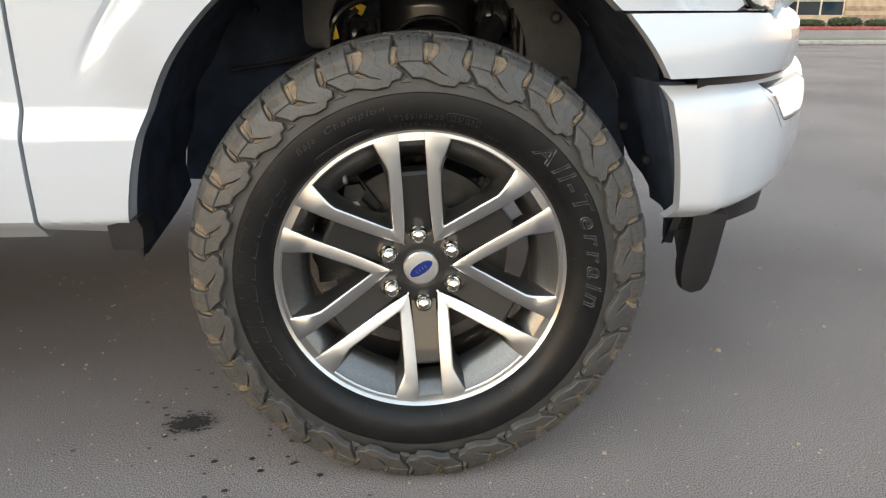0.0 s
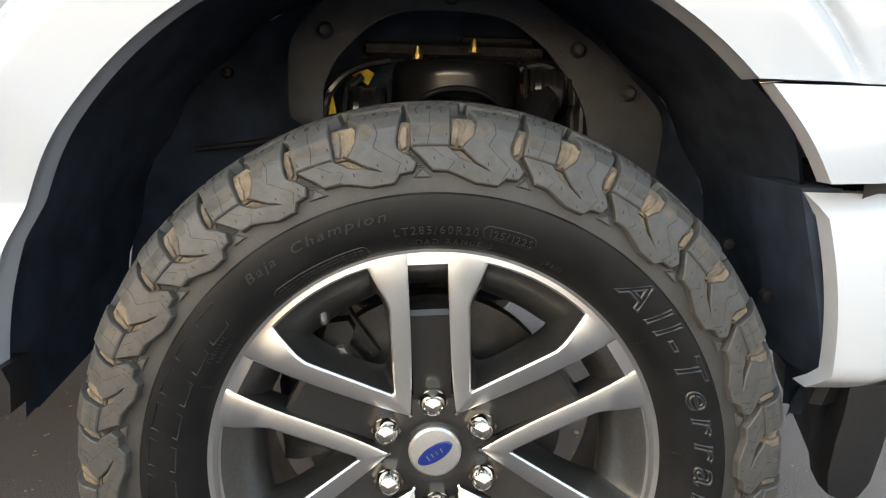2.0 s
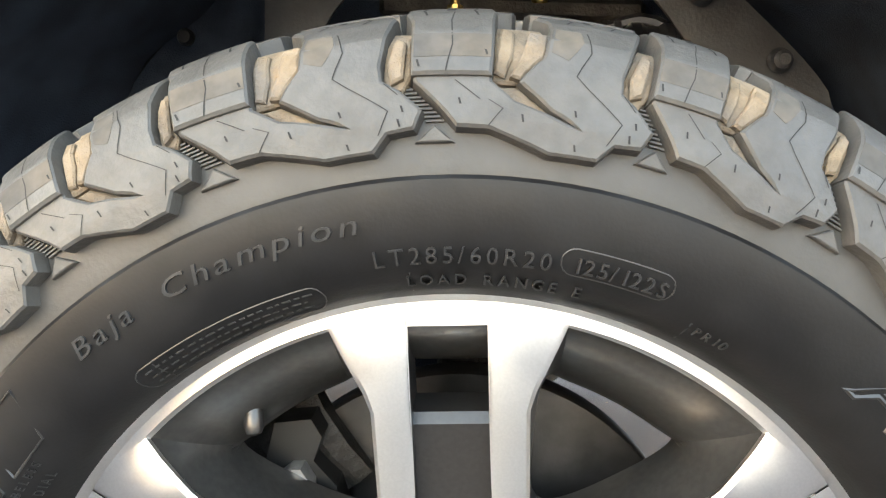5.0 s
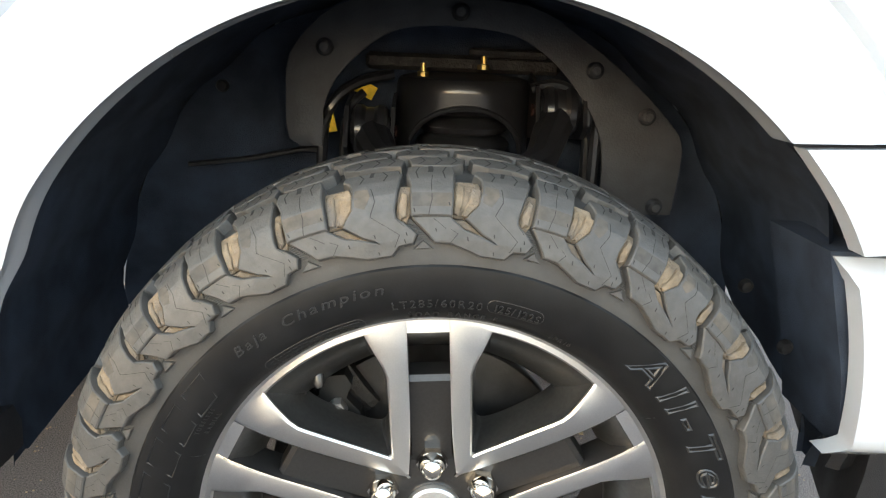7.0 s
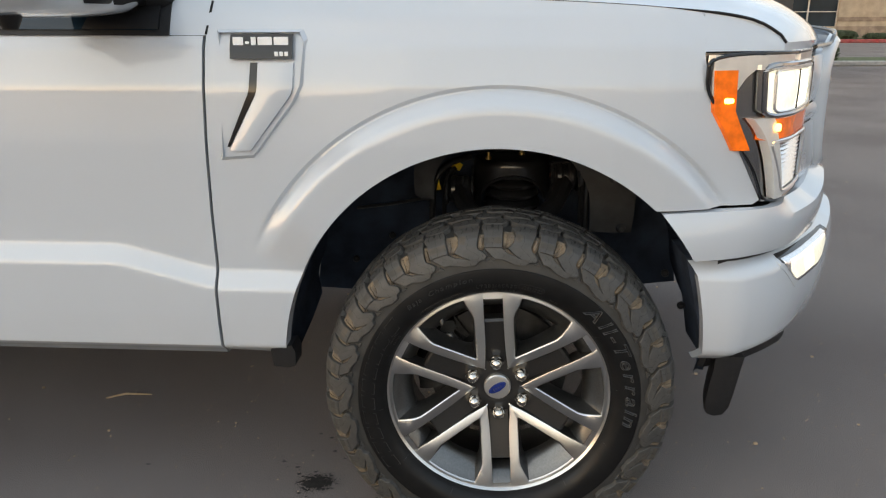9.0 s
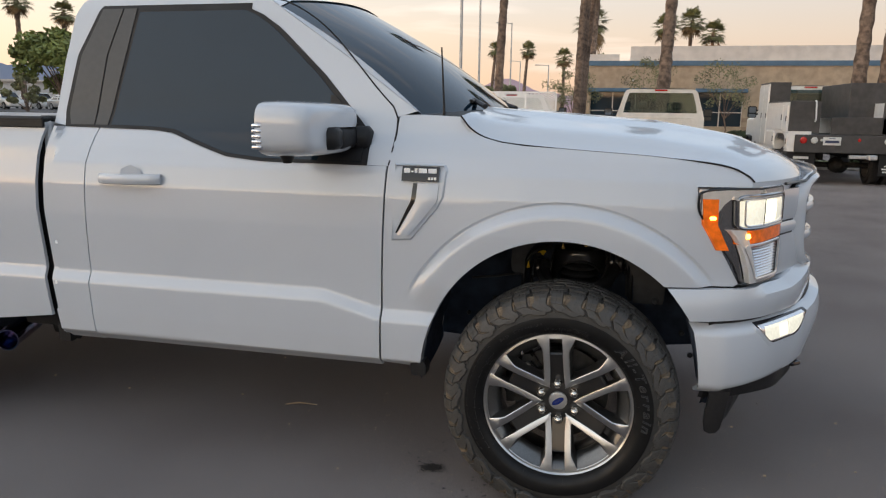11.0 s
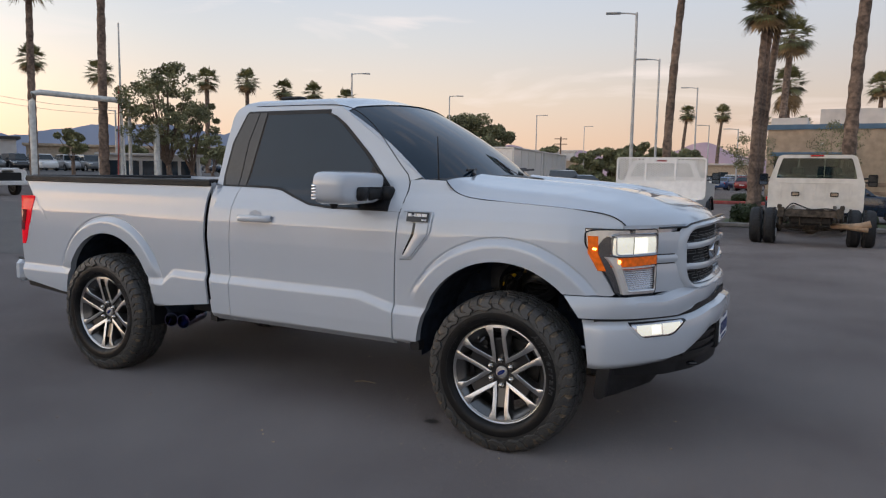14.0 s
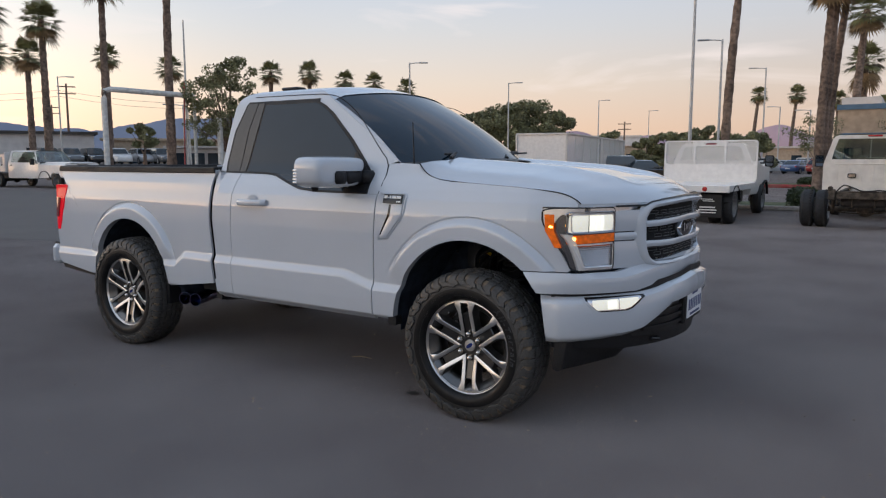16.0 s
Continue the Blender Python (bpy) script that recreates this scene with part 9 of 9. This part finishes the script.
def car(style, colour, x, y, heading, label, group="parked cars", tall=1.0, z=0.0):
    L_, W, H, BELT, HOOD, F0, F1, B1, B0 = STYLE[style]
    H, BELT = H * tall, BELT * tall
    pm = CARCOL[colour]
    o = thing("parked_car", label, "car", (x, y, z), group)
    o.rotation_euler = (0, 0, radians(heading))        # nose along the local +x
    hw = W / 2

    def X(f):
        return (f - 0.5) * L_
    # lower body, lofted along its length
    st = [(0.0, 0.80, 0.42, BELT * 0.80), (0.012, 0.90, 0.32, BELT * 0.93), (0.06, 0.97, 0.26, BELT * 0.98), (0.2, 1.0, 0.24, BELT), (0.5, 1.0, 0.23, BELT * 0.985), (F0, 1.0, 0.24, BELT * 0.97), (0.85, 0.98, 0.24, BELT * 0.89), (0.95, 0.92, 0.24, BELT * 0.80), (0.99, 0.80, 0.28, BELT * 0.68), (1.0, 0.70, 0.36, BELT * 0.60)]
    P = []
    for f, k, z0, z1 in st:
        w = hw * k
        zm = lerp(z0, z1, 0.55)
        P.append([(X(f), sy * yy, z) for sy, seq in ((-1, ((w * .5, z0), (w * .93, z0 + .03), (w * .99, z0 + .14), (w, zm), (w * .975, z1 - .07), (w * .90, z1), (w * .45, z1 + .02))), (1, ((w * .45, z1 + .02), (w * .90, z1), (w * .975, z1 - .07), (w, zm), (w * .99, z0 + .14), (w * .93, z0 + .03), (w * .5, z0)))) for yy, z in seq])
    body = Geo().grid(P, close_v=True)
    n = len(P[0])
    body.f.append(tuple(range(n)))
    body.f.append(tuple((len(P) - 1) * n + k for k in range(n)))
    b = part("body", body, pm, o)
    # cabin: roof with pillars and the glass let in between
    hz = [BELT - 0.02, lerp(BELT, H, 0.55), H - 0.05, H]
    kw = [0.92, 0.83, 0.74, 0.60]
    fr = [lerp(F0, F1, q) for q in (0, .55, .92, 1.06)]
    bk = [lerp(B0, B1, q) for q in (0, .55, .92, 1.08)]
    cab = Geo()
    rings = [[(X(fr[i]), -hw * kw[i], hz[i]), (X(fr[i]) + 0.03, 0, hz[i]), (X(fr[i]), hw * kw[i], hz[i]), (X(bk[i]), hw * kw[i], hz[i]), (X(bk[i]) - 0.03, 0, hz[i]), (X(bk[i]), -hw * kw[i], hz[i])] for i in range(4)]
    cab.grid(rings, close_v=True)
    cab.f.append((18, 19, 20, 21, 22, 23))
    part("roof", cab, pm, o)

    def on(i, e, side):      # point on the cabin's side: i height 0..1 between belt and roof edge, e 0 rear .. 1 front
        z = lerp(hz[0] + 0.03, hz[2] - 0.02, i)
        xf, xb = X(interp(hz, fr, z)), X(interp(hz, bk, z))
        return (lerp(xb, xf, e), side * (hw * interp(hz, kw, z) + 0.006), z)
    mid = 0.55
    for s in (-1, 1):
        spans = ((0.10, mid - 0.02), (mid + 0.02, 0.95)) if style == "sedan" else ((0.04, 0.24), (0.27, mid - 0.01), (mid + 0.02, 0.95))
        for a, c in spans:
            part("side_window", Geo().grid([[on(i, lerp(a, c, e), s) for i in (0, .5, 1)] for e in (0, .5, 1)]), CARGLASS, o)
    for name, e, dx in (("windscreen", fr, 0.014), ("rear_window", bk, -0.014)):
        rows = []
        for q in (0.06, 0.5, 0.94):
            z = lerp(hz[0] + 0.02, hz[2], q)
            xx = X(interp(hz, e, z)) + dx
            w = hw * interp(hz, kw, z) * 0.93
            rows.append([(xx, -w, z), (xx + dx * 2.4, 0, z), (xx, w, z)])
        part(name, Geo().grid(rows), CARGLASS, o)
    for f in (0.19, 0.81):
        for s in (-1, 1):
            gw = Geo().lathe([(0.20, 0.1), (0.30, 0.1), (0.335, 0.07), (0.335, -0.06), (0.31, -0.09), (0.22, -0.09)], 20)
            gw.v = [(p[0] + X(f), s * -p[1] + s * (hw - 0.08), p[2] + 0.335) for p in gw.v]
            wh = part("wheel", gw, TYREFAR, o)
            gr = Geo().lathe([(0.225, -0.085), (0.20, -0.07), (0.10, -0.075), (0.0, -0.08)], 16)
            gr.v = [(p[0] + X(f), s * -p[1] + s * (hw - 0.08), p[2] + 0.335) for p in gr.v]
            part("rim", gr, STEELRIM, wh)
            ga = Geo().lathe([(0.345, -0.03), (0.40, -0.03), (0.40, 0.03)], 14, 0, 180)
            ga.v = [(p[0] + X(f), s * -p[1] + s * (hw - 0.025), p[2] + 0.335) for p in ga.v]
            part("wheel_arch", ga, BLACK if style == "suv" else pm, o)
    for s in (-1, 1):
        part("headlamp", Geo().box((X(0.955), s * hw * 0.70, BELT * 0.72), (0.26, 0.34, 0.13), Matrix.Identity(4), 0.04), CLEARLENS, o)
        part("tail_lamp", Geo().box((X(0.028), s * hw * 0.76, BELT * 0.80), (0.22, 0.30, 0.17), Matrix.Identity(4), 0.04), REDLENS, o)
        part("mirror", Geo().box((X(F0) - 0.22, s * (hw + 0.07), BELT + 0.04), (0.12, 0.2, 0.14), Matrix.Identity(4), 0.04), pm, o)
    part("grille", Geo().box((X(0.985), 0, BELT * 0.55), (0.10, hw * 1.0, 0.16), None, 0.03), BLACK, o)
    part("bumper_intake", Geo().box((X(0.985), 0, 0.36), (0.10, hw * 1.3, 0.13), None, 0.03), BLACK, o)
    part("rear_plate", Geo().box((X(-0.001), 0, BELT * 0.62), (0.03, 0.5, 0.12), None, 0.005), BLANKW, o)
    return o


car("sedan", "dark blue", 1.9, 24.2, 0, "dark blue saloon car parked behind the planting strip", "")

rows_of_cars = random.Random(5)
# the display rows across the roadway
for bearing, d, style, colour, turn in (
        (62.4, 58, "suv", "black", 8), (61.0, 58, "suv", "grey", 8), (59.5, 58, "suv", "black", 8), (57.9, 57.5, "suv", "white", 8), (56.2, 59, "suv", "silver", 8), (54.9, 58, "suv", "grey", 8), (53.6, 58, "suv", "black", 8), (52.3, 58, "sedan", "dark blue", 8),
        (51.0, 58, "suv", "black", 8), (48.9, 60, "hatchback", "white", 8), (46.9, 58, "sedan", "dark blue", 8), (44.9, 58, "suv", "white", 8), (42.9, 61, "suv", "white", 8),
        (41.2, 57, "sedan", "silver", 8), (39.2, 59, "sedan", "silver", 8), (37.4, 61, "sedan", "white", 8),
        (60.0, 70, "suv", "red", 8), (57.8, 71, "sedan", "silver", 8), (55.6, 70, "suv", "grey", 8), (53.4, 71, "sedan", "white", 8), (49.8, 70, "suv", "black", 8), (47.4, 71, "suv", "grey", 8),
        (45.4, 70, "suv", "red", 8), (43.5, 71, "suv", "white", 8), (41.8, 70, "sedan", "grey", 8), (39.8, 71, "suv", "white", 8), (38.0, 70, "sedan", "silver", 8)):
    px, py = place(bearing, d * 1.5)
    car(style, colour, px, py, (-18 if d < 65 else -60) + rows_of_cars.uniform(-3, 3), "%s %s parked in a dealership display row" % (colour, {"suv": "sport utility car", "sedan": "saloon car", "hatchback": "hatchback car"}[style]), "display row cars", z=1.0)
for bearing, d, style, colour in ((19.4, 45, "suv", "black"), (17.6, 46, "sedan", "black"), (8.6, 88, "suv", "white"), (7.5, 92, "sedan", "silver"), (6.6, 86, "sedan", "blue"), (5.7, 96, "suv", "white"), (5.0, 84, "hatchback", "red"), (4.2, 90, "sedan", "dark blue")):
    px, py = place(bearing, d)
    car(style, colour, px, py, 68 + rows_of_cars.uniform(-6, 6), "%s %s parked in a far lot" % (colour, {"suv": "sport utility car", "sedan": "saloon car", "hatchback": "hatchback car"}[style]), "far lot cars")


# white pickup with a short stake bed, across the roadway
def far_pickup():
    o = thing("white_work_truck", "white work pickup truck with a panelled flatbed", "truck", (-38.1, 17.5, 0))
    o.rotation_euler = (0, 0, radians(-90 + 4))
    for s in (-1, 1):
        row_wheel(o, s * 0.86, -1.4, 0.38, 0.25, s)
        row_wheel(o, s * 0.86, 3.6, 0.38, 0.25, s)
    rails(o, 0.42, -3.2, 4.2, 0.62, GREASE)
    rear_axle(o, -1.4, 0.38, 0.75, GREASE)
    part("deck", Geo().box((0, -2.0, 0.88), (2.1, 2.7, 0.10), None, 0.01), WHITE, o)
    for s in (-1, 1):
        sd = part("bed_side", ring_prism(rounded(-1.35, 1.35, 0.93, 1.75, 0.04), rounded(-1.2, 1.2, 1.15, 1.62, 0.03), -0.03, 0.03), WHITE, o)
        sd.matrix_local = Matrix.Translation((s * 1.03, -2.0, 0)) @ Matrix.Rotation(radians(90), 4, "Z")
        for k in range(4):
            part("bed_stake", Geo().box((s * 1.03, -2.9 + 0.6 * k, 1.38), (0.04, 0.06, 0.52)), WHITE, o)
    part("headboard", Geo().box((0, -0.62, 1.40), (2.1, 0.05, 0.95), None, 0.01), WHITE, o)
    cab_shell(o, 1.98, -0.45, 1.93, 0.5, WHITE, 1.32, 2.7, 2.1)
    part("fuel_box", Geo().box((0.7, -0.9, 0.6), (0.4, 0.7, 0.3), None, 0.04), GREASE, o)
    wing = [(2.2, 1.22), (4.28, 1.16), (4.36, 1.0), (4.38, 0.60), (4.08, 0.58)] + [(3.6 + 0.46 * math.cos(radians(a)), 0.40 + 0.46 * math.sin(radians(a))) for a in range(20, 161, 14)] + [(3.12, 0.55), (2.2, 0.52)]
    for s in (-1, 1):
        part("wing", Geo().prism(wing, min(s * 0.80, s * 1.0), max(s * 0.80, s * 1.0), "x"), WHITE, o)
    part("front_bumper", Geo().box((0, 4.42, 0.62), (1.96, 0.16, 0.22), None, 0.03), WHITE, o)
    tow_mirror(o, 1.2, 2.0, 1.35, 1)


far_pickup()


# white box trailer
def box_trailer():
    A, B, C = place(23.4, 34), place(28, 40), place(19, 48)
    A, B, C = (Vector((*q, 0)) for q in (A, B, C))
    u = (C - A)
    ln = u.length
    ang = math.atan2(u.y, u.x)
    o = thing("box_trailer", "white ribbed box trailer with aluminium corner posts", "trailer", tuple(A))
    o.rotation_euler = (0, 0, ang)                # local x along its long side, y across
    w, top, z0 = 2.4, 2.62, 0.75
    part("box", Geo().box((ln / 2, w / 2, (top + z0) / 2), (ln - 0.04, w - 0.04, top - z0)), WHITE, o)
    for x in (0.0, ln * 0.5, ln):
        for y in (0.0, w):
            part("corner_post", Geo().box((x, y, (top + z0) / 2), (0.09, 0.09, top - z0 + 0.04), None, 0.012), ALU, o)
    for y in (0.0, w):
        part("top_rail", Geo().box((ln / 2, y, top + 0.02), (ln, 0.08, 0.09), None, 0.012), ALU, o)
        part("sill_rail", Geo().box((ln / 2, y, z0), (ln, 0.08, 0.12), None, 0.012), ALU, o)
        for k in range(1, 9):
            part("side_rib", Geo().box((ln * k / 9, y + (0.025 if y else -0.025), (top + z0) / 2), (0.05, 0.03, top - z0 - 0.1)), WHITE, o)
    part("end_rail", Geo().box((0, w / 2, top + 0.02), (0.08, w, 0.09), None, 0.012), ALU, o)
    for x in (ln * 0.62, ln * 0.70):
        for y in (0.12, w - 0.12):
            gw = Geo().lathe([(0.2, 0.1), (0.36, 0.1), (0.38, 0.07), (0.38, -0.07), (0.36, -0.1), (0.2, -0.1)], 20)
            gw.v = [(p[0] + x, p[1] + y, p[2] + 0.38) for p in gw.v]
            wh = part("wheel", gw, TYREFAR, o)
            gr = Geo().lathe([(0.21, -0.09), (0.12, -0.06), (0.0, -0.07)], 16)
            gr.v = [(p[0] + x, p[1] * (1 if y < 1 else -1) + y, p[2] + 0.38) for p in gr.v]
            part("rim", gr, STEELRIM, wh)
        part("axle", Geo().tube([(x, 0.15, 0.38), (x, w - 0.15, 0.38)], 0.05), GREASE, o)
    part("chassis", Geo().box((ln / 2, w / 2, 0.66), (ln - 0.3, 1.0, 0.14)).box((0.4, w / 2, 0.32), (0.12, 0.12, 0.64)), GREASE, o)


box_trailer()
